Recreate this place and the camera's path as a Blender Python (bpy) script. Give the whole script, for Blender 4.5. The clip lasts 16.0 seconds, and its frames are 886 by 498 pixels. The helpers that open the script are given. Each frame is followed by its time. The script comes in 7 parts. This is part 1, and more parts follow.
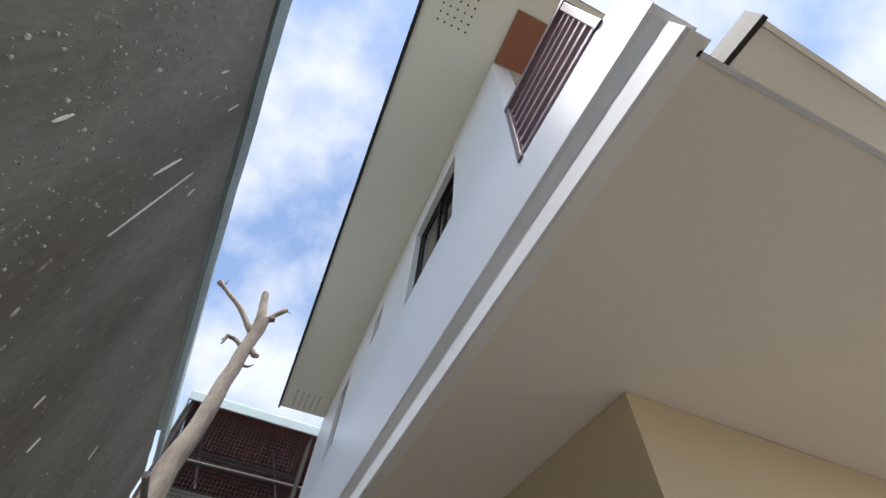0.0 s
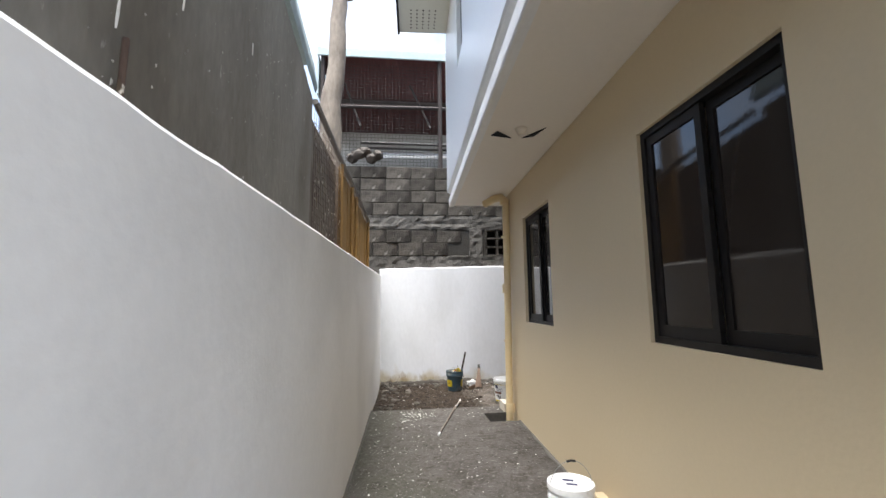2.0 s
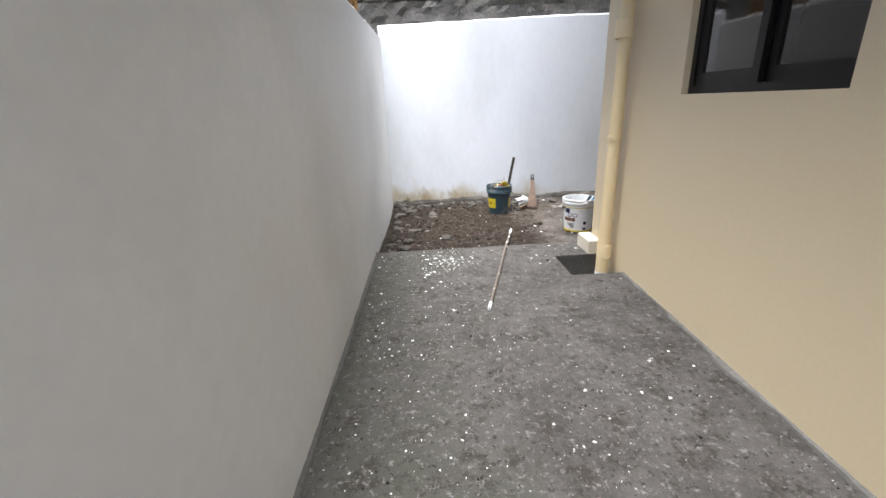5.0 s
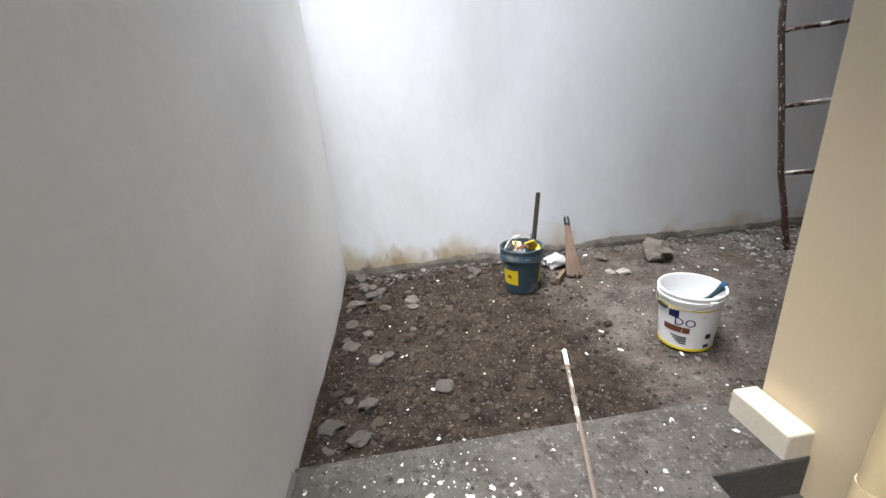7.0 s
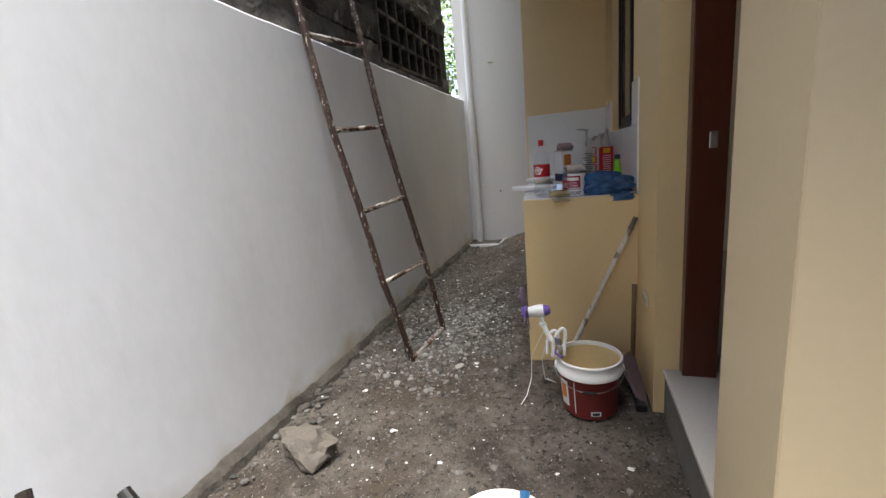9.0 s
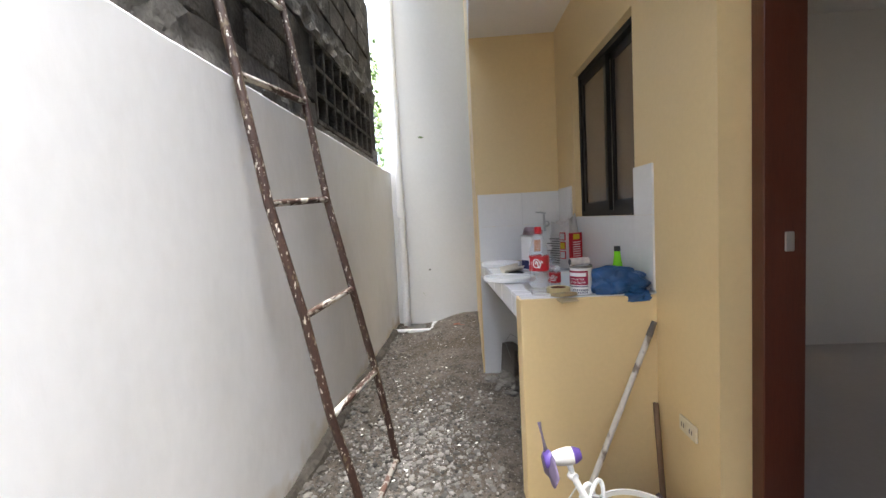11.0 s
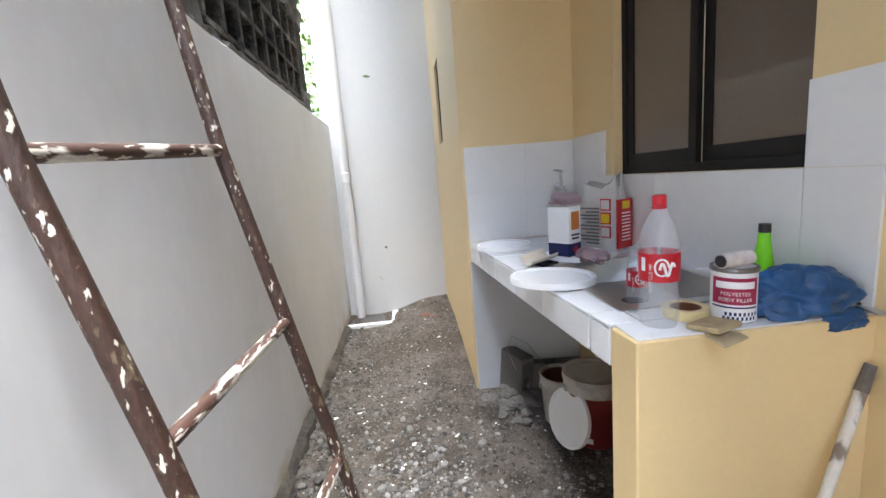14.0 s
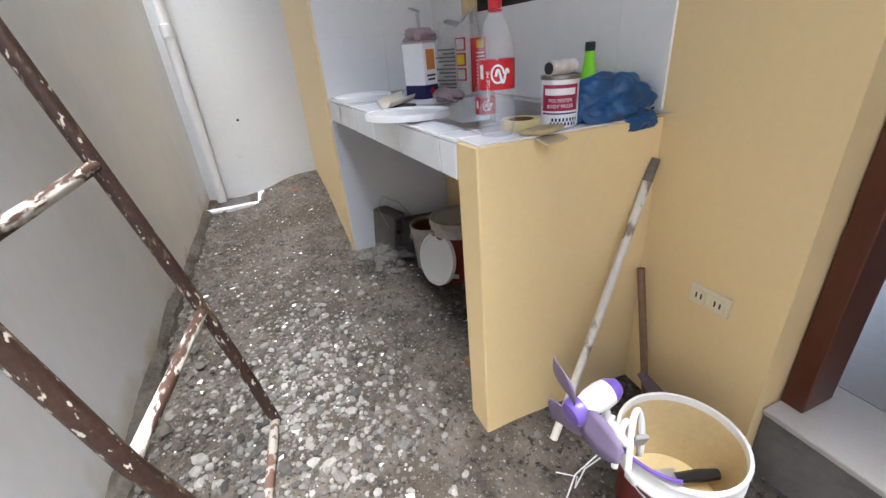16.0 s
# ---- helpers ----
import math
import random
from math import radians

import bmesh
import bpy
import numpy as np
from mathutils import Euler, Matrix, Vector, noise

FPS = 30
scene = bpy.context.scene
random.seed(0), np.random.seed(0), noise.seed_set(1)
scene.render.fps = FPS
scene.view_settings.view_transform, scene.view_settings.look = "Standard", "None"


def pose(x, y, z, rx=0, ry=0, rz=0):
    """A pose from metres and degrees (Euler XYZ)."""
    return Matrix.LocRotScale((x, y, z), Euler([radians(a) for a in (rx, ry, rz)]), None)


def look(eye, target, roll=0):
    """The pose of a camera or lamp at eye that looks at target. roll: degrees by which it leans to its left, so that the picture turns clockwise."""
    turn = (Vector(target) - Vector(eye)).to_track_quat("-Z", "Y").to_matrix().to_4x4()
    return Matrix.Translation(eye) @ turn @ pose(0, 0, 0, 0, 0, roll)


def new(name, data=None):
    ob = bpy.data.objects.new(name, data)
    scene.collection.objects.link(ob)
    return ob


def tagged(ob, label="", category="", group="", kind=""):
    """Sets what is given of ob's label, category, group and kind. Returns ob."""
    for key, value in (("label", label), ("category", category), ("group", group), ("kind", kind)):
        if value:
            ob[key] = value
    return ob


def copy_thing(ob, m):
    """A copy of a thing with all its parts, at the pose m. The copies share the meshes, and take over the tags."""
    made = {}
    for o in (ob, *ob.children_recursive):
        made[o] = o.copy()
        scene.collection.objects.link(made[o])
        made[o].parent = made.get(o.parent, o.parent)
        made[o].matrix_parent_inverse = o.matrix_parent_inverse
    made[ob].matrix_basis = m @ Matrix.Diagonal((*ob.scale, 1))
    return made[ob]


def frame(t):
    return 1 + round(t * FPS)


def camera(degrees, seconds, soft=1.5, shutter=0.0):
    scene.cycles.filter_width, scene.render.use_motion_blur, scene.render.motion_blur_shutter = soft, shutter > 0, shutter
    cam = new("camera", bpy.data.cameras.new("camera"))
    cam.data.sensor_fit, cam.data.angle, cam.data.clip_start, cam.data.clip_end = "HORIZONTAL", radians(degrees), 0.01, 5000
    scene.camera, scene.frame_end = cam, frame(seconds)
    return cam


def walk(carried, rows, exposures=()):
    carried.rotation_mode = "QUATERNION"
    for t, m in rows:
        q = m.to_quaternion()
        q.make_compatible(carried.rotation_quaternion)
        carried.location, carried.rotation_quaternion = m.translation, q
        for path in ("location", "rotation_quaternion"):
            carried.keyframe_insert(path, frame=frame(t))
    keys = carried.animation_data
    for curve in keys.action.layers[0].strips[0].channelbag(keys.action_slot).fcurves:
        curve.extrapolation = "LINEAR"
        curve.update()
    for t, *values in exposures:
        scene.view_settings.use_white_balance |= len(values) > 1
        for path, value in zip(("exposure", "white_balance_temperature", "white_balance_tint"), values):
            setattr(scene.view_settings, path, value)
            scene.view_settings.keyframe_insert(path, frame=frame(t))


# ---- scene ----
cam = camera(93.4, 16.0)
PATH = [
    (0, (0.511, 0.544, 1.658), (0.942, 1.609, 3.295), 4.6),
    (0.5, (0.514, 0.634, 1.625), (0.9, 1.959, 3.072), 3.5),
    (1, (0.521, 0.769, 1.559), (0.843, 2.411, 2.654), 1.5),
    (1.5, (0.508, 0.883, 1.463), (0.779, 2.75, 2.128), -0.3),
    (2, (0.531, 0.966, 1.397), (0.749, 2.938, 1.649), -0.7),
    (2.5, (0.603, 1.084, 1.315), (0.764, 3.075, 1.222), -0.8),
    (3, (0.627, 1.332, 1.244), (0.755, 3.301, 0.917), -1.2),
    (3.2, (0.619, 1.511, 1.221), (0.741, 3.47, 0.835), -1.4),
    (5.3, (0.612, 3.672, 1.173), (0.671, 5.55, 0.486), -3.1),
    (5.5, (0.64, 3.9, 1.193), (0.676, 5.772, 0.49), -3.7),
    (6, (0.62, 4.469, 1.193), (0.669, 6.335, 0.474), -3.5),
    (6.5, (0.684, 4.979, 1.2), (0.762, 6.847, 0.49), -4.2),
    (7, (0.687, 5.445, 1.267), (0.881, 7.307, 0.563), -4.7),
    (7.5, (0.724, 5.943, 1.245), (1.262, 7.748, 0.57), -5.1),
    (8, (0.853, 6.385, 1.28), (1.884, 7.958, 0.602), -6.2),
    (8.5, (1.047, 6.7, 1.337), (2.557, 7.85, 0.707), -6.7),
    (9, (1.181, 6.94, 1.267), (3.034, 7.559, 0.839), -5.3),
    (9.5, (1.334, 7.093, 1.362), (3.299, 7.391, 1.136), -3.1),
    (9.7, (1.43, 7.149, 1.383), (3.418, 7.332, 1.265), -2.5),
    (11.8, (1.993, 7.549, 1.361), (3.982, 7.568, 1.153), -3.5),
    (12, (2.124, 7.535, 1.373), (4.11, 7.507, 1.144), -3.6),
    (12.5, (2.368, 7.523, 1.357), (4.334, 7.309, 1.059), -3.0),
    (13, (2.664, 7.617, 1.373), (4.597, 7.218, 1.048), -2.6),
    (13.5, (2.772, 7.694, 1.391), (4.723, 7.415, 1.046), -3.9),
    (14, (2.759, 7.75, 1.391), (4.725, 7.592, 1.061), -4.6),
    (14.5, (2.722, 7.743, 1.377), (4.677, 7.582, 0.986), -5.1),
    (15, (2.68, 7.739, 1.314), (4.584, 7.507, 0.745), -5.2),
    (15.5, (2.664, 7.73, 1.244), (4.476, 7.37, 0.476), -5.3),
    (16, (2.694, 7.7, 1.22), (4.381, 7.086, 0.339), -4.9),
]
EXPOSURES = [(0.0, 1.7, 6500, 10), (1.0, 1.9, 6500, 10), (2.0, 2.3, 6400, 10), (3.2, 2.58, 6250, 10), (5.5, 2.53, 6000, 10), (7.0, 2.38, 6150, 10), (8.0, 2.2, 6400, 10), (9.0, 2.62, 6500, 10),
             (9.5, 2.95, 6500, 10), (12.0, 3.8, 6500, 10), (12.5, 3.88, 6450, 10), (13.5, 4.05, 6250, 10), (15.0, 4.0, 6150, 10), (16.0, 3.9, 6250, 10)]
walk(cam, [(t, look(eye, target, roll)) for t, eye, target, roll in PATH], EXPOSURES)

# ---- world, sun ----
world = bpy.data.worlds.new("sky")
scene.world = world
world.use_nodes = True


def make_sky():
    nt = world.node_tree
    n, l = nt.nodes, nt.links
    n.clear()
    out = n.new("ShaderNodeOutputWorld")
    bg = n.new("ShaderNodeBackground")
    sky = n.new("ShaderNodeTexSky")
    sky.sky_type = "NISHITA"
    sky.sun_disc = False
    sky.sun_elevation = radians(58)
    sky.sun_rotation = radians(200)
    coord = n.new("ShaderNodeTexCoord")
    cloud = n.new("ShaderNodeTexNoise")
    cloud.inputs["Scale"].default_value = 2.6
    cloud.inputs["Detail"].default_value = 9
    cloud.inputs["Roughness"].default_value = 0.55
    ramp = n.new("ShaderNodeValToRGB")
    ramp.color_ramp.elements[0].position = 0.42
    ramp.color_ramp.elements[0].color = (0.05, 0.05, 0.05, 1)
    ramp.color_ramp.elements[1].position = 0.62
    ramp.color_ramp.elements[1].color = (1, 1, 1, 1)
    white = n.new("ShaderNodeMix")
    white.data_type = "RGBA"
    white.inputs["B"].default_value = (2.9, 3.08, 3.45, 1)
    l.new(coord.outputs["Generated"], cloud.inputs["Vector"])
    l.new(cloud.outputs["Fac"], ramp.inputs["Fac"])
    l.new(ramp.outputs["Color"], white.inputs["Factor"])
    l.new(sky.outputs["Color"], white.inputs["A"])
    l.new(white.outputs["Result"], bg.inputs["Color"])
    bg.inputs["Strength"].default_value = SKY
    l.new(bg.outputs["Background"], out.inputs["Surface"])


SKY, SUN = 0.10, 3.9
make_sky()
sun = new("sun", bpy.data.lights.new("sun", "SUN"))
sun.data.energy = SUN
sun.data.angle = radians(45)
sun.data.color = (1.0, 0.968, 0.92)
sun.matrix_world = look((0, 0, 20), (1.7, 2.6, 0))


# ---- materials ----
def paint(name, col, rough=0.6, metal=0.0, scale=6.0, var=0.06, fine=60.0, bump=0.15, dist=0.004, spot=None, spot_at=0.7, spot_scale=9.0,
          spot_soft=0.03, vary=0.0, second=None, second_at=0.55, second_scale=2.0, second_soft=0.12, stretch=(1, 1, 1), island=False, gloss=0.5):
    """A surface: base colour with slow and fine variation, an optional second tone, optional spots, grain in the bump."""
    m = bpy.data.materials.new(name)
    m.use_nodes = True
    nt = m.node_tree
    n, l = nt.nodes, nt.links
    b = n["Principled BSDF"]
    coord = n.new("ShaderNodeTexCoord")
    mapping = n.new("ShaderNodeMapping")
    mapping.inputs["Scale"].default_value = stretch
    l.new(coord.outputs["Object"], mapping.inputs["Vector"])

    def tex(s, detail=4.0):
        t = n.new("ShaderNodeTexNoise")
        t.inputs["Scale"].default_value = s
        t.inputs["Detail"].default_value = detail
        l.new(mapping.outputs["Vector"], t.inputs["Vector"])
        return t

    def mix(a, c, fac, kind="MIX"):
        x = n.new("ShaderNodeMix")
        x.data_type = "RGBA"
        x.blend_type = kind
        for sock, v in (("A", a), ("B", c), ("Factor", fac)):
            if isinstance(v, (tuple, float, int)):
                x.inputs[sock].default_value = v
            else:
                l.new(v, x.inputs[sock])
        return x.outputs["Result"]

    def mask(s, at, soft):
        t = tex(s, 6.0)
        r = n.new("ShaderNodeMapRange")
        r.inputs["From Min"].default_value = at - soft
        r.inputs["From Max"].default_value = at + soft
        l.new(t.outputs["Fac"], r.inputs["Value"])
        return r.outputs["Result"]

    rgba = (*col, 1)
    c = mix(tuple(v * (1 - var) for v in col) + (1,), tuple(min(1, v * (1 + var)) for v in col) + (1,), tex(scale).outputs["Fac"])
    if second:
        c = mix(c, (*second, 1), mask(second_scale, second_at, second_soft))
    grain = tex(fine, 5.0)
    lo, hi = n.new("ShaderNodeMapRange"), None
    lo.inputs["To Min"].default_value = 1 - 1.4 * var
    lo.inputs["To Max"].default_value = 1 + 1.4 * var
    l.new(grain.outputs["Fac"], lo.inputs["Value"])
    c = mix(c, lo.outputs["Result"], 1.0, "MULTIPLY")
    if spot:
        c = mix(c, (*spot, 1), mask(spot_scale, spot_at, spot_soft))
    if vary:
        if island:
            src = n.new("ShaderNodeNewGeometry").outputs["Random Per Island"]
        else:
            src = n.new("ShaderNodeObjectInfo").outputs["Random"]
        r = n.new("ShaderNodeMapRange")
        r.inputs["To Min"].default_value = 1 - vary
        r.inputs["To Max"].default_value = 1 + vary
        l.new(src, r.inputs["Value"])
        c = mix(c, r.outputs["Result"], 1.0, "MULTIPLY")
    l.new(c, b.inputs["Base Color"])
    b.inputs["Roughness"].default_value = rough
    b.inputs["Metallic"].default_value = metal
    b.inputs["Specular IOR Level"].default_value = gloss
    if bump:
        bp = n.new("ShaderNodeBump")
        bp.inputs["Strength"].default_value = bump
        bp.inputs["Distance"].default_value = dist
        l.new(grain.outputs["Fac"], bp.inputs["Height"])
        l.new(bp.outputs["Normal"], b.inputs["Normal"])
    return m


def plain(name, col, rough=0.5, metal=0.0, alpha=1.0, trans=0.0, ior=1.45, var=0.03):
    m = paint(name, col, rough, metal, var=var, bump=0.03)
    b = m.node_tree.nodes["Principled BSDF"]
    b.inputs["Transmission Weight"].default_value = trans
    b.inputs["IOR"].default_value = ior
    b.inputs["Alpha"].default_value = alpha
    return m


WHITE_WALL = paint("white_wall_paint", (0.83, 0.82, 0.80), 0.55, scale=1.3, var=0.035, fine=24, bump=0.25, dist=0.006,
                   second=(0.68, 0.67, 0.65), second_at=0.62, second_scale=0.9, second_soft=0.14)
BACK_WALL_PLAIN = paint("white_back_wall_paint", (0.80, 0.815, 0.84), 0.5, scale=1.1, var=0.04, fine=20, bump=0.3, dist=0.007,
                  second=(0.68, 0.69, 0.70), second_at=0.6, second_scale=1.2, second_soft=0.12, stretch=(1, 1, 0.5))


def stained_wall():
    """The back wall's paint with brown damp blotches and runs low down, thickest near the left corner."""
    m = BACK_WALL_PLAIN
    n, l = m.node_tree.nodes, m.node_tree.links
    b = n["Principled BSDF"]
    base = b.inputs["Base Color"].links[0].from_socket
    coord = n.new("ShaderNodeTexCoord")
    sep = n.new("ShaderNodeSeparateXYZ")
    l.new(coord.outputs["Object"], sep.inputs["Vector"])

    def math_node(op, a, c):
        k = n.new("ShaderNodeMath")
        k.operation = op
        for i, v in enumerate((a, c)):
            if isinstance(v, (int, float)):
                k.inputs[i].default_value = v
            else:
                l.new(v, k.inputs[i])
        return k.outputs["Value"]

    def blot(scale, stretch, lo, hi):
        mp = n.new("ShaderNodeMapping")
        mp.inputs["Scale"].default_value = stretch
        l.new(coord.outputs["Object"], mp.inputs["Vector"])
        t = n.new("ShaderNodeTexNoise")
        t.inputs["Scale"].default_value = scale
        t.inputs["Detail"].default_value = 7
        l.new(mp.outputs["Vector"], t.inputs["Vector"])
        reach = n.new("ShaderNodeMapRange")
        reach.inputs["From Min"].default_value = 0.02
        reach.inputs["From Max"].default_value = 0.48
        reach.inputs["To Min"].default_value = 0.22
        reach.inputs["To Max"].default_value = -0.25
        l.new(sep.outputs["Z"], reach.inputs["Value"])
        side = n.new("ShaderNodeMapRange")
        side.inputs["From Min"].default_value = 1.1
        side.inputs["From Max"].default_value = 2.6
        side.inputs["To Min"].default_value = 0.0
        side.inputs["To Max"].default_value = -0.16
        l.new(sep.outputs["X"], side.inputs["Value"])
        s = math_node("ADD", math_node("ADD", t.outputs["Fac"], reach.outputs["Result"]), side.outputs["Result"])
        r = n.new("ShaderNodeMapRange")
        r.inputs["From Min"].default_value = lo
        r.inputs["From Max"].default_value = hi
        l.new(s, r.inputs["Value"])
        return r.outputs["Result"]

    def mix(a, c, fac):
        x = n.new("ShaderNodeMix")
        x.data_type = "RGBA"
        l.new(a, x.inputs["A"])
        x.inputs["B"].default_value = c
        l.new(fac, x.inputs["Factor"])
        return x.outputs["Result"]

    c = mix(base, (0.56, 0.50, 0.38, 1), blot(3.0, (1, 1, 0.8), 0.46, 0.72))
    c = mix(c, (0.36, 0.27, 0.15, 1), blot(5.0, (1, 1, 0.7), 0.60, 0.82))
    c = mix(c, (0.22, 0.17, 0.11, 1), blot(22.0, (1, 1, 0.25), 0.72, 0.86))
    l.new(c, b.inputs["Base Color"])
    return m


BACK_WALL = stained_wall()
CREAM = paint("cream_house_paint", (0.64, 0.525, 0.345), 0.5, scale=1.0, var=0.025, fine=45, bump=0.2, dist=0.004)
CREAM_LIGHT = paint("cream_kitchen_paint", (0.73, 0.555, 0.29), 0.48, scale=1.0, var=0.03, fine=45, bump=0.2, dist=0.004)
SOFFIT = paint("soffit_paint", (0.80, 0.74, 0.655), 0.6, scale=0.8, var=0.02, fine=30, bump=0.08)
UPPER = paint("upper_wall_paint", (0.62, 0.63, 0.65), 0.35, scale=1.0, var=0.03, fine=30, bump=0.15, dist=0.004)
EAVE = paint("eave_paint", (0.62, 0.63, 0.56), 0.5, scale=0.7, var=0.03, fine=30, bump=0.05)
GREY_WALL = paint("grey_plaster", (0.205, 0.195, 0.172), 0.8, scale=2.0, var=0.16, fine=30, bump=0.5, dist=0.010,
                  second=(0.138, 0.124, 0.104), second_at=0.55, second_scale=1.6, second_soft=0.12,
                  spot=(0.34, 0.33, 0.30), spot_at=0.72, spot_scale=26, spot_soft=0.03, stretch=(1, 1, 0.45), gloss=0.12)
BLOCK = paint("concrete_block", (0.085, 0.077, 0.067), 0.92, scale=5, var=0.4, fine=45, bump=1.0, dist=0.02, vary=0.32,
              second=(0.038, 0.034, 0.030), second_at=0.53, second_scale=4, second_soft=0.09, spot=(0.17, 0.16, 0.145), spot_at=0.66, spot_scale=7, spot_soft=0.05, gloss=0.12)
MORTAR = paint("block_mortar", (0.055, 0.052, 0.047), 0.95, scale=5, var=0.25, fine=40, bump=0.9, dist=0.015, gloss=0.12)


def concrete():
    """Trodden concrete: large damp greenish areas, trowel mottling, pale crumbs, dark pits and relief at several sizes."""
    m = bpy.data.materials.new("alley_concrete")
    m.use_nodes = True
    n, l = m.node_tree.nodes, m.node_tree.links
    b = n["Principled BSDF"]
    coord = n.new("ShaderNodeTexCoord")

    def tex(s, detail, rough=0.6):
        t = n.new("ShaderNodeTexNoise")
        t.inputs["Scale"].default_value = s
        t.inputs["Detail"].default_value = detail
        t.inputs["Roughness"].default_value = rough
        l.new(coord.outputs["Object"], t.inputs["Vector"])
        return t.outputs["Fac"]

    def mask(src, lo, hi):
        r = n.new("ShaderNodeMapRange")
        r.inputs["From Min"].default_value = lo
        r.inputs["From Max"].default_value = hi
        l.new(src, r.inputs["Value"])
        return r.outputs["Result"]

    def mix(a, c, fac):
        x = n.new("ShaderNodeMix")
        x.data_type = "RGBA"
        for sock, v in (("A", a), ("B", c), ("Factor", fac)):
            if isinstance(v, tuple):
                x.inputs[sock].default_value = v
            else:
                l.new(v, x.inputs[sock])
        return x.outputs["Result"]

    c = mix((0.056, 0.050, 0.044, 1), (0.122, 0.112, 0.102, 1), mask(tex(3.2, 11, 0.85), 0.38, 0.62))
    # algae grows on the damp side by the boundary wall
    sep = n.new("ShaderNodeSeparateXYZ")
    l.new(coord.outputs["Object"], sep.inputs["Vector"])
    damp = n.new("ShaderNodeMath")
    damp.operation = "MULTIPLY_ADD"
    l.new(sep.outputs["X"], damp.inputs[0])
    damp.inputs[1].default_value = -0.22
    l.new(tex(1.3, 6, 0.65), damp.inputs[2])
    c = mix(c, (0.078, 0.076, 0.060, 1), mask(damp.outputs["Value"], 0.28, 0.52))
    c = mix(c, (0.050, 0.042, 0.034, 1), mask(tex(6.0, 10, 0.8), 0.53, 0.60))
    c = mix(c, (0.225, 0.210, 0.195, 1), mask(tex(26, 10, 0.85), 0.55, 0.60))
    c = mix(c, (0.034, 0.029, 0.025, 1), mask(tex(30, 9, 0.8), 0.56, 0.60))
    c = mix(c, (0.42, 0.41, 0.39, 1), mask(tex(55, 3), 0.69, 0.71))
    l.new(c, b.inputs["Base Color"])
    b.inputs["Roughness"].default_value = 0.82
    b.inputs["Specular IOR Level"].default_value = 0.2
    for s, st, d in ((9, 0.8, 0.03), (34, 0.9, 0.012), (110, 0.9, 0.005)):
        bp = n.new("ShaderNodeBump")
        bp.inputs["Strength"].default_value = st
        bp.inputs["Distance"].default_value = d
        l.new(tex(s, 6), bp.inputs["Height"])
        if b.inputs["Normal"].links:
            l.new(b.inputs["Normal"].links[0].from_socket, bp.inputs["Normal"])
        l.new(bp.outputs["Normal"], b.inputs["Normal"])
    return m


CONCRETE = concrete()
DIRT = paint("bare_dirt", (0.115, 0.104, 0.092), 0.95, scale=3.5, var=0.22, fine=60, bump=0.9, dist=0.012,
             second=(0.07, 0.061, 0.052), second_at=0.55, second_scale=1.9, second_soft=0.12,
             spot=(0.36, 0.35, 0.33), spot_at=0.72, spot_scale=48, spot_soft=0.02, gloss=0.12)


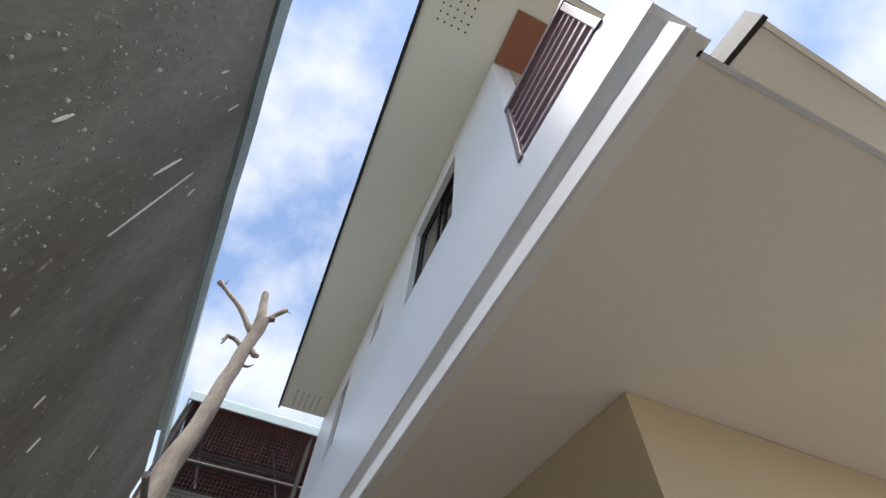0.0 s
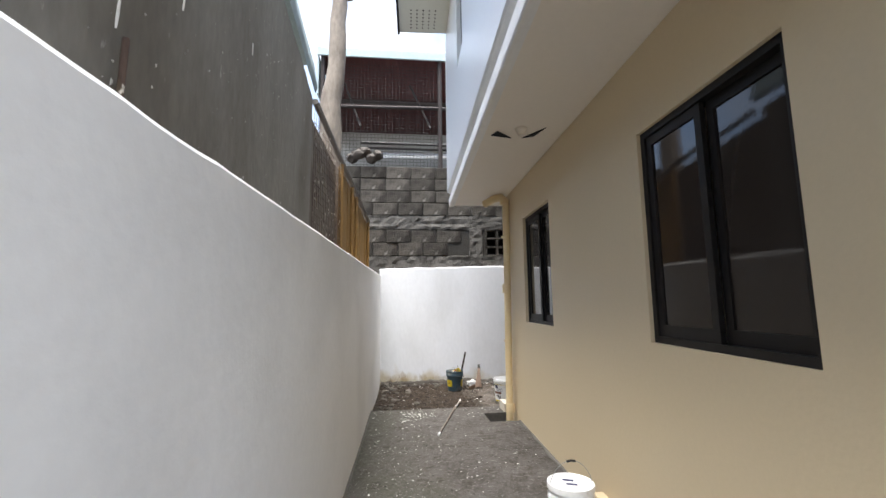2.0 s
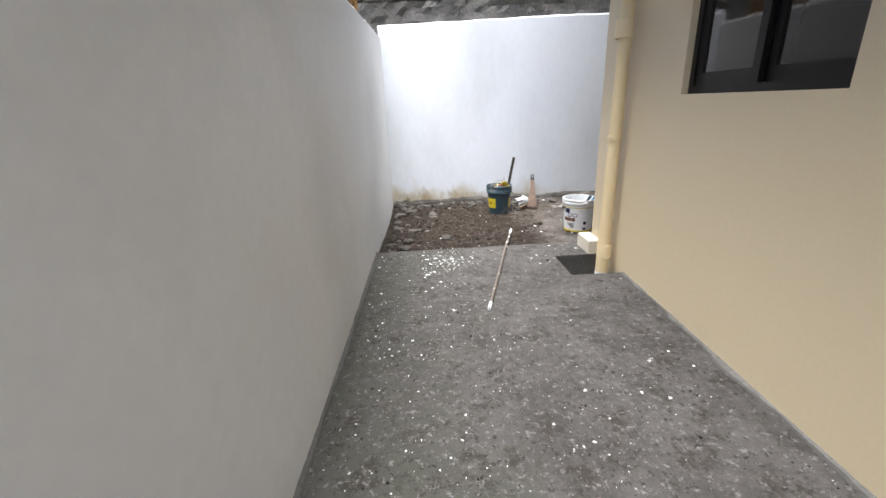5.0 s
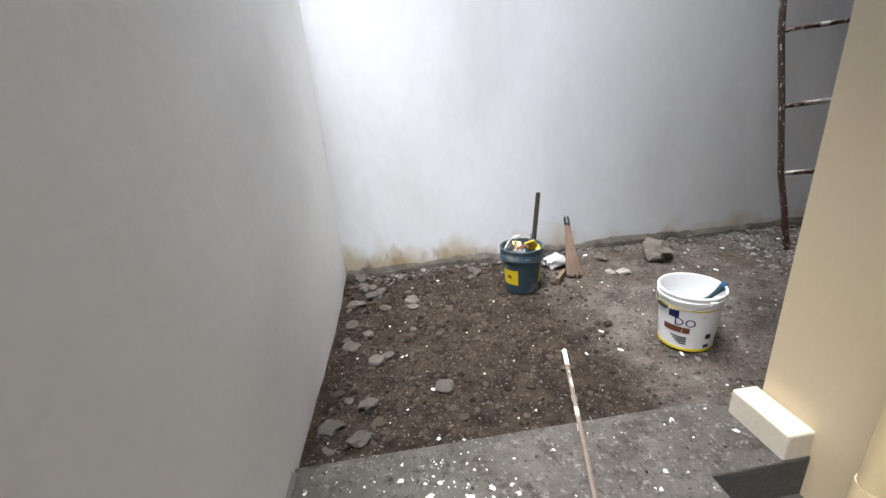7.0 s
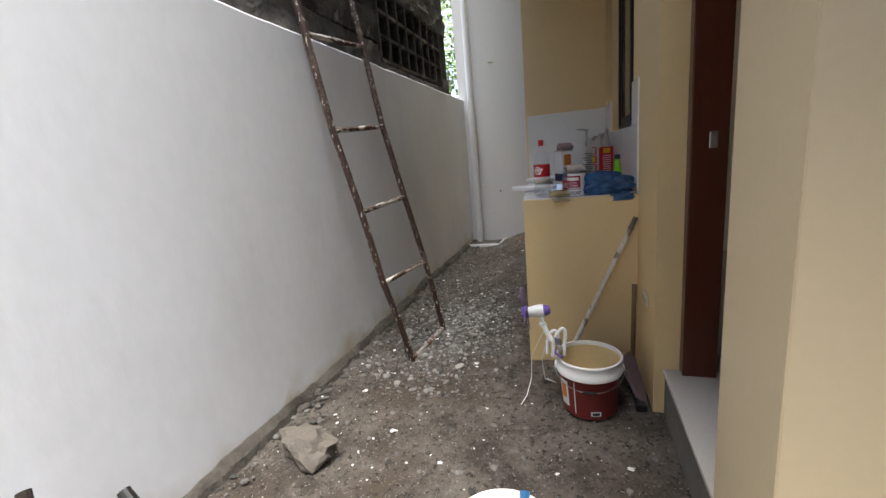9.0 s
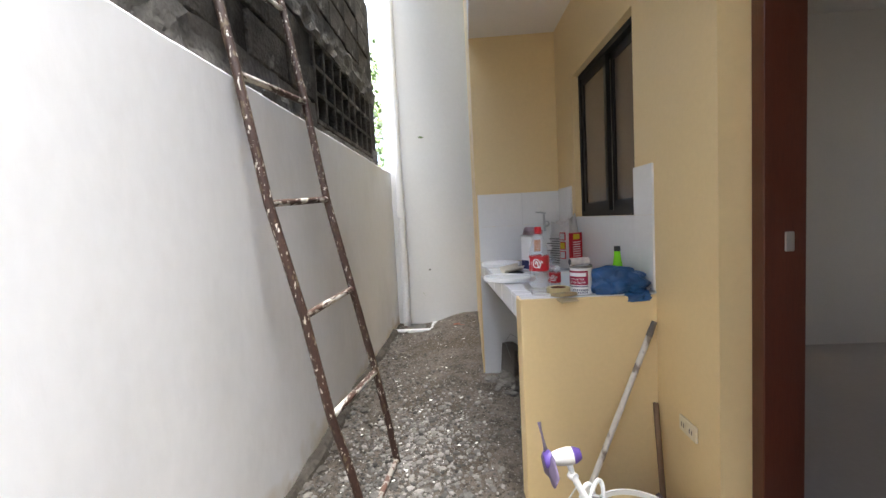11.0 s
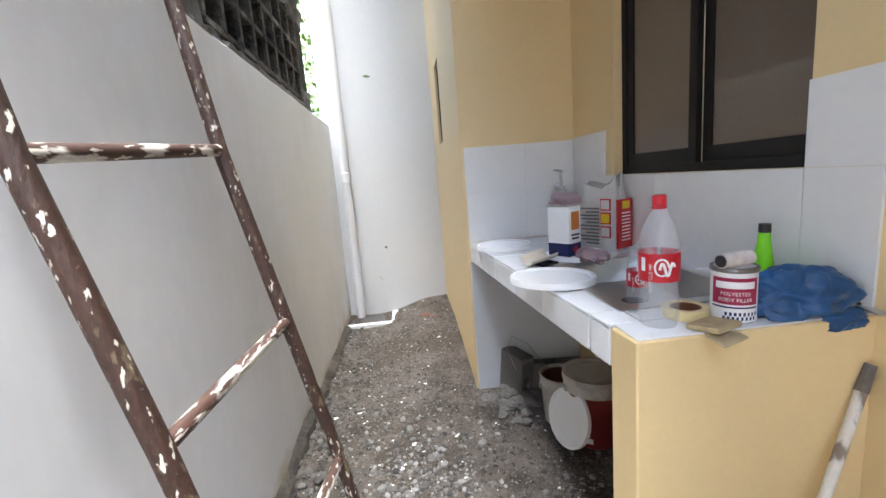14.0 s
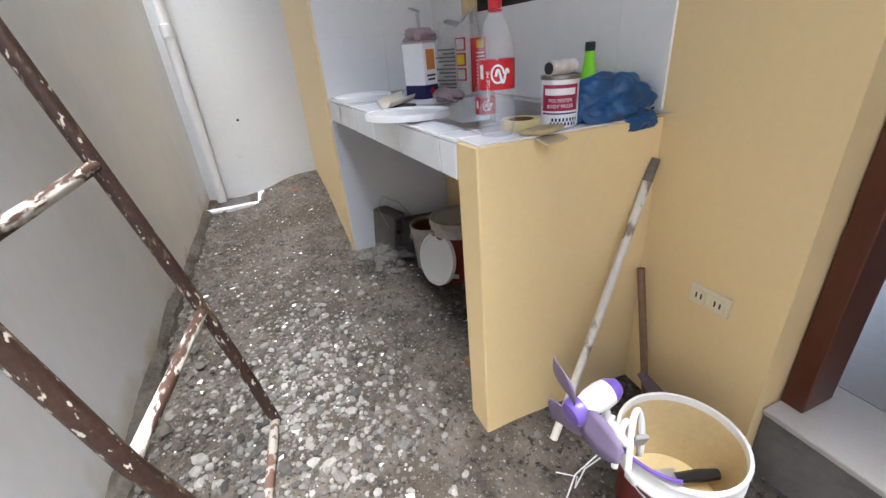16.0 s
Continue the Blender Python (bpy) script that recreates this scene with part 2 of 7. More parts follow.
def yard_dirt():
    """Grey trodden dirt that passes into dark brown crumbly soil towards the boundary corner, with clods and pale grit."""
    m = bpy.data.materials.new("yard_dirt")
    m.use_nodes = True
    n, l = m.node_tree.nodes, m.node_tree.links
    b = n["Principled BSDF"]
    coord = n.new("ShaderNodeTexCoord")

    def tex(s, detail=8, rough=0.7):
        t = n.new("ShaderNodeTexNoise")
        t.inputs["Scale"].default_value = s
        t.inputs["Detail"].default_value = detail
        t.inputs["Roughness"].default_value = rough
        l.new(coord.outputs["Object"], t.inputs["Vector"])
        return t.outputs["Fac"]

    def mask(src, lo, hi):
        r = n.new("ShaderNodeMapRange")
        r.inputs["From Min"].default_value = lo
        r.inputs["From Max"].default_value = hi
        l.new(src, r.inputs["Value"])
        return r.outputs["Result"]

    def mix(a, c, fac):
        x = n.new("ShaderNodeMix")
        x.data_type = "RGBA"
        for sock, v in (("A", a), ("B", c), ("Factor", fac)):
            if isinstance(v, tuple):
                x.inputs[sock].default_value = v
            else:
                l.new(v, x.inputs[sock])
        return x.outputs["Result"]

    grey = mix((0.060, 0.050, 0.042, 1), (0.150, 0.130, 0.110, 1), mask(tex(4.0, 10, 0.8), 0.40, 0.60))
    grey = mix(grey, (0.080, 0.064, 0.050, 1), mask(tex(1.6, 6, 0.6), 0.50, 0.62))
    brown = mix((0.016, 0.011, 0.008, 1), (0.050, 0.037, 0.026, 1), mask(tex(9.0, 10, 0.85), 0.42, 0.58))
    sep = n.new("ShaderNodeSeparateXYZ")
    l.new(coord.outputs["Object"], sep.inputs["Vector"])
    edge = n.new("ShaderNodeMath")
    edge.operation = "MULTIPLY_ADD"
    l.new(tex(2.2, 8, 0.75), edge.inputs[0])
    edge.inputs[1].default_value = 1.3
    l.new(sep.outputs["X"], edge.inputs[2])
    c = mix(brown, grey, mask(edge.outputs["Value"], 2.18, 2.48))
    c = mix(c, (0.30, 0.285, 0.265, 1), mask(tex(75, 4), 0.625, 0.655))
    c = mix(c, (0.035, 0.030, 0.026, 1), mask(tex(34, 6, 0.75), 0.56, 0.60))
    l.new(c, b.inputs["Base Color"])
    b.inputs["Roughness"].default_value = 0.95
    b.inputs["Specular IOR Level"].default_value = 0.1
    for s, st, d in ((16, 0.9, 0.03), (70, 0.9, 0.008)):
        bp = n.new("ShaderNodeBump")
        bp.inputs["Strength"].default_value = st
        bp.inputs["Distance"].default_value = d
        l.new(tex(s, 7), bp.inputs["Height"])
        if b.inputs["Normal"].links:
            l.new(b.inputs["Normal"].links[0].from_socket, bp.inputs["Normal"])
        l.new(bp.outputs["Normal"], b.inputs["Normal"])
    return m


YARD = yard_dirt()
STONE = paint("rubble_stone", (0.118, 0.110, 0.100), 0.9, scale=9, var=0.25, fine=70, bump=0.6, vary=0.55, island=True, gloss=0.12)
STONE_ONE = paint("single_stone", (0.098, 0.088, 0.076), 0.9, scale=9, var=0.2, fine=60, bump=0.8, dist=0.01, vary=0.25, gloss=0.12)
PAINT_CHIP = paint("paint_chip", (0.72, 0.70, 0.66), 0.6, scale=20, var=0.1, vary=0.15, island=True)
TILE = paint("white_tile", (0.78, 0.79, 0.80), 0.14, scale=2, var=0.03, fine=30, bump=0.03, second=(0.66, 0.65, 0.64), second_at=0.63, second_scale=4)
TILE_GLAZE = paint("splash_tile", (0.735, 0.725, 0.705), 0.2, scale=2, var=0.03, fine=30, bump=0.03)
FLOOR_TILE = paint("floor_tile", (0.27, 0.25, 0.235), 0.35, scale=3, var=0.06, fine=30, bump=0.04)
ALU = paint("dark_aluminium", (0.012, 0.010, 0.009), 0.5, 0.0, gloss=0.3, var=0.1, bump=0.03)
PIPE_CREAM = paint("cream_pipe_paint", (0.72, 0.57, 0.33), 0.4, scale=3, var=0.04, bump=0.1)
PVC = paint("white_pvc", (0.74, 0.74, 0.74), 0.35, scale=3, var=0.04, bump=0.05)
BROWN = paint("red_brown_varnish", (0.075, 0.018, 0.009), 0.28, scale=3, var=0.2, fine=30, bump=0.12, stretch=(6, 6, 0.6))
RUST = paint("rusty_steel", (0.075, 0.045, 0.032), 0.7, 0.2, scale=9, var=0.3, fine=60, bump=0.5, dist=0.003,
             spot=(0.62, 0.57, 0.49), spot_at=0.625, spot_scale=34, spot_soft=0.02, stretch=(1, 1, 0.45),
             second=(0.14, 0.10, 0.055), second_at=0.58, second_scale=14, second_soft=0.05)
LADDER_PIPE = paint("paint_caked_pipe", (0.046, 0.023, 0.016), 0.55, 0.1, scale=12, var=0.45, fine=120, bump=0.9, dist=0.003, stretch=(1, 1, 0.42),
                    second=(0.13, 0.098, 0.060), second_at=0.61, second_scale=38, second_soft=0.03, spot=(0.60, 0.56, 0.48), spot_at=0.63, spot_scale=75, spot_soft=0.02)
RUNG_PIPE = paint("paint_streaked_rung", (0.062, 0.031, 0.022), 0.55, 0.1, scale=7, var=0.35, fine=90, bump=0.7, dist=0.002, stretch=(0.3, 1, 1),
                  second=(0.60, 0.57, 0.51), second_at=0.555, second_scale=24, second_soft=0.03, spot=(0.55, 0.51, 0.45), spot_at=0.60, spot_scale=70, spot_soft=0.02)
WHITE_PIPE = paint("grey_caked_pipe", (0.27, 0.25, 0.22), 0.7, scale=9, var=0.15, fine=70, bump=0.8, dist=0.003,
                   second=(0.10, 0.05, 0.035), second_at=0.53, second_scale=17, second_soft=0.03, spot=(0.09, 0.045, 0.03), spot_at=0.6, spot_scale=40, spot_soft=0.02)
DARK_STEEL = paint("dark_steel", (0.03, 0.022, 0.02), 0.7, 0.2, var=0.2, bump=0.1)
TIN = paint("galvanised_sheet", (0.33, 0.40, 0.40), 0.45, 0.35, scale=3, var=0.15, fine=20, bump=0.1)
RED_ROOF = paint("dark_red_roofing", (0.065, 0.014, 0.012), 0.7, scale=3, var=0.2, bump=0.1)
WOOD_YELLOW = paint("varnished_fence_board", (0.22, 0.12, 0.03), 0.55, scale=3, var=0.2, fine=30, bump=0.2, stretch=(5, 5, 0.5))
BARK = paint("pale_bark", (0.225, 0.19, 0.155), 0.9, scale=6, var=0.3, fine=30, bump=0.8, dist=0.012, second=(0.11, 0.085, 0.068),
             second_at=0.56, second_scale=5, stretch=(1, 1, 0.35))
LEAF = paint("leaf_green", (0.10, 0.17, 0.03), 0.6, scale=3, var=0.3, bump=0, vary=0.5, island=True)
INNER = paint("room_wall_paint", (0.60, 0.58, 0.55), 0.6, scale=1, var=0.03, bump=0.05)
WHITE_DOOR = paint("white_door_paint", (0.70, 0.69, 0.67), 0.4, scale=2, var=0.03, bump=0.04)
GLASS = plain("tinted_window_glass", (0.026, 0.021, 0.018), 0.03, ior=1.5, var=0.0)
GLASS_BRONZE = plain("bronze_window_glass", (0.16, 0.125, 0.095), 0.06, ior=1.5, var=0.05)
BLACK = plain("black_plastic", (0.012, 0.012, 0.012), 0.4)
# near-black that stands in for the shade inside holes and gaps
HOLE_SHADE = plain("hole_shade_black", (0.006, 0.006, 0.006), 0.9)
WHITE_PLASTIC = paint("white_plastic", (0.80, 0.80, 0.79), 0.3, scale=5, var=0.03, bump=0.03, spot=(0.62, 0.58, 0.5), spot_at=0.70, spot_scale=9)
RED_PAIL = paint("dark_red_print", (0.15, 0.018, 0.016), 0.35, scale=5, var=0.08, bump=0.03)
STEEL = paint("brushed_steel", (0.50, 0.50, 0.49), 0.28, 0.95, scale=4, var=0.1, fine=50, bump=0.06, stretch=(1, 8, 1))


# ---- builders ----
def part(name, bm, material, parent=None, label="", smooth=False):
    me = bpy.data.meshes.new(name)
    bmesh.ops.recalc_face_normals(bm, faces=bm.faces)
    bm.to_mesh(me)
    bm.free()
    for mt in material if isinstance(material, (list, tuple)) else (material,):
        me.materials.append(mt)
    if smooth:
        me.polygons.foreach_set("use_smooth", [True] * len(me.polygons))
        me.set_sharp_from_angle(angle=radians(40))
    ob = new(name, me)
    if parent:
        ob.parent = parent
    return tagged(ob, label) if label else ob


def thing(name, m, label, category, group=""):
    ob = new(name)
    ob.empty_display_size = 0.05
    ob.matrix_basis = m
    return tagged(ob, label, category, group)


def structure(ob, label=""):
    return tagged(ob, label, kind="structure")


def box(bm, x0, x1, y0, y1, z0, z1, bevel=0.0, mat=0):
    vs = [bm.verts.new((x, y, z)) for x in (x0, x1) for y in (y0, y1) for z in (z0, z1)]
    fs = [bm.faces.new([vs[i] for i in f]) for f in ((0, 1, 3, 2), (4, 6, 7, 5), (0, 4, 5, 1), (2, 3, 7, 6), (0, 2, 6, 4), (1, 5, 7, 3))]
    for f in fs:
        f.material_index = mat
    if bevel:
        es = {e for f in fs for e in f.edges}
        bmesh.ops.bevel(bm, geom=list(es), offset=bevel, segments=2, affect="EDGES", profile=0.5)
    return vs


def boxes(*rows, bevel=0.0):
    bm = bmesh.new()
    for r in rows:
        box(bm, *r, bevel=bevel)
    return bm


def holed(axis, at0, at1, a0, a1, z0, z1, holes):
    """A wall slab square to an axis ('x' or 'y') from at0 to at1, along a0..a1 and z0..z1, with openings (b0, b1, h0, h1) cut right through."""
    bm = bmesh.new()
    us = sorted({a0, a1, *(h[0] for h in holes), *(h[1] for h in holes)})
    zs = sorted({z0, z1, *(h[2] for h in holes), *(h[3] for h in holes)})
    solid = {}
    for i in range(len(us) - 1):
        for j in range(len(zs) - 1):
            cu, cz = (us[i] + us[i + 1]) / 2, (zs[j] + zs[j + 1]) / 2
            solid[i, j] = not any(h[0] < cu < h[1] and h[2] < cz < h[3] for h in holes)
    made = {}

    def v(u, z, a):
        p = (a, u, z) if axis == "x" else (u, a, z)
        if p not in made:
            made[p] = bm.verts.new(p)
        return made[p]

    for (i, j), s in solid.items():
        if not s:
            continue
        u0, u1, w0, w1 = us[i], us[i + 1], zs[j], zs[j + 1]
        for a in (at0, at1):
            bm.faces.new([v(u0, w0, a), v(u1, w0, a), v(u1, w1, a), v(u0, w1, a)])
        for di, dj, e in ((-1, 0, (u0, w0, u0, w1)), (1, 0, (u1, w0, u1, w1)), (0, -1, (u0, w0, u1, w0)), (0, 1, (u0, w1, u1, w1))):
            if not solid.get((i + di, j + dj), False):
                bm.faces.new([v(e[0], e[1], at0), v(e[2], e[3], at0), v(e[2], e[3], at1), v(e[0], e[1], at1)])
    return bm


def lathe(bm, profile, segs=28, mat=0, centre=(0, 0, 0), close=False):
    """Turns a profile of (radius, z) round the z axis."""
    rings = []
    for r, z in profile:
        if r < 1e-6:
            rings.append([bm.verts.new((centre[0], centre[1], centre[2] + z))])
        else:
            rings.append([bm.verts.new((centre[0] + r * math.cos(2 * math.pi * k / segs), centre[1] + r * math.sin(2 * math.pi * k / segs), centre[2] + z))
                          for k in range(segs)])
    for a, b in zip(rings, rings[1:]):
        for k in range(segs):
            q = [a[k % len(a)], a[(k + 1) % len(a)], b[(k + 1) % len(b)], b[k % len(b)]]
            q = list(dict.fromkeys(q))
            if len(q) > 2:
                bm.faces.new(q).material_index = mat
    return bm


def tube(bm, pts, radii, segs=10, mat=0, caps=True, rough=0.0):
    """A round bar along points; radii: one for all, or one a point."""
    pts = [Vector(p) for p in pts]
    if not isinstance(radii, (list, tuple)):
        radii = [radii] * len(pts)
    rings, side = [], None
    for i, p in enumerate(pts):
        d = (pts[min(i + 1, len(pts) - 1)] - pts[max(i - 1, 0)]).normalized()
        if side is None:
            side = d.orthogonal().normalized()
        side = (side - d * side.dot(d)).normalized()
        up = d.cross(side)
        ring = []
        for k in range(segs):
            a = 2 * math.pi * k / segs
            r = radii[i] * (1 + rough * (noise.noise(p * 9 + Vector((math.cos(a), math.sin(a), 0))) ))
            ring.append(bm.verts.new(p + (side * math.cos(a) + up * math.sin(a)) * r))
        rings.append(ring)
    for a, b in zip(rings, rings[1:]):
        for k in range(segs):
            bm.faces.new((a[k], a[(k + 1) % segs], b[(k + 1) % segs], b[k])).material_index = mat
    if caps:
        bm.faces.new(rings[0][::-1]).material_index = mat
        bm.faces.new(rings[-1]).material_index = mat
    return bm


def bar(a, b, r, segs=10, steps=1, rough=0.0):
    a, b = Vector(a), Vector(b)
    return tube(bmesh.new(), [a.lerp(b, i / steps) for i in range(steps + 1)], r, segs, rough=rough)


def blob(bm, at, size, seed=0, rough=0.35, sub=1, flat=1.0, squash=None):
    """An uneven stone."""
    made = bmesh.ops.create_icosphere(bm, subdivisions=sub, radius=1.0)["verts"]
    off = Vector((seed * 3.17, seed * 1.31, seed * 7.7))
    turn = Euler((seed * 1.7, seed * 2.3, seed * 0.9)).to_matrix()
    sx, sy, sz = size
    for v in made:
        k = 1 + rough * noise.noise(v.co * 1.3 + off) + rough * 0.6 * noise.noise(v.co * 3.1 + off)
        p = Vector((v.co.x * sx * k, v.co.y * sy * k, v.co.z * sz * k))
        p = Matrix.Rotation(seed * 2.4, 3, "Z") @ p
        v.co = p + Vector(at)
    return made


def sheet(bm, x0, x1, y0, y1, nx, ny, f):
    grid = [[bm.verts.new((x0 + (x1 - x0) * i / nx, y0 + (y1 - y0) * j / ny, 0)) for j in range(ny + 1)] for i in range(nx + 1)]
    for row in grid:
        for v in row:
            v.co.z = f(v.co.x, v.co.y)
    for i in range(nx):
        for j in range(ny):
            bm.faces.new((grid[i][j], grid[i + 1][j], grid[i + 1][j + 1], grid[i][j + 1]))
    return grid


def prism(bm, pts, z0, z1, mat=0):
    lo = [bm.verts.new((x, y, z0)) for x, y in pts]
    hi = [bm.verts.new((x, y, z1)) for x, y in pts]
    k = len(pts)
    fs = [bm.faces.new(lo[::-1]), bm.faces.new(hi)]
    fs += [bm.faces.new((lo[i], lo[(i + 1) % k], hi[(i + 1) % k], hi[i])) for i in range(k)]
    for f in fs:
        f.material_index = mat
    return bm


# ---- plan ----
LEFT, BACK, KIT, SIDE = 0.24, 8.45, 6.62, 7.39     # left wall, back wall, kitchen wall, projecting wall
SLAB_END = 6.685
HOUSE = pose(1.745, 0, 0, 0, 0, -2.18)              # the house's long side: its wall is local x = 0
SOFF = 2.785


def dirt_z(x, y):
    z = -0.035 + 0.03 * noise.noise(Vector((x * 1.1, y * 1.1, 0))) + 0.012 * noise.noise(Vector((x * 5, y * 5, 3)))
    z += 0.035 * max(0.0, 1 - (BACK - y) / 0.5)
    z = min(z, 0.05)
    east, south = min(1.0, max(0.0, (x - 4.5) / 2.4)), min(1.0, max(0.0, (8.25 - y) / 0.8))
    return z + 0.17 * east * east * (3 - 2 * east) * south * south * (3 - 2 * south)


# ground to the horizon
bm = bmesh.new()
box(bm, -400, 400, -400, 400, -0.9, -0.45)
structure(part("ground", bm, DIRT), "bare brown earth under and around the place")

# alley slab with the drain pit left open
bm = bmesh.new()
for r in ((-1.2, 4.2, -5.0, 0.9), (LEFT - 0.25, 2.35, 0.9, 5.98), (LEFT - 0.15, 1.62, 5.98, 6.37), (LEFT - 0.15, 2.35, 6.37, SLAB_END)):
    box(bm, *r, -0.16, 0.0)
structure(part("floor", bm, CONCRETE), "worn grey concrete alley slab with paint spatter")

# yard of bare dirt
bm = bmesh.new()
sheet(bm, LEFT - 0.04, 9.0, 6.2, BACK + 0.05, 300, 92, dirt_z)
for f in list(bm.faces):
    c = f.calc_center_median()
    if c.y < SLAB_END - 0.03 and c.x < 2.1 or c.y < 6.37 and c.x < 3.3:
        bm.faces.remove(f)
structure(part("ground", bm, YARD, smooth=True), "bare dirt yard strewn with gravel and paint chips")

# left boundary wall, white
bm = bmesh.new()
rng = random.Random(4)
ys = [-5.0 + 0.09 * i for i in range(int((BACK + 5.0) / 0.09) + 1)] + [BACK + 0.02]
prev = None
for y in ys:
    top = 1.705 + 0.021 * y + 0.006 * noise.noise(Vector((y * 3.0, 0, 5))) + 0.007 * noise.noise(Vector((y * 11, 2, 5)))
    face = LEFT - 0.022 * (BACK - y) + 0.006 * noise.noise(Vector((y * 0.7, 3, 1)))
    ring = [bm.verts.new(p) for p in ((face, y, -0.3), (face, y, 0.9), (face, y, top - 0.015), (face - 0.012, y, top), (face - 0.1, y, top - 0.01), (face - 0.1, y, -0.3))]
    if prev:
        for k in range(6):
            bm.faces.new((prev[k], ring[k], ring[(k + 1) % 6], prev[(k + 1) % 6]))
    else:
        bm.faces.new(ring)
    prev = ring
bm.faces.new(prev[::-1])
structure(part("wall_west", bm, WHITE_WALL), "white painted rendered boundary wall")

# back boundary wall, white
bm = bmesh.new()
prev = None
for i in range(86):
    x = LEFT - 0.02 + (7.30 - LEFT) * i / 85
    top = 1.995 + 0.045 * min(1.0, max(0.0, x - 0.3) / 2.0) - 0.004 * max(0.0, x - 3.5) + 0.008 * noise.noise(Vector((x * 4, 1, 9)))
    ring = [bm.verts.new(p) for p in ((x, BACK, -0.3), (x, BACK, top - 0.012), (x, BACK + 0.012, top), (x, BACK + 0.16, top), (x, BACK + 0.16, -0.3))]
    if prev:
        for k in range(5):
            bm.faces.new((prev[k], ring[k], ring[(k + 1) % 5], prev[(k + 1) % 5]))
    else:
        bm.faces.new(ring)
    prev = ring
bm.faces.new(prev[::-1])
structure(part("wall_north", bm, BACK_WALL), "white painted rendered back wall with damp stains at its foot")

# neighbour's tall grey wall, turned slightly away
def grey_x(y):
    return 0.022 - 0.061 * y

bm = bmesh.new()
prev = None
for i in range(70):
    y = -5.0 + 9.85 * i / 69
    top = 3.37 + 0.02 * noise.noise(Vector((y * 1.5, 7, 0))) + 0.015 * noise.noise(Vector((y * 6, 7, 0)))
    x = grey_x(y)
    ring = [bm.verts.new(p) for p in ((x, y, 0.0), (x, y, top - 0.03), (x - 0.02, y, top), (x - 0.2, y, top), (x - 0.2, y, 0.0))]
    if prev:
        for k in range(5):
            bm.faces.new((prev[k], ring[k], ring[(k + 1) % 5], prev[(k + 1) % 5]))
    else:
        bm.faces.new(ring)
    prev = ring
bm.faces.new(prev[::-1])
structure(part("wall_neighbour", bm, GREY_WALL), "tall dark grey plastered wall with scratches and white spatter")
bm = bmesh.new()
prev = None
for i in range(90):
    y = -4.0 + 8.95 * i / 89
    x = grey_x(y)
    w = 0.02 * noise.noise(Vector((y * 2.2, 1, 1))) + 0.012 * noise.noise(Vector((y * 9, 1, 1)))
    ring = [bm.verts.new(p) for p in ((x + 0.012, y, 3.335 + 0.02 * y + w), (x + 0.03, y, 3.40 + 0.02 * y + w), (x - 0.01, y, 3.47 + 0.055 * y + 0.5 * w), (x - 0.25, y, 3.45 + 0.055 * y))]
    if prev:
        for k in range(3):
            bm.faces.new((prev[k], ring[k], ring[k + 1], prev[k + 1]))
    prev = ring
flash = part("metal_flashing", bm, TIN, label="")
flash.modifiers.new("thick", "SOLIDIFY").thickness = 0.004
tagged(flash, "bent green-grey sheet metal flashing along the grey wall", "flashing")

# ---- the house ----
house = thing("house", HOUSE, "two-storey house, cream below and white above, with overhang", "house")
wall = part("wall", holed("x", 0.0, 0.16, 1.58, 6.598, -0.3, SOFF, [(2.147, 3.08, 1.172, 2.312), (4.625, 5.545, 1.165, 2.33)]), CREAM, house, "smooth cream painted wall")
part("wall", boxes((0.16, 2.6, 1.58, 1.74, -0.3, SOFF)), CREAM, house)
part("soffit", boxes((-0.69, 2.6, 0.452, 6.87, SOFF + 0.004, SOFF + 0.1)), SOFFIT, house, "plain beige overhang soffit")
# stepped moulding along the overhang
bm = bmesh.new()
prof = [(-0.71, SOFF), (-0.72, SOFF + 0.012), (-0.72, SOFF + 0.115), (-0.69, SOFF + 0.133), (-0.678, SOFF + 0.16), (-0.695, SOFF + 0.19), (-0.73, SOFF + 0.205), (-0.745, SOFF + 0.22), (-0.68, SOFF + 0.22), (-0.65, SOFF)]
for y in (0.41, 6.91):
    for x, z in prof:
        bm.verts.new((x, y, z))
bm.verts.ensure_lookup_table()
k = len(prof)
for i in range(k):
    bm.faces.new((bm.verts[i], bm.verts[(i + 1) % k], bm.verts[k + (i + 1) % k], bm.verts[k + i]))
bm.faces.new([bm.verts[i] for i in range(k)])
bm.faces.new([bm.verts[k + i] for i in range(k)][::-1])
part("cornice", bm, WHITE_WALL, house, "white stepped cornice moulding", smooth=False)
part("fascia", boxes((-0.66, 2.6, 0.437, 0.452, SOFF, SOFF + 0.03)), UPPER, house)
# upper wall, with a balcony at its front end
UP0, UP1 = SOFF + 0.22, 5.41
UPW = [(1.79, 2.69, 4.03, 5.04), (3.64, 3.94, 4.64, 5.0), (4.86, 5.34, 4.03, 4.92)]
part("wall", holed("x", -0.745, -0.59, 1.055, 6.91, UP0, UP1, UPW), UPPER, house, "white painted upper wall")
BALCONY_BROWN = paint("brown_balcony_wall", (0.22, 0.085, 0.04), 0.6, scale=3, var=0.1)
part("wall", boxes((-0.745, -0.59, 0.385, 1.055, UP0, 3.32)), UPPER, house)
part("soffit_panel", boxes((-0.74, -0.42, 0.635, 1.045, UP1 - 0.02, UP1 - 0.004)), BALCONY_BROWN, house, "reddish brown ceiling panel over the balcony")
part("wall", boxes((-0.585, 2.6, 6.75, 6.91, UP0, UP1)), UPPER, house)
part("wall", boxes((-0.585, 2.6, 1.15, 1.31, UP0, UP1)), BALCONY_BROWN, house, "reddish brown balcony back wall")
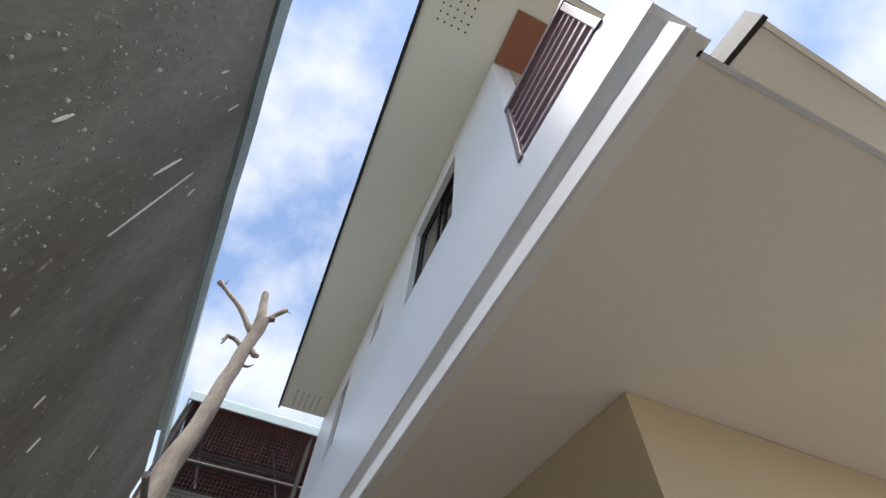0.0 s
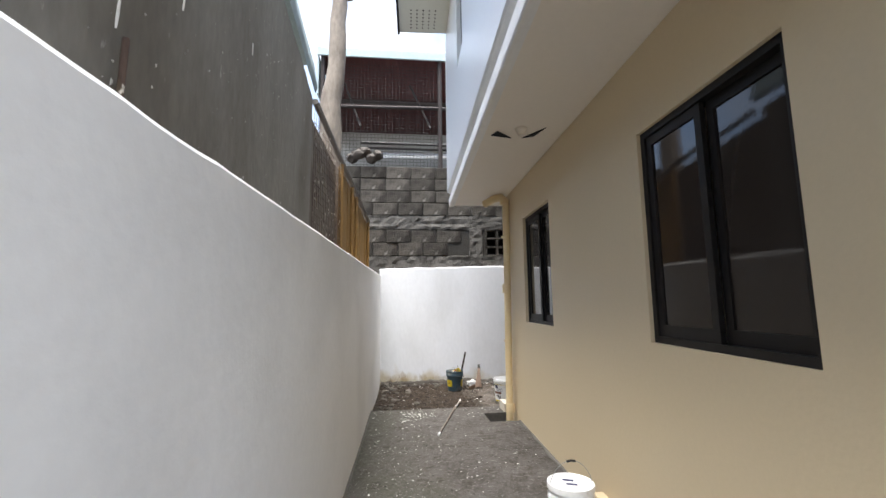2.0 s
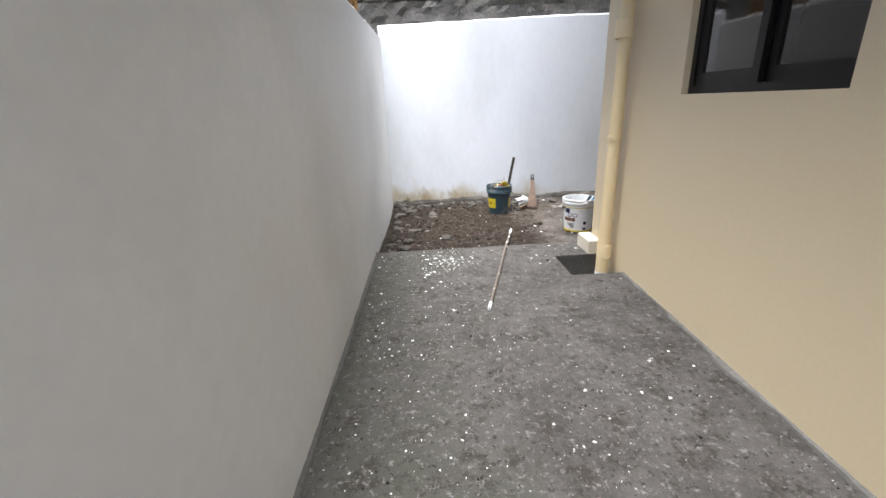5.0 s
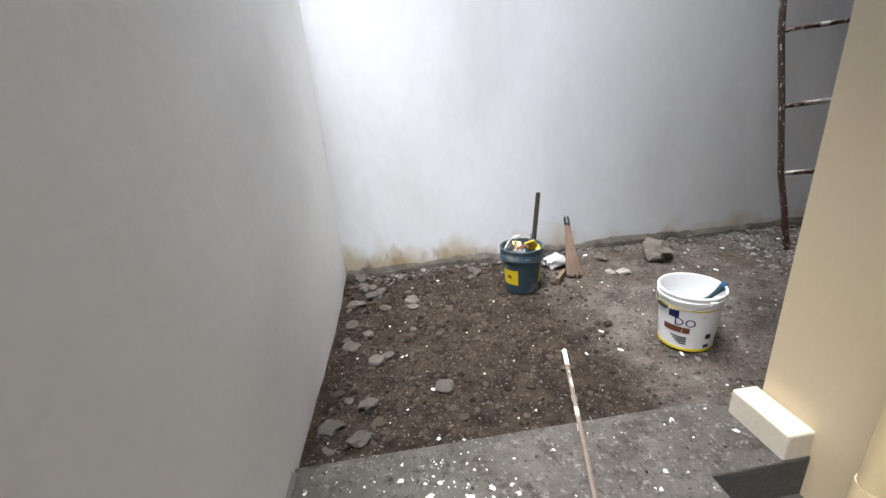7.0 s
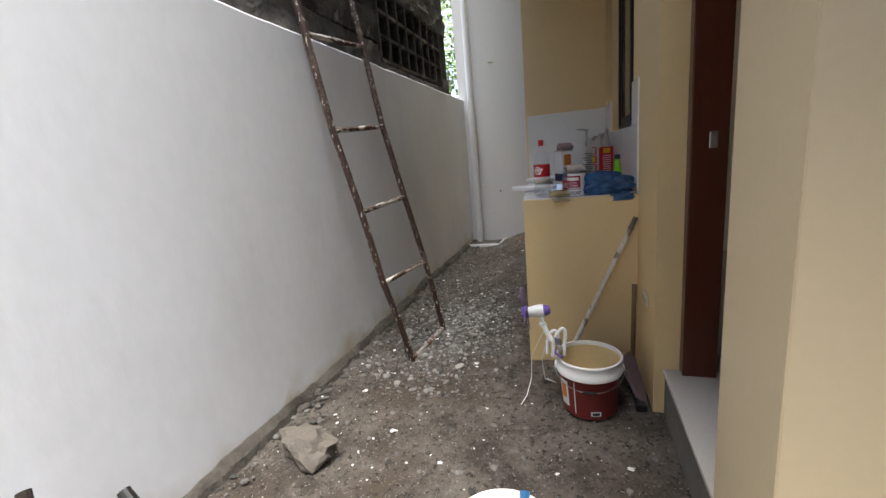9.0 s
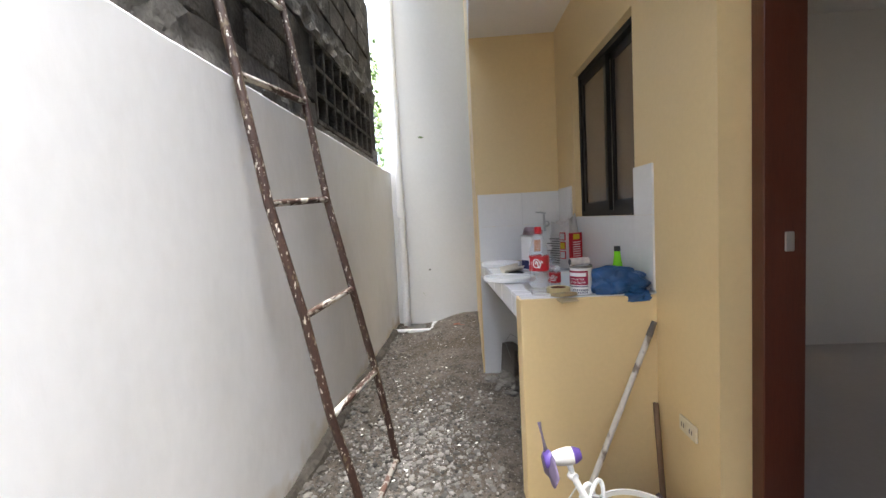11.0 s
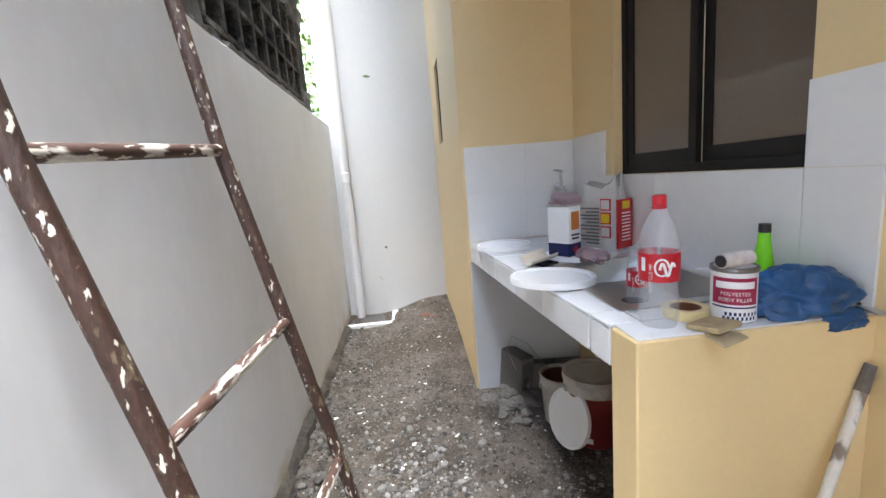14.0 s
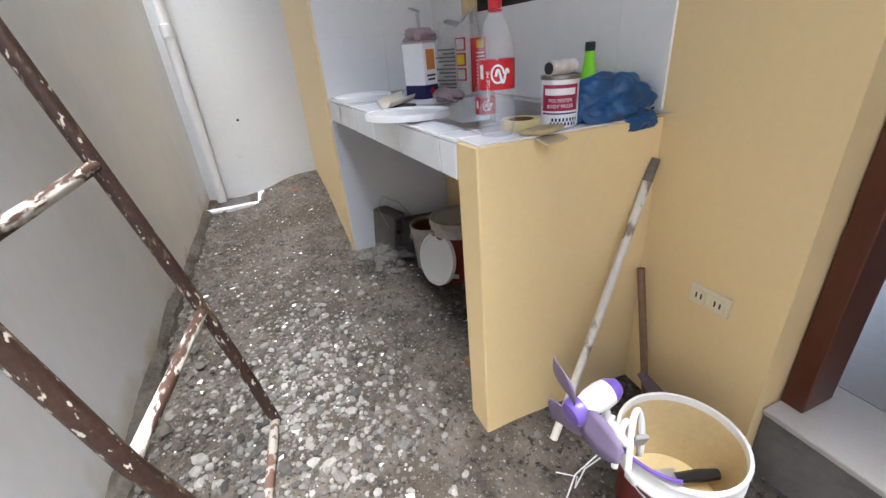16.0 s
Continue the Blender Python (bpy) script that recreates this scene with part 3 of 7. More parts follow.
part("eave_soffit", boxes((-1.44, 2.6, 0.40, 6.74, UP1 + 0.004, UP1 + 0.06)), EAVE, house, "pale green-grey eave soffit with vent holes")
part("gutter", boxes((-1.47, -1.44, 0.40, 6.76, UP1 - 0.02, UP1 + 0.16)), ALU, house)
bm = bmesh.new()
v = [bm.verts.new(p) for p in ((-1.48, 0.38, UP1 + 0.16), (2.6, 0.38, UP1 + 1.3), (2.6, 6.95, UP1 + 1.3), (-1.48, 6.78, UP1 + 0.16))]
bm.faces.new(v)
roof = part("roof", bm, RED_ROOF, house)
roof.modifiers.new("thick", "SOLIDIFY").thickness = 0.05


def window(parent, axis, at, a0, a1, z0, z1, depth, panes=2, glass=GLASS, inset=0.06, name="window"):
    """A sliding window with dark aluminium frame, stiles and panes, set back in its opening; depth: the way into the house."""
    w = part(name, bmesh.new(), ALU, parent)
    f = 0.035

    def put(nm, b0, b1, h0, h1, d0, d1, mt, bevel=0.0):
        lo, hi = sorted((at + depth * d0, at + depth * d1))
        bm = bmesh.new()
        if axis == "x":
            box(bm, lo, hi, b0, b1, h0, h1, bevel)
        else:
            box(bm, b0, b1, lo, hi, h0, h1, bevel)
        return part(nm, bm, mt, w)

    put("frame", a0, a1, z0, z0 + f, inset, inset + 0.08, ALU)
    put("frame", a0, a1, z1 - f, z1, inset, inset + 0.08, ALU)
    put("frame", a0, a0 + f, z0 + f, z1 - f, inset, inset + 0.08, ALU)
    put("frame", a1 - f, a1, z0 + f, z1 - f, inset, inset + 0.08, ALU)
    n = panes
    step = (a1 - a0 - 2 * f) / n
    for i in range(n):
        b0 = a0 + f + step * i
        b1 = b0 + step
        d = inset + (0.012 if i % 2 else 0.042)
        s = 0.042
        put("stile", b0, b0 + s, z0 + f, z1 - f, d, d + 0.025, ALU)
        put("stile", b1 - s, b1, z0 + f, z1 - f, d, d + 0.025, ALU)
        put("rail", b0 + s, b1 - s, z0 + f, z0 + f + 0.06, d, d + 0.025, ALU)
        put("rail", b0 + s, b1 - s, z1 - f - 0.05, z1 - f, d, d + 0.025, ALU)
        put("pane", b0 + s, b1 - s, z0 + f + 0.06, z1 - f - 0.05, d + 0.009, d + 0.015, glass)
    return w


window(house, "x", 0.0, 2.147, 3.08, 1.172, 2.312, 1, inset=0.022)
window(house, "x", 0.0, 4.625, 5.545, 1.165, 2.33, 1, inset=0.035)
for a0, a1, z0, z1 in UPW:
    window(house, "x", -0.745, a0, a1, z0, z1, 1, inset=0.05)


# ---- rear of the house: door recess, kitchen alcove, projecting wall ----
EAST, END, ROOMZ = 5.32, 7.22, 0.20
structure(part("wall_rear", prism(bmesh.new(), [(2.158, 6.30), (2.39, 6.30), (2.39, 6.578), (1.9975, 6.5965), (1.9975, 6.5925), (2.158, 6.586)], -0.3, 2.78), CREAM), "cream painted return wall beside the door")
KITCHEN = Matrix.Translation((3.4, KIT, 0)) @ Matrix.Rotation(radians(1.95), 4, "Z") @ Matrix.Translation((-3.4, -KIT, 0))   # the kitchen wall runs askew
kw = part("wall_kitchen", holed("y", KIT - 0.13, KIT, 3.19, EAST + 0.01, -0.3, 2.87, [(3.84, 4.85, 1.342, 2.35)]), CREAM_LIGHT)
kw.matrix_basis = KITCHEN
structure(kw, "cream painted kitchen wall")
structure(part("wall_lintel", boxes((2.39, 3.188, 6.34, 6.50, 2.30, 2.87)), CREAM_LIGHT), "cream painted wall over the door")
structure(part("wall_alcove", boxes((EAST, EAST + 0.16, KIT - 0.13, SIDE - 0.16, -0.3, 2.87)), CREAM_LIGHT), "cream painted alcove wall")
structure(part("wall_side", holed("y", SIDE - 0.16, SIDE, EAST, END + 0.16, -0.3, 5.2, [(6.35, 6.66, 1.70, 2.37)]), CREAM_LIGHT), "cream painted projecting wall with a small vent opening")
structure(part("wall_vent_back", boxes((6.25, 6.8, SIDE - 0.9, SIDE - 0.85, 1.5, 2.6)), INNER), "dim wall behind the vent opening")
END_PAINT = paint("end_wall_paint", (0.68, 0.68, 0.668), 0.5, scale=1.0, var=0.03, fine=30, bump=0.15, dist=0.004, second=(0.68, 0.675, 0.66), second_at=0.6, second_scale=1.4)
structure(part("wall_end", boxes((END, END + 0.16, SIDE, 8.52, -0.3, 5.2)), END_PAINT), "tall white painted end wall")
structure(part("ceiling", boxes((2.39, EAST, 6.34, SIDE, 2.87, 3.05)), SOFFIT), "plain soffit over the kitchen")
# unseen eave, added to keep sky light off the rear passage
structure(part("ceiling_eave", boxes((2.3, 7.4, SIDE, 8.2, 5.2, 5.28)), EAVE), "pale eave added out of view to shade the rear passage")
structure(part("wall_upper_rear", boxes((2.3, EAST, SIDE - 0.14, SIDE, 3.05, 5.2)), UPPER), "white painted upper rear wall")
window_k = thing("window_1", KITCHEN, "dark aluminium sliding window with bronze glass", "window")
tagged(window_k, kind="structure")
window(window_k, "y", KIT, 3.84, 4.85, 1.342, 2.35, -1, glass=GLASS_BRONZE, inset=0.045, name="sash_set")

BARE_STEP = paint("bare_cement_step", (0.17, 0.16, 0.148), 0.85, scale=4, var=0.15, fine=40, bump=0.4, second=(0.12, 0.112, 0.10), second_scale=3, gloss=0.2)
window_v = thing("window_2", pose(0, 0, 0), "small dark aluminium vent window in the projecting wall", "window")
tagged(window_v, kind="structure")
window(window_v, "y", SIDE, 6.35, 6.66, 1.70, 2.37, -1, panes=1, glass=GLASS_BRONZE, inset=0.02, name="sash_set")
# door frame, sill, room behind
door = thing("door_1", pose(0, 0, 0), "red-brown varnished wooden door frame with steel strike plate", "door frame")
tagged(door, kind="structure")
part("jamb", boxes((3.13, 3.19, 6.37, 6.505, ROOMZ, 2.30), bevel=0.004), BROWN, door)
part("jamb", boxes((2.39, 2.44, 6.34, 6.482, ROOMZ, 2.30), bevel=0.004), BROWN, door)
part("head", boxes((2.44, 3.13, 6.34, 6.482, 2.22, 2.30), bevel=0.004), BROWN, door)
part("strike_plate", boxes((3.125, 3.132, 6.41, 6.44, 1.206, 1.271), bevel=0.004), STEEL, door, "bright steel strike plate")
structure(part("door_sill", boxes((2.39, 3.19, 6.34, 6.565, -0.2, ROOMZ - 0.02), bevel=0.005), BARE_STEP), "bare grey cement door step")
SILL = paint("pale_sill_tile", (0.42, 0.39, 0.36), 0.4, scale=3, var=0.06, bump=0.05)
structure(part("door_sill", boxes((2.39, 3.19, 6.30, 6.575, ROOMZ - 0.02, ROOMZ), bevel=0.004), SILL), "grey tiled top of the door step")
RX = 5.2
structure(part("floor_room", boxes((2.15, RX + 1.2, 2.8, 6.30, -0.2, ROOMZ)), FLOOR_TILE), "grey floor tiles of the room behind the door")
structure(part("wall_room_east", holed("x", RX, RX + 0.1, 2.8, 6.49, ROOMZ, 2.8, [(5.25, 6.03, ROOMZ, 2.3)]), INNER), "plain off-white room wall")
structure(part("wall_room_south", holed("y", 2.7, 2.8, 2.15, 6.4, 0.0, 2.8, [(2.6, 5.0, 0.7, 2.5)]), INNER), "plain off-white room wall")
structure(part("wall_room_west", boxes((2.15, 2.2, 2.8, 6.3, 0.0, 2.8)), INNER), "plain off-white room wall")
structure(part("ceiling_room", boxes((2.1, 6.5, 2.7, 6.49, 2.8, 2.85)), INNER), "plain white room ceiling")
structure(part("wall_room_far", holed("x", 6.4, 6.5, 2.7, 6.49, 0.0, 2.85, [(4.6, 5.6, 1.0, 2.2)]), INNER), "plain wall beyond the inner door")
inner = thing("door_2", pose(RX, 0, 0), "white panelled inner door standing ajar in its frame", "door")
tagged(inner, kind="structure")
part("frame", boxes((-0.03, 0.1, 5.18, 5.25, ROOMZ, 2.37), bevel=0.004), WHITE_DOOR, inner)
part("frame", boxes((-0.03, 0.1, 6.03, 6.10, ROOMZ, 2.37), bevel=0.004), WHITE_DOOR, inner)
part("frame", boxes((-0.03, 0.1, 5.25, 6.03, 2.30, 2.37), bevel=0.004), WHITE_DOOR, inner)
leaf = part("leaf", boxes((-0.02, 0.02, 0.0, 0.78, ROOMZ + 0.01, 2.28), (-0.026, 0.026, 0.12, 0.66, 0.5, 1.1), (-0.026, 0.026, 0.12, 0.66, 1.3, 2.1)), WHITE_DOOR, inner, "white panelled door leaf")
leaf.matrix_basis = pose(0.08, 5.258, 0, 0, 0, -24)

# ---- counter and splashback ----
CX0, CTOP = 3.64, 0.985


def cfront(x):
    return 7.244 + 0.078 * (x - CX0)


counter = thing("counter", pose(0, 0, 0), "built-in concrete kitchen counter, white tiled top, cream end panel", "counter")
panel = bmesh.new()
prism(panel, [(CX0, KIT + 0.003), (CX0 + 0.11, KIT + 0.003), (CX0 + 0.11, cfront(CX0 + 0.11)), (CX0, cfront(CX0))], -0.15, CTOP - 0.006)
bmesh.ops.bevel(panel, geom=[e for e in panel.edges if e.is_manifold], offset=0.004, segments=1, affect="EDGES")
part("end_panel", panel, CREAM_LIGHT, counter, "cream painted end panel")
SX0, SX1, SY0, SY1 = 3.86, 4.50, 6.73, 7.165          # sink opening
bm = bmesh.new()
prism(bm, [(CX0 + 0.112, KIT + 0.003), (SX0, KIT + 0.003), (SX0, cfront(SX0) - 0.012), (CX0 + 0.112, cfront(CX0 + 0.112) - 0.012)], 0.875, CTOP - 0.012)
prism(bm, [(SX0, KIT + 0.003), (SX1, KIT + 0.003), (SX1, SY0), (SX0, SY0)], 0.875, CTOP - 0.012)
prism(bm, [(SX0, SY1), (SX1, SY1), (SX1, cfront(SX1) - 0.012), (SX0, cfront(SX0) - 0.012)], 0.875, CTOP - 0.012)
prism(bm, [(SX1, KIT + 0.003), (EAST - 0.003, KIT + 0.003), (EAST - 0.003, cfront(EAST) - 0.012), (SX1, cfront(SX1) - 0.012)], 0.875, CTOP - 0.012)
part("slab", bm, MORTAR, counter, "rough grey concrete slab")


def cut_tile(x0, x1, y0f, y1f, z0, z1, bevel=0.003):
    bm = bmesh.new()
    prism(bm, [(x0, y0f(x0)), (x1, y0f(x1)), (x1, y1f(x1)), (x0, y1f(x0))], z0, z1)
    bmesh.ops.bevel(bm, geom=bm.edges[:], offset=bevel, segments=1, affect="EDGES")
    return bm


joint = 0.0035
xs = [CX0 + 0.114, SX0, 4.19, SX1, 4.79, 5.06, EAST - 0.004]
for a, b in zip(xs, xs[1:]):
    part("tile", cut_tile(a + joint, b - joint, lambda x: cfront(x) - 0.012, cfront, 0.868, CTOP - 0.0135), TILE, counter)
    part("tile", cut_tile(a + joint, b - joint, lambda x: SY1 + 0.004, lambda x: cfront(x) + 0.001, CTOP - 0.012, CTOP), TILE, counter)
    if b <= SX0 + 1e-6 or a >= SX1 - 1e-6:
        part("tile", cut_tile(a + joint, b - joint, lambda x: 6.90, lambda x: SY1 - 0.003, CTOP - 0.012, CTOP), TILE, counter)
        part("tile", cut_tile(a + joint, b - joint, lambda x: KIT + 0.008, lambda x: 6.893, CTOP - 0.012, CTOP), TILE, counter)
    else:
        part("tile", cut_tile(a + joint, b - joint, lambda x: KIT + 0.008, lambda x: SY0 - 0.003, CTOP - 0.012, CTOP), TILE, counter)
part("tile", boxes((CX0 + 0.004, CX0 + 0.112, KIT + 0.01, cfront(CX0) - 0.004, CTOP - 0.0055, CTOP - 0.001), bevel=0.002), TILE, counter)
# stainless sink let into the top
sink = thing("kitchen_sink", pose(0, 0, 0), "stainless steel sink bowl let into the counter", "sink")
bm = bmesh.new()
outer = [(SX0 - 0.025, SY0 - 0.02), (SX1 + 0.025, SY0 - 0.02), (SX1 + 0.025, SY1 + 0.018), (SX0 - 0.025, SY1 + 0.018)]
rimi = [(SX0 + 0.02, SY0 + 0.02), (SX1 - 0.02, SY0 + 0.02), (SX1 - 0.02, SY1 - 0.02), (SX0 + 0.02, SY1 - 0.02)]
low = [(SX0 + 0.05, SY0 + 0.05), (SX1 - 0.05, SY0 + 0.05), (SX1 - 0.05, SY1 - 0.05), (SX0 + 0.05, SY1 - 0.05)]
rings = [[bm.verts.new((x, y, z)) for x, y in r] for r, z in ((outer, CTOP + 0.001), (outer, CTOP + 0.005), (rimi, CTOP + 0.004), (low, CTOP - 0.09))]
for a, b in zip(rings, rings[1:]):
    for i in range(4):
        bm.faces.new((a[i], a[(i + 1) % 4], b[(i + 1) % 4], b[i]))
bm.faces.new(rings[-1])
part("bowl", bm, STEEL, sink)
part("strainer", lathe(bmesh.new(), [(0.0, CTOP - 0.087), (0.035, CTOP - 0.087), (0.04, CTOP - 0.09)], 20, centre=(4.18, 6.95, 0)), BLACK, sink)


def splash(name, axis, at, pieces, label, m=Matrix()):
    ob = thing(name, m, label, "wall tiles")
    tagged(ob, kind="structure")
    for a0, a1, z0, z1 in pieces:
        bm = bmesh.new()
        if axis == "y":
            box(bm, a0 + 0.0006, a1 - 0.0006, at, at + 0.009, z0 + 0.0006, z1 - 0.0006)
        else:
            box(bm, at - 0.009, at, a0 + 0.0006, a1 - 0.0006, z0 + 0.0006, z1 - 0.0006)
        part("tile", bm, TILE_GLAZE, ob)
    return ob


SPL = 1.575
splash("splashback", "y", KIT, [(CX0 + 0.006, 3.84, CTOP + 0.002, 1.342), (CX0 + 0.006, 3.84, 1.342, SPL)]
       + [(a, b, CTOP + 0.002, 1.342) for a, b in ((3.84, 4.16), (4.16, 4.50), (4.50, 4.85))]
       + [(4.85, 4.93, CTOP + 0.002, 1.342), (4.93, EAST - 0.01, CTOP + 0.002, 1.29), (4.93, EAST - 0.01, 1.29, SPL)], "white glazed wall tiles behind the counter", KITCHEN)
splash("splashback", "x", EAST, [(KIT + 0.01, 7.0, CTOP + 0.002, 1.29), (7.0, 7.375, CTOP + 0.002, 1.29), (KIT + 0.01, 7.0, 1.29, SPL - 0.01), (7.0, 7.375, 1.29, SPL - 0.01)],
       "white glazed wall tiles on the alcove side")
structure(part("wall_pier", boxes((EAST - 0.02, EAST - 0.002, KIT + 0.005, SIDE - 0.012, -0.15, 0.866)), UPPER), "white painted side under the counter")

# ---- block wall above the back wall ----
BW = BACK + 0.05
block_wall = thing("wall_block", pose(0, 0, 0), "weathered grey hollow-block wall above the white wall", "wall")
tagged(block_wall, kind="structure")
LATTICES = [(2.17, 3.02, 2.24, 2.72), (4.70, 6.42, 2.13, 2.72)]
bm = holed("y", BW + 0.022, BW + 0.15, -1.6, 6.72, 0.2, 3.90, LATTICES)
part("mortar_core", bm, MORTAR, block_wall)
COURSES = [(1.99, 2.00, 0), (2.235, 2.475, 1), (2.48, 2.715, 1), (2.985, 3.215, 1), (3.22, 3.445, 1), (3.45, 3.67, 1), (3.675, 3.90, 1)]


def rough_block(seed, length, height, depth):
    r = random.Random(seed)
    bm = bmesh.new()
    vs = box(bm, 0, length, 0, depth, 0, height)
    for v in vs:
        v.co += Vector((r.uniform(-0.006, 0.006), r.uniform(-0.006, 0.004), r.uniform(-0.006, 0.006)))
    bmesh.ops.bevel(bm, geom=bm.edges[:], offset=0.008, segments=1, affect="EDGES")
    bmesh.ops.recalc_face_normals(bm, faces=bm.faces)
    me = bpy.data.meshes.new("block")
    bm.to_mesh(me)
    bm.free()
    me.materials.append(BLOCK)
    return me


BLOCKS = [rough_block(40 + i, 0.44, 0.222, 0.05) for i in range(8)]
HALVES = [rough_block(70 + i, 0.21, 0.222, 0.05) for i in range(4)]
rng = random.Random(12)
for row, (z0, z1, use) in enumerate(COURSES):
    if not use:
        continue
    x = -1.5 + (0.22 if row % 2 else 0.0)
    while x < 6.68:
        full = rng.random() > 0.16
        w = 0.44 if full else 0.21
        if x + w > 6.70:
            break
        blocked = any(a - 0.02 < x + w and x < b + 0.02 and c < z1 - 0.03 and z0 + 0.03 < d for a, b, c, d in LATTICES) or (1.86 < x + w and x < 2.1 and z0 < 2.9)
        if not blocked:
            ob = new("block", rng.choice(BLOCKS if full else HALVES))
            ob.parent = block_wall
            ob.matrix_basis = pose(x, BW + rng.uniform(-0.008, 0.006), z0 + rng.uniform(-0.004, 0.004), 0, 0, rng.uniform(-0.6, 0.6)) @ Matrix.Diagonal((1, 1, (z1 - z0) / 0.222 * 0.97, 1))
        x += w + rng.uniform(0.014, 0.024)
# cement band and column, uneven
for i, (x0, x1, z0, z1) in enumerate(((-1.55, 6.69, 2.725, 2.975), (1.86, 2.10, 2.02, 3.90), (-1.55, 6.69, 1.90, 2.225))):
    bm = bmesh.new()
    nx, nz = max(6, int((x1 - x0) / 0.07)), max(5, int((z1 - z0) / 0.06))
    grid = [[bm.verts.new((x0 + (x1 - x0) * a / nx, BW - 0.002 + 0.03 * noise.noise(Vector((a * 0.5 + i * 9, b * 0.7, 2))) + 0.012 * noise.noise(Vector((a * 2.1, b * 2.3, i))),
                           z0 + (z1 - z0) * b / nz + (0.02 * noise.noise(Vector((a * 0.8, b, 5 + i))) if 0 < i or b in (0, nz) else 0))) for b in range(nz + 1)] for a in range(nx + 1)]
    for a in range(nx):
        for b in range(nz):
            f = [grid[a][b], grid[a + 1][b], grid[a + 1][b + 1], grid[a][b + 1]]
            c = sum((v.co for v in f), Vector()) / 4
            if any(l[0] - 0.02 < c.x < l[1] + 0.02 and l[2] - 0.02 < c.z < l[3] + 0.02 for l in LATTICES):
                continue
            bm.faces.new(f)
    band = part("cement_band", bm, paint("cement_render_%s" % "abc"[i], (0.105, 0.098, 0.088), 0.95, scale=4, var=0.3, fine=35, bump=0.9, dist=0.015,
                                         second=(0.055, 0.051, 0.046), second_at=0.55, second_scale=3), block_wall, "uneven grey cement render")
    band.modifiers.new("thick", "SOLIDIFY").thickness = -0.05
for x0, x1, z0, z1 in LATTICES:
    nx = round((x1 - x0) / 0.21)
    nz = 3
    for i in range(nx + 1):
        xx = x0 + (x1 - x0) * i / nx
        part("vent_bar", boxes((xx - 0.018, xx + 0.018, BW, BW + 0.12, z0, z1), bevel=0.004), BLOCK, block_wall)
    for j in range(nz + 1):
        zz = z0 + (z1 - z0) * j / nz
        part("vent_bar", boxes((x0, x1, BW + 0.004, BW + 0.116, zz - 0.016, zz + 0.016), bevel=0.004), BLOCK, block_wall)
    # a black sheet gives the shade behind the bars by its colour
    part("vent_back", boxes((x0 - 0.05, x1 + 0.05, BW + 0.19, BW + 0.22, z0 - 0.05, z1 + 0.05)), HOLE_SHADE, block_wall, "black sheet standing in for the shade behind the vent blocks")

# ---- fence along the left wall ----
FA, FB = Vector((-0.27, 4.95, 0)), Vector((0.02, 8.36, 0))


def fence_at(s, z):
    p = FA.lerp(FB, s)
    return Vector((p.x, p.y, z))


def fence_top(s):
    return 3.36 + (2.83 - 3.36) * s


fence = thing("fence", pose(0, 0, 0), "patched fence of wire mesh and varnished boards under a pipe", "fence")
part("rail", tube(bmesh.new(), [fence_at(s, fence_top(s)) for s in (0, 0.25, 0.5, 0.75, 1.0)], 0.032, 10), paint("dull_pipe", (0.16, 0.14, 0.12), 0.6, 0.2, var=0.2, bump=0.2), fence, "dull grey steel pipe rail")
for s in (0.36, 0.56, 0.66, 0.995):
    p, t = fence_at(s, 1.3), fence_at(s, fence_top(s) - 0.03)
    part("post", bar(p, t, 0.024, 8), WOOD_YELLOW, fence, "yellow-brown timber post")
n = 9
for i in range(n):
    a, b = 0.36 + 0.635 * i / n, 0.36 + 0.635 * (i + 1) / n - 0.003
    bm = bmesh.new()
    q = [fence_at(a, 1.3), fence_at(b, 1.3), fence_at(b, fence_top(b) - 0.05), fence_at(a, fence_top(a) - 0.05)]
    off = Vector((-0.018, 0.001, 0))
    f0, f1 = [bm.verts.new(p + off * (1.0 + 0.3 * (i % 2))) for p in q], [bm.verts.new(p + off * 2.2) for p in q]
    bm.faces.new(f0)
    bm.faces.new(f1[::-1])
    for k in range(4):
        bm.faces.new((f0[k], f0[(k + 1) % 4], f1[(k + 1) % 4], f1[k]))
    part("board", bm, WOOD_YELLOW, fence)
bm = bmesh.new()
for i in range(19):
    s = 0.36 * i / 18
    tube(bm, [fence_at(s, 1.4), fence_at(s, fence_top(s))], 0.0028, 4, caps=False)
for j in range(26):
    z = 1.5 + 0.075 * j
    s1 = 0.36
    if z < fence_top(s1):
        tube(bm, [fence_at(0, z), fence_at(s1, z)], 0.0028, 4, caps=False)
tagged(part("wire_mesh", bm, RUST, fence, "rusty square wire mesh"), kind="stuff")
bm = bmesh.new()
off = Vector((-0.09, 0, 0))
q = [fence_at(-0.02, 1.3) + off, fence_at(0.37, 1.3) + off, fence_at(0.37, fence_top(0.37) - 0.06) + off, fence_at(-0.02, fence_top(0) - 0.06) + off]
bm.faces.new([bm.verts.new(p) for p in q])
bk = part("backing_sheet", bm, paint("weathered_sheet", (0.13, 0.115, 0.095), 0.8, scale=3, var=0.2, bump=0.2, second=(0.08, 0.06, 0.045), second_scale=2), fence, "brownish weathered sheet behind the mesh")
bk.modifiers.new("thick", "SOLIDIFY").thickness = 0.01

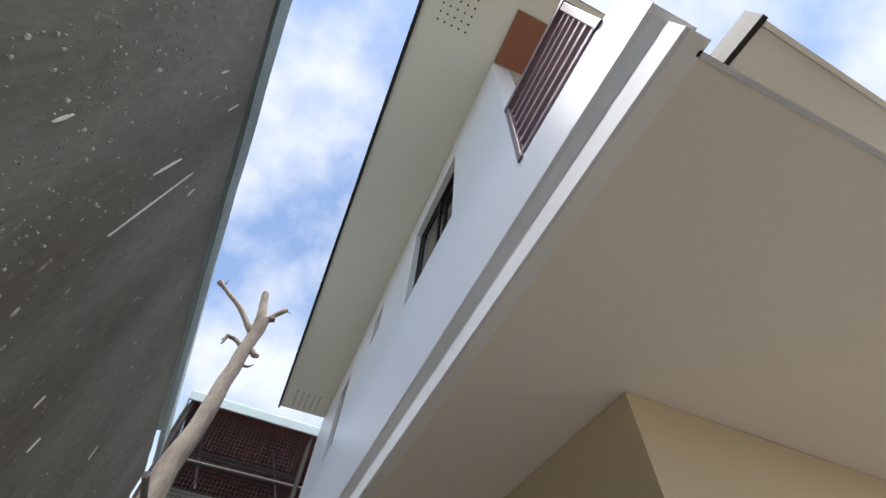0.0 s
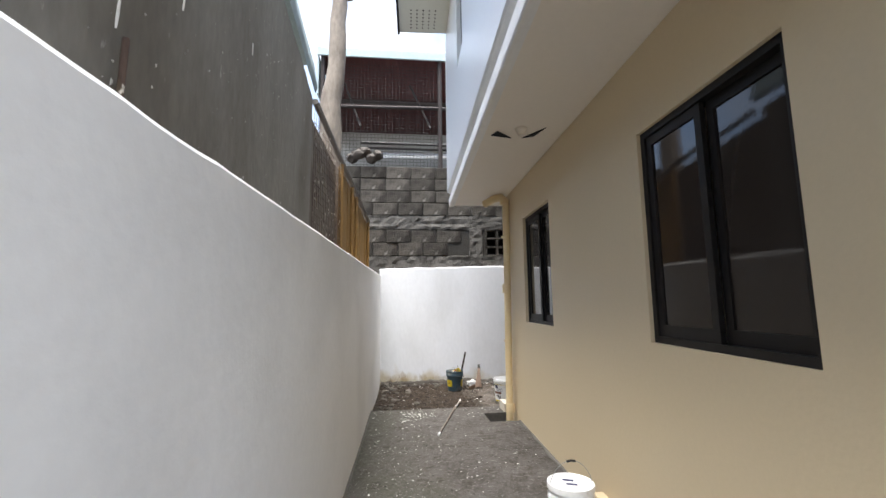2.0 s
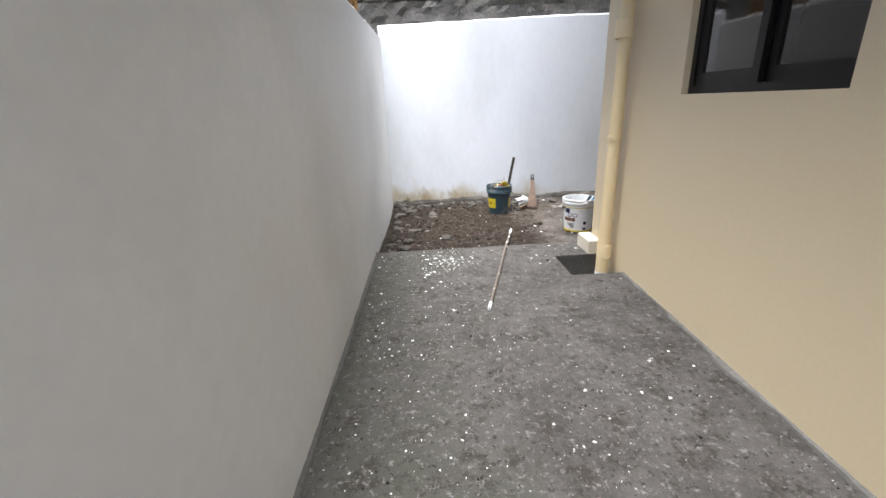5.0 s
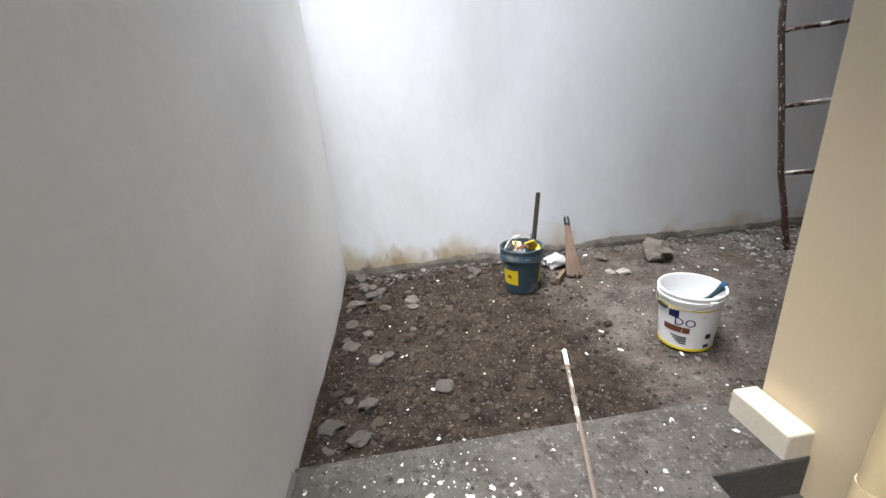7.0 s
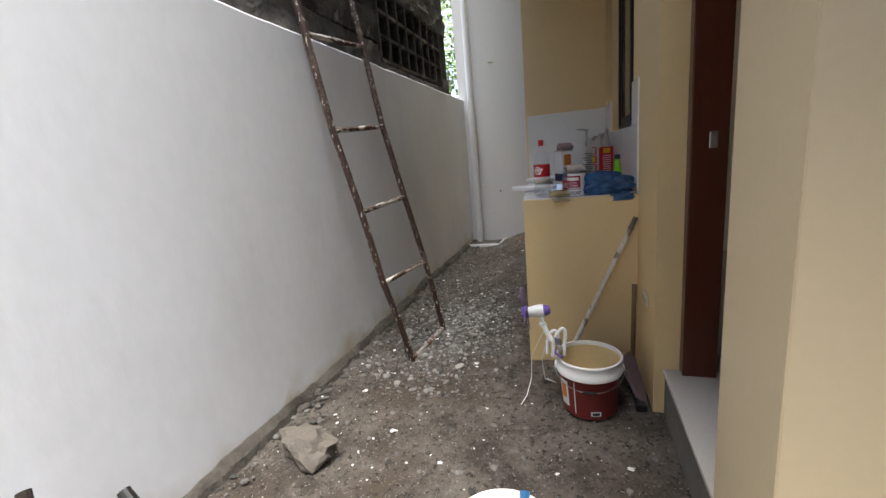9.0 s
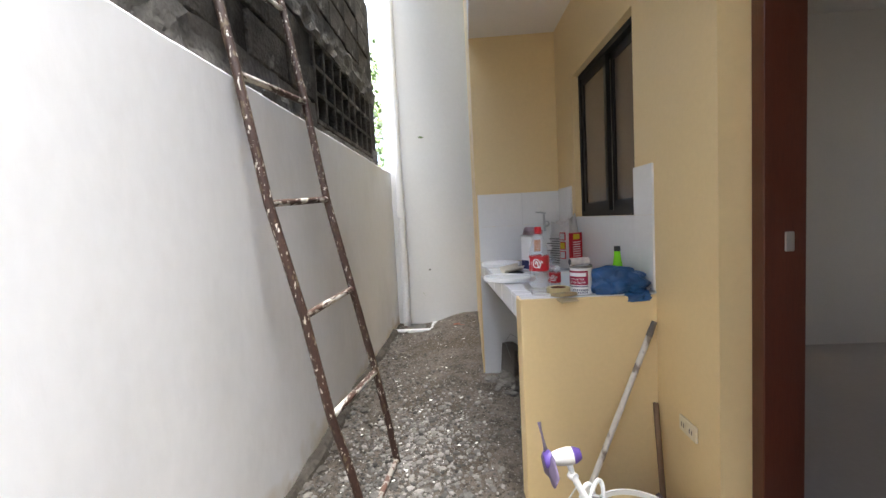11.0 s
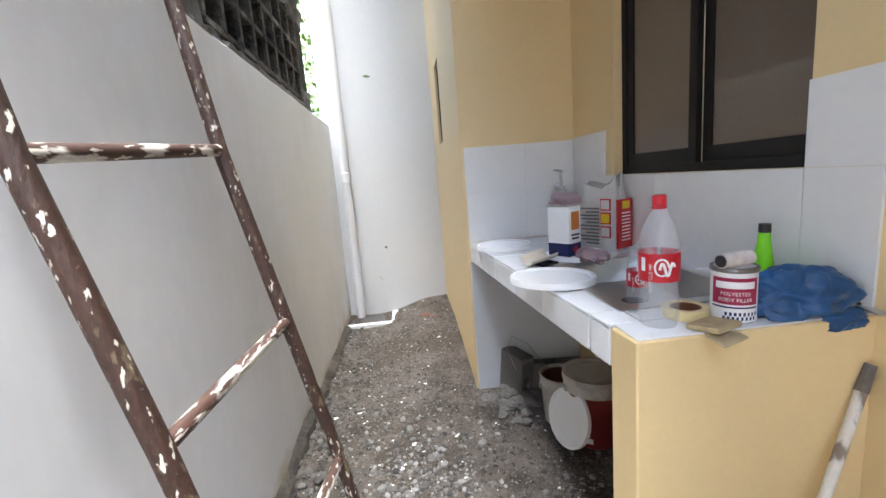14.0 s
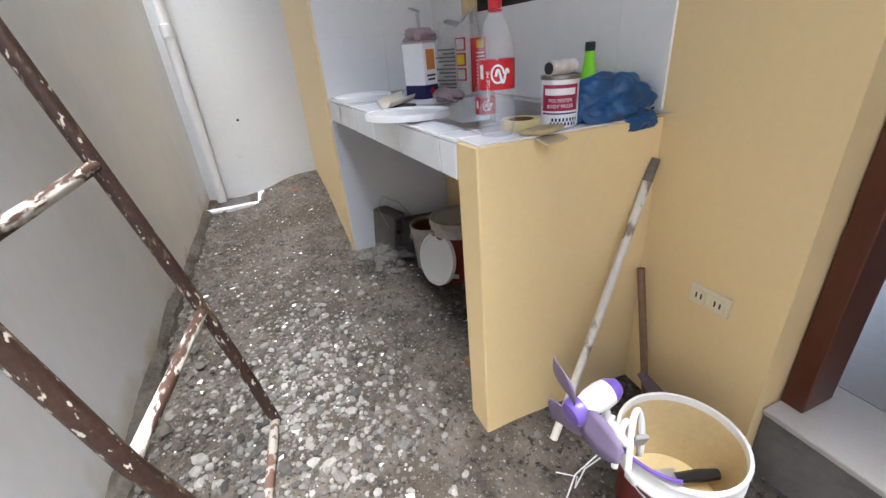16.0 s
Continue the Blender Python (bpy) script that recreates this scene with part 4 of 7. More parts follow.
# starter bars left in the wall
for i, (y, h, lean) in enumerate(((1.885, 0.26, 0.02), (4.55, 0.22, 0.0), (4.85, 0.25, 0.01), (5.3, 0.24, 0.0))):
    x = 0.022 - 0.061 * min(y, 4.8) + 0.02
    rb = part("rebar", tube(bmesh.new(), [(x, y, 1.70), (x + 0.004, y + lean * 0.5, 1.70 + h * 0.6), (x, y + lean, 1.73 + h)], 0.008, 7), RUST)
    tagged(rb, "rusty ribbed steel bar sticking up from the wall top", "rebar", "rebars")
# scratches and paint dashes on the grey wall
for i, (y, z, l, a, w) in enumerate(((1.512, 2.765, 0.43, 88, 0.004), (1.40, 2.80, 0.15, 84, 0.007), (1.08, 2.39, 0.05, 88, 0.005), (1.33, 3.20, 0.09, 88, 0.004), (1.525, 2.20, 0.06, 84, 0.004), (1.985, 2.325, 0.04, 90, 0.004), (1.62, 3.0, 0.05, 95, 0.004), (0.75, 2.25, 0.05, 88, 0.004),
                                     (2.2, 2.3, 0.05, 82, 0.004), (2.9, 2.6, 0.06, 92, 0.004), (1.9, 2.05, 0.08, 86, 0.005), (1.15, 3.05, 0.05, 88, 0.005))):
    x = grey_x(y)
    bm = bmesh.new()
    prev = None
    for k in range(9):
        u = k / 8 - 0.5
        h = w * (1 - abs(2 * u) ** 3) * (0.7 + 0.5 * noise.noise(Vector((u * 9, i, 2)))) * 0.6 + 0.0008
        ring = [bm.verts.new(q) for q in ((0.003, u * l, -h), (0.003, u * l, h), (-0.002, u * l, h), (-0.002, u * l, -h))]
        if prev:
            for m in range(4):
                bm.faces.new((prev[m], prev[(m + 1) % 4], ring[(m + 1) % 4], ring[m]))
        else:
            bm.faces.new(ring)
        prev = ring
    bm.faces.new(prev[::-1])
    d = part("paint_dash", bm, PAINT_CHIP)
    d.matrix_basis = pose(x + 0.001, y, z, a, 0, 3.5)
    tagged(d, "thin white paint dash on the grey wall", "paint mark", "paint dashes")
# fine spatter and pale crumbs on the grey wall
rng = random.Random(31)
vs, fs = [], []
for i in range(1100):
    if i < 650:
        y, z = rng.gauss(1.02, 0.22), rng.gauss(2.42, 0.28)
    else:
        y, z = rng.uniform(0.2, 4.4), rng.uniform(1.75, 3.2)
    if not (1.72 < z < 3.2 and 0 < y < 4.8):
        continue
    s = min(0.009, 0.0009 + rng.expovariate(1 / 0.0014))
    k, b, tall = 6, len(vs), rng.uniform(0.8, 2.0)
    ring = [(s * rng.uniform(0.5, 1.2) * math.cos(6.283 * j / k), tall * s * rng.uniform(0.5, 1.2) * math.sin(6.283 * j / k)) for j in range(k)]
    vs += [(grey_x(y) + 0.0005, y + a, z + c) for a, c in ring] + [(grey_x(y) + 0.003, y + a * 0.7, z + c * 0.7) for a, c in ring]
    fs += [[b + j, b + (j + 1) % k, b + k + (j + 1) % k, b + k + j] for j in range(k)] + [[b + k + j for j in range(k)]]
me = bpy.data.meshes.new("paint_spatter")
me.from_pydata(vs, [], fs)
me.materials.append(paint("dull_spatter", (0.34, 0.325, 0.295), 0.8, scale=20, var=0.1, vary=0.45, island=True))
tagged(new("paint_spatter", me), "pale paint and mortar spatter on the grey wall", "paint spatter", kind="stuff")

# ---- tree behind the fence ----
tree = thing("tree", pose(-0.36, 6.55, -0.45), "pollarded bare tree with pale bark and cut branch stubs", "tree")


def limb(name, pts, radii, label=""):
    fine, rad = [], []
    pts = [Vector(p) - Vector((-0.36, 6.55, -0.45)) for p in pts]
    for i in range(len(pts) - 1):
        for k in range(4):
            u = k / 4
            p = pts[i].lerp(pts[i + 1], u)
            fine.append(p + Vector((noise.noise(p * 2.5), noise.noise(p * 2.5 + Vector((5, 0, 0))), 0)) * 0.02)
            rad.append(radii[i] + (radii[i + 1] - radii[i]) * u)
    fine.append(pts[-1])
    rad.append(radii[-1])
    return part(name, tube(bmesh.new(), fine, rad, 12, rough=0.22), BARK, tree, label, smooth=True)


T = 6.55
limb("trunk", [(-0.40, T, -0.46), (-0.39, T, 2.5), (-0.37, T, 4.1), (-0.31, T, 4.85), (-0.285, T, 5.87), (-0.25, T, 6.62)], [0.19, 0.16, 0.135, 0.115, 0.105, 0.10])
limb("limb", [(-0.27, T, 6.50), (-0.33, T, 6.85), (-0.44, T, 7.23)], [0.09, 0.075, 0.062])
limb("limb", [(-0.30, T, 6.30), (-0.70, T, 6.75), (-1.10, T, 7.05), (-1.20, T, 7.12)], [0.055, 0.042, 0.035, 0.055])
limb("twig", [(-1.12, T, 7.06), (-1.10, T, 7.22)], [0.02, 0.008])
limb("limb", [(-0.23, T, 6.60), (-0.10, T, 6.85), (0.02, T, 7.03)], [0.06, 0.04, 0.045])
limb("twig", [(0.0, T, 7.02), (0.12, T, 6.98)], [0.012, 0.004])
limb("limb", [(-0.22, T, 6.68), (-0.09, T, 6.74)], [0.05, 0.045])
limb("limb", [(-0.30, T, 6.0), (-0.50, T, 6.12), (-0.60, T, 6.13)], [0.04, 0.033, 0.028])
limb("twig", [(-0.60, T, 6.15), (-0.63, T, 5.95)], [0.03, 0.012])
limb("twig", [(-0.57, T, 6.13), (-0.66, T, 6.03)], [0.022, 0.01])
limb("limb", [(-0.24, T, 6.06), (-0.10, T, 5.95), (-0.04, T, 5.95)], [0.045, 0.05, 0.03])
limb("limb", [(-0.25, T, 5.72), (-0.12, T, 5.72), (-0.05, T, 5.78)], [0.035, 0.02, 0.008])
bm = bmesh.new()
for i in range(5):
    blob(bm, (-0.05 + 0.12 * i + 0.02, -0.03 * (i % 2), 4.0 + 0.07 * (i % 3)), (0.13, 0.1, 0.09), seed=i + 3, sub=2)
st = part("gnarled_stump", bm, paint("dark_bark", (0.06, 0.05, 0.042), 0.9, scale=9, var=0.3, bump=0.8, dist=0.01))
st.matrix_basis = pose(-0.28, BW + 0.06, 0.05)
tagged(st, "dark gnarled cut stump growing on the block wall", "stump")

# ---- shed roof beyond the block wall ----
shed = thing("shed", pose(0, 0, 0), "open shed with dark red corrugated roof and steel posts", "shed")
bm = bmesh.new()
prev = None
for i in range(121):
    x = -1.0 + 6.0 * i / 120
    w = 0.018 * math.cos(i * 1.35)
    ring = [bm.verts.new((x, 8.95, 6.36 + w)), bm.verts.new((x, 14.5, 5.15 + w))]
    if prev:
        bm.faces.new((prev[0], ring[0], ring[1], prev[1]))
    prev = ring
part("roof", bm, RED_ROOF, shed, "dark red corrugated sheet roof", smooth=True)
part("fascia", boxes((-1.05, 5.0, 8.90, 8.94, 6.29, 6.47), bevel=0.006), TIN, shed, "pale sheet metal roof edge")
part("fascia", boxes((-1.05, -1.02, 8.94, 14.5, 5.5, 6.3)), TIN, shed)
for x in (-0.95, 1.39, 4.2):
    part("post", bar((x, 9.0, -0.45), (x, 9.0, 6.36), 0.045, 10), DARK_STEEL, shed, "rusty steel post")
for y, z in ((10.2, 5.95), (11.5, 5.68), (12.9, 5.37)):
    part("purlin", boxes((-1.0, 5.0, y, y + 0.05, z, z + 0.09)), DARK_STEEL, shed)
part("beam", bar((-1.0, 9.02, 5.28), (5.0, 9.02, 5.36), 0.04, 8), DARK_STEEL, shed)
for i in range(4):
    part("brace", bar((-0.6 + 1.4 * i, 9.6, 6.1), (-0.2 + 1.4 * i, 9.05, 4.9), 0.022, 6), DARK_STEEL, shed)
part("pipe", bar((-0.2, 9.15, 4.60), (5.0, 9.15, 4.56), 0.03, 8), BLACK, shed)
part("pipe", bar((-0.2, 9.2, 4.51), (5.0, 9.2, 4.48), 0.024, 8), BLACK, shed)
part("back_wall", boxes((-1.2, 5.0, 11.4, 11.55, -0.45, 5.74)), paint("far_block", (0.36, 0.35, 0.33), 0.9, scale=4, var=0.25, bump=0.3), shed, "grey block wall at the shed's back")
part("side_wall", boxes((-1.2, -1.1, 9.4, 14.5, -0.45, 3.9)), BLOCK, shed)
bm = bmesh.new()
for i in range(34):
    x = -0.9 + 0.07 * i
    tube(bm, [(x, 9.06, 3.9), (x, 9.06, 6.3)], 0.004, 4, caps=False)
for j in range(34):
    tube(bm, [(-0.95, 9.06, 3.9 + 0.07 * j), (1.4, 9.06, 3.9 + 0.07 * j)], 0.004, 4, caps=False)
tagged(part("screen", bm, DARK_STEEL, shed, "dark wire screen"), kind="stuff")
low = part("low_roof", boxes((0.0, 4.0, 0.0, 1.1, 0.0, 0.03)), WHITE_PLASTIC)
tagged(low, "white corrugated sheet roof beyond the block wall", "roof")
low.matrix_basis = pose(0, 9.3, 4.34, 24.5, 0, 0)

# greenery seen past the end of the block wall
bush = thing("tree", pose(8.75, 9.05, -0.45), "leafy green tree behind the block wall", "tree")
part("trunk", tube(bmesh.new(), [(0, 0, 0), (0.05, 0, 1.6), (0.0, 0.1, 3.2)], [0.09, 0.07, 0.04], 8, rough=0.2), BARK, bush)
for i in range(5):
    part("branch", tube(bmesh.new(), [(0.02, 0.02, 1.4 + 0.35 * i), (0.5 * math.cos(i * 2.2), 0.5 * math.sin(i * 2.2), 2.0 + 0.45 * i)], [0.03, 0.012], 6), BARK, bush)
rng = random.Random(5)
bm = bmesh.new()
for i in range(5200):
    c = Vector((rng.gauss(-0.1, 0.55), rng.gauss(0, 0.5), rng.uniform(0.9, 4.6)))
    d = Vector((rng.uniform(-1, 1), rng.uniform(-1, 1), rng.uniform(-0.8, 0.6))).normalized()
    s = d.orthogonal().normalized() * rng.uniform(0.025, 0.04)
    l = d * rng.uniform(0.06, 0.12)
    bm.faces.new([bm.verts.new(p) for p in (c, c + l * 0.5 + s, c + l, c + l * 0.5 - s)])
tagged(part("crown", bm, LEAF, bush, "bright yellow-green leaves"), kind="stuff")

# ---- soffit fittings, downpipe, pit, plinths ----
bm = bmesh.new()
for tri in (((1.315, 4.27), (1.35, 4.18), (1.50, 4.31)), ((1.725, 4.08), (1.68, 4.26), (1.595, 4.30))):
    a = [bm.verts.new((x, y, SOFF - 0.004)) for x, y in tri]
    b = [bm.verts.new((x, y, SOFF + 0.003)) for x, y in tri]
    bm.faces.new(a)
    bm.faces.new(b[::-1])
    for k in range(3):
        bm.faces.new((a[k], a[(k + 1) % 3], b[(k + 1) % 3], b[k]))
tagged(part("soffit_opening", bm, HOLE_SHADE), "two dark triangular cut-outs in the soffit", "opening")
lamp = thing("lamp_holder", pose(1.53, 4.12, SOFF + 0.003), "white ceramic lamp holder without a bulb on the soffit", "lamp holder")
part("base", lathe(bmesh.new(), [(0.0, 0.0), (0.05, 0.0), (0.05, -0.015), (0.035, -0.03), (0.03, -0.055), (0.022, -0.06), (0.0, -0.05)], 20), SOFFIT, lamp, smooth=True)
down = thing("downpipe", pose(1.903, 6.13, 0), "cream painted PVC downpipe with coupling, fixed to the wall", "downpipe")
part("pipe", bar((-0.012, 0, -0.14), (0.025, 0, 2.70), 0.042, 18), PIPE_CREAM, down, smooth=True)
part("coupling", lathe(bmesh.new(), [(0.044, 0.06), (0.052, 0.065), (0.052, 0.155), (0.050, 0.165), (0.044, 0.167)], 20), PIPE_CREAM, down, smooth=True)
part("coupling", lathe(bmesh.new(), [(0.047, 1.50), (0.055, 1.505), (0.055, 1.60), (0.047, 1.61)], 20), PIPE_CREAM, down, smooth=True)
part("elbow", tube(bmesh.new(), [(0, 0, 2.64), (-0.005, 0.0, 2.70), (-0.03, 0.03, 2.735), (-0.10, 0.12, 2.74), (-0.2, 0.25, 2.70)], 0.05, 14), PIPE_CREAM, down, smooth=True)
for z in (0.9, 2.2):
    part("clamp", lathe(bmesh.new(), [(0.047, z), (0.0505, z), (0.0505, z + 0.025), (0.047, z + 0.025)], 18), PIPE_CREAM, down)
bm = bmesh.new()
box(bm, 1.58, 2.06, 5.94, 6.42, -0.24, -0.17)
box(bm, 1.60, 1.622, 5.98, 6.37, -0.27, -0.004)
box(bm, 1.622, 2.0, 5.96, 5.982, -0.27, -0.004)
box(bm, 1.622, 2.0, 6.368, 6.39, -0.27, -0.004)
structure(part("drain_pit", bm, paint("wet_cement", (0.075, 0.070, 0.063), 0.75, scale=5, var=0.3, fine=40, bump=0.7, dist=0.01, second=(0.06, 0.056, 0.05), second_scale=6)), "dark damp drain pit left open in the slab")
pp = part("drain_pipe", tube(bmesh.new(), [(1.68, 6.20, -0.145), (1.74, 6.17, -0.135), (1.80, 6.145, -0.14), (1.88, 6.13, -0.15)], 0.020, 10), paint("grey_drain", (0.25, 0.24, 0.23), 0.6, var=0.2), smooth=True)
tagged(pp, "short grey pipe joining the downpipe in the pit", "pipe")
hole = part("drain_hole", prism(bmesh.new(), [(1.70 + 0.075 * (1 + 0.35 * noise.noise(Vector((k, 2, 0)))) * math.cos(k * 0.524) + 0.02, 6.07 + 0.05 * (1 + 0.4 * noise.noise(Vector((k, 5, 0)))) * math.sin(k * 0.524)) for k in range(12)], -0.175, -0.166), HOLE_SHADE)
tagged(hole, "ragged dark hole broken in the floor of the drain pit", "hole")
rng = random.Random(8)
for k in range(12):
    bm = bmesh.new()
    z = rng.uniform(0.012, 0.03)
    blob(bm, (0, 0, 0), (z * 1.5, z, z * 0.7), k + 300, 0.5, 2)
    ob = part("cement_lump", bm, MORTAR)
    ob.matrix_basis = pose(rng.uniform(1.64, 1.86), rng.uniform(6.0, 6.33), -0.165)
    tagged(ob, "broken cement lump in the drain pit", "rubble", "pit rubble")
part("bare_end", bar((-0.0125, 0, -0.16), (-0.0115, 0, -0.045), 0.0435, 18), PVC, down, "bare grey pipe end below the paint", smooth=True)
PLINTH = paint("dusty_plinth_paint", (0.60, 0.54, 0.44), 0.7, scale=5, var=0.1, bump=0.3)
pl = part("plinth_block", boxes((1.888, 1.992, 6.375, 6.62, -0.03, 0.105), bevel=0.008), PLINTH)
tagged(pl, "small cream painted plinth block at the house corner", "plinth")
pl = part("plinth_block", boxes((1.815, 1.885, 3.46, 3.78, -0.02, 0.14), bevel=0.006), CREAM)
tagged(pl, "shallow cream painted box at the wall foot", "plinth")
# rough strip where slab meets the house wall
bm = bmesh.new()
prev = None
for i in range(110):
    y = 0.9 + 5.05 * i / 109
    x = 1.745 + 0.038 * y
    w = 0.018 + 0.03 * noise.noise(Vector((y * 3, 0, 4))) + 0.014 * noise.noise(Vector((y * 12, 0, 4)))
    ring = [bm.verts.new((x - w, y, -0.01)), bm.verts.new((x - w * 0.8, y, 0.012 + 0.006 * noise.noise(Vector((y * 15, 1, 1))))), bm.verts.new((x + 0.01, y, 0.018))]
    if prev:
        for k in range(2):
            bm.faces.new((prev[k], ring[k], ring[k + 1], prev[k + 1]))
    prev = ring
structure(part("trim", bm, paint("dark_cement_joint", (0.15, 0.14, 0.125), 0.9, scale=6, var=0.3, bump=0.6)), "rough dark cement fillet along the house wall")
bm = bmesh.new()
prev = None
for i in range(120):
    y = 0.9 + 5.75 * i / 119
    x = LEFT - 0.022 * (BACK - y)
    w = 0.017 + 0.009 * noise.noise(Vector((y * 3, 3, 4))) + 0.006 * noise.noise(Vector((y * 12, 0, 9)))
    ring = [bm.verts.new((x + w, y, -0.01)), bm.verts.new((x + w * 0.7, y, 0.01)), bm.verts.new((x - 0.01, y, 0.03 + 0.01 * noise.noise(Vector((y * 8, 1, 1)))))]
    if prev:
        for k in range(2):
            bm.faces.new((prev[k], ring[k], ring[k + 1], prev[k + 1]))
    prev = ring
structure(part("trim", bm, paint("dark_cement_joint_west", (0.12, 0.112, 0.10), 0.9, scale=6, var=0.3, bump=0.6)), "rough dark cement fillet along the white wall")

# ---- balcony rail and front eave ----
rail_mat = paint("plum_rail_paint", (0.13, 0.085, 0.10), 0.4, 0.2, var=0.1)
balc = thing("balcony_rail", HOUSE, "plum brown steel balcony rail with flat bars", "railing")
for i in range(6):
    z = 3.37 + 0.105 * i
    part("bar", boxes((-0.742, -0.712, 0.47, 1.05, z, z + 0.035), bevel=0.003), rail_mat, balc)
part("top_rail", boxes((-0.76, -0.69, 0.46, 1.05, 3.99, 4.04), bevel=0.004), rail_mat, balc)
for y in (0.47, 1.015):
    part("post", boxes((-0.755, -0.70, y, y + 0.035, 3.315, 3.99), bevel=0.003), rail_mat, balc)
fr = thing("front_roof", pose(0, 0, 0), "pale green-grey front eave with a dark gutter end", "eave")
part("soffit", boxes((2.78, 6.5, -0.06, 1.4, 5.42, 5.48)), EAVE, fr)
part("board", boxes((2.76, 6.5, -0.10, -0.062, 5.38, 5.62)), EAVE, fr)
part("gutter_end", boxes((2.70, 2.755, -0.12, 1.4, 5.38, 5.64)), ALU, fr, "dark metal gutter end")
bm = bmesh.new()
for i in range(5):
    for j in range(6):
        lathe(bm, [(0.0, 0.0), (0.01, 0.0), (0.01, 0.007), (0.0, 0.007)], 8, centre=(-1.27 + 0.085 * i, 6.25 + 0.075 * j, UP1 - 0.003))
for i in range(5):
    for j in range(6):
        lathe(bm, [(0.0, 0.0), (0.008, 0.0), (0.008, 0.008), (0.0, 0.008)], 8, centre=(-1.29 + 0.06 * i, 0.65 + 0.06 * j, UP1 - 0.004))
tagged(part("vent_holes", bm, HOLE_SHADE, house, "small round vent holes"), kind="stuff")

# ---- printing on things ----
def band_patch(r0, r1, z0, z1, a0, a1, lift=0.0012, segs=14):
    """A label on a round or tapering side: from angle a0 to a1 in degrees, z0 to z1, where the side's radius runs from r0 to r1."""
    bm = bmesh.new()
    rows = [[bm.verts.new(((r0 + lift + (r1 - r0) * j / 2) * math.cos(radians(a0 + (a1 - a0) * i / segs)), (r0 + lift + (r1 - r0) * j / 2) * math.sin(radians(a0 + (a1 - a0) * i / segs)),
                           z0 + (z1 - z0) * j / 2)) for j in range(3)] for i in range(segs + 1)]
    for i in range(segs):
        for j in range(2):
            bm.faces.new((rows[i][j], rows[i + 1][j], rows[i + 1][j + 1], rows[i][j + 1]))
    return bm


def words(text, size, r, z, angle, material, parent, name="lettering", upright=False):
    """Raised letters wrapped round a cylinder of radius r, centred on an angle, baseline at z."""
    cu = bpy.data.curves.new(name, "FONT")
    cu.body, cu.size, cu.align_x, cu.resolution_u = text, size, "CENTER", 2
    tmp = new(name, cu)
    me = bpy.data.meshes.new_from_object(tmp)
    bpy.data.objects.remove(tmp)
    for v in me.vertices:
        x, y = (v.co.x, v.co.y) if not upright else (-v.co.y, v.co.x)
        a = radians(angle) + x / r
        v.co = Vector((r * math.cos(a), r * math.sin(a), z + y))
    me.materials.append(material)
    ob = new(name, me)
    ob.parent = parent
    return ob


INK = plain("dark_ink", (0.02, 0.02, 0.025), 0.5)
NAVY = plain("navy_print", (0.012, 0.016, 0.09), 0.45)
RED = plain("bright_red_print", (0.50, 0.012, 0.022), 0.35)
WHITE_INK = plain("white_print", (0.80, 0.80, 0.80), 0.4)
YELLOW = plain("yellow_print", (0.62, 0.47, 0.02), 0.4)
ORANGE = plain("orange_print", (0.62, 0.20, 0.03), 0.45)
BROWN_INK = plain("brown_print", (0.14, 0.05, 0.02), 0.5)
GREEN_BLUE = plain("dark_teal_plastic", (0.022, 0.052, 0.07), 0.45)
TEAL = paint("dusty_teal_bucket", (0.030, 0.058, 0.075), 0.5, scale=8, var=0.2, bump=0.1, spot=(0.22, 0.21, 0.19), spot_at=0.64, spot_scale=7, spot_soft=0.08)
PAINT_IN = paint("wet_cream_paint", (0.66, 0.52, 0.28), 0.35, scale=6, var=0.08, bump=0.1, spot=(0.82, 0.80, 0.74), spot_at=0.70, spot_scale=7)
PET = plain("clear_bottle_plastic", (0.80, 0.82, 0.84), 0.06, alpha=0.17, ior=1.45, var=0.0)
WIRE = plain("steel_wire", (0.30, 0.30, 0.30), 0.4, 0.9)


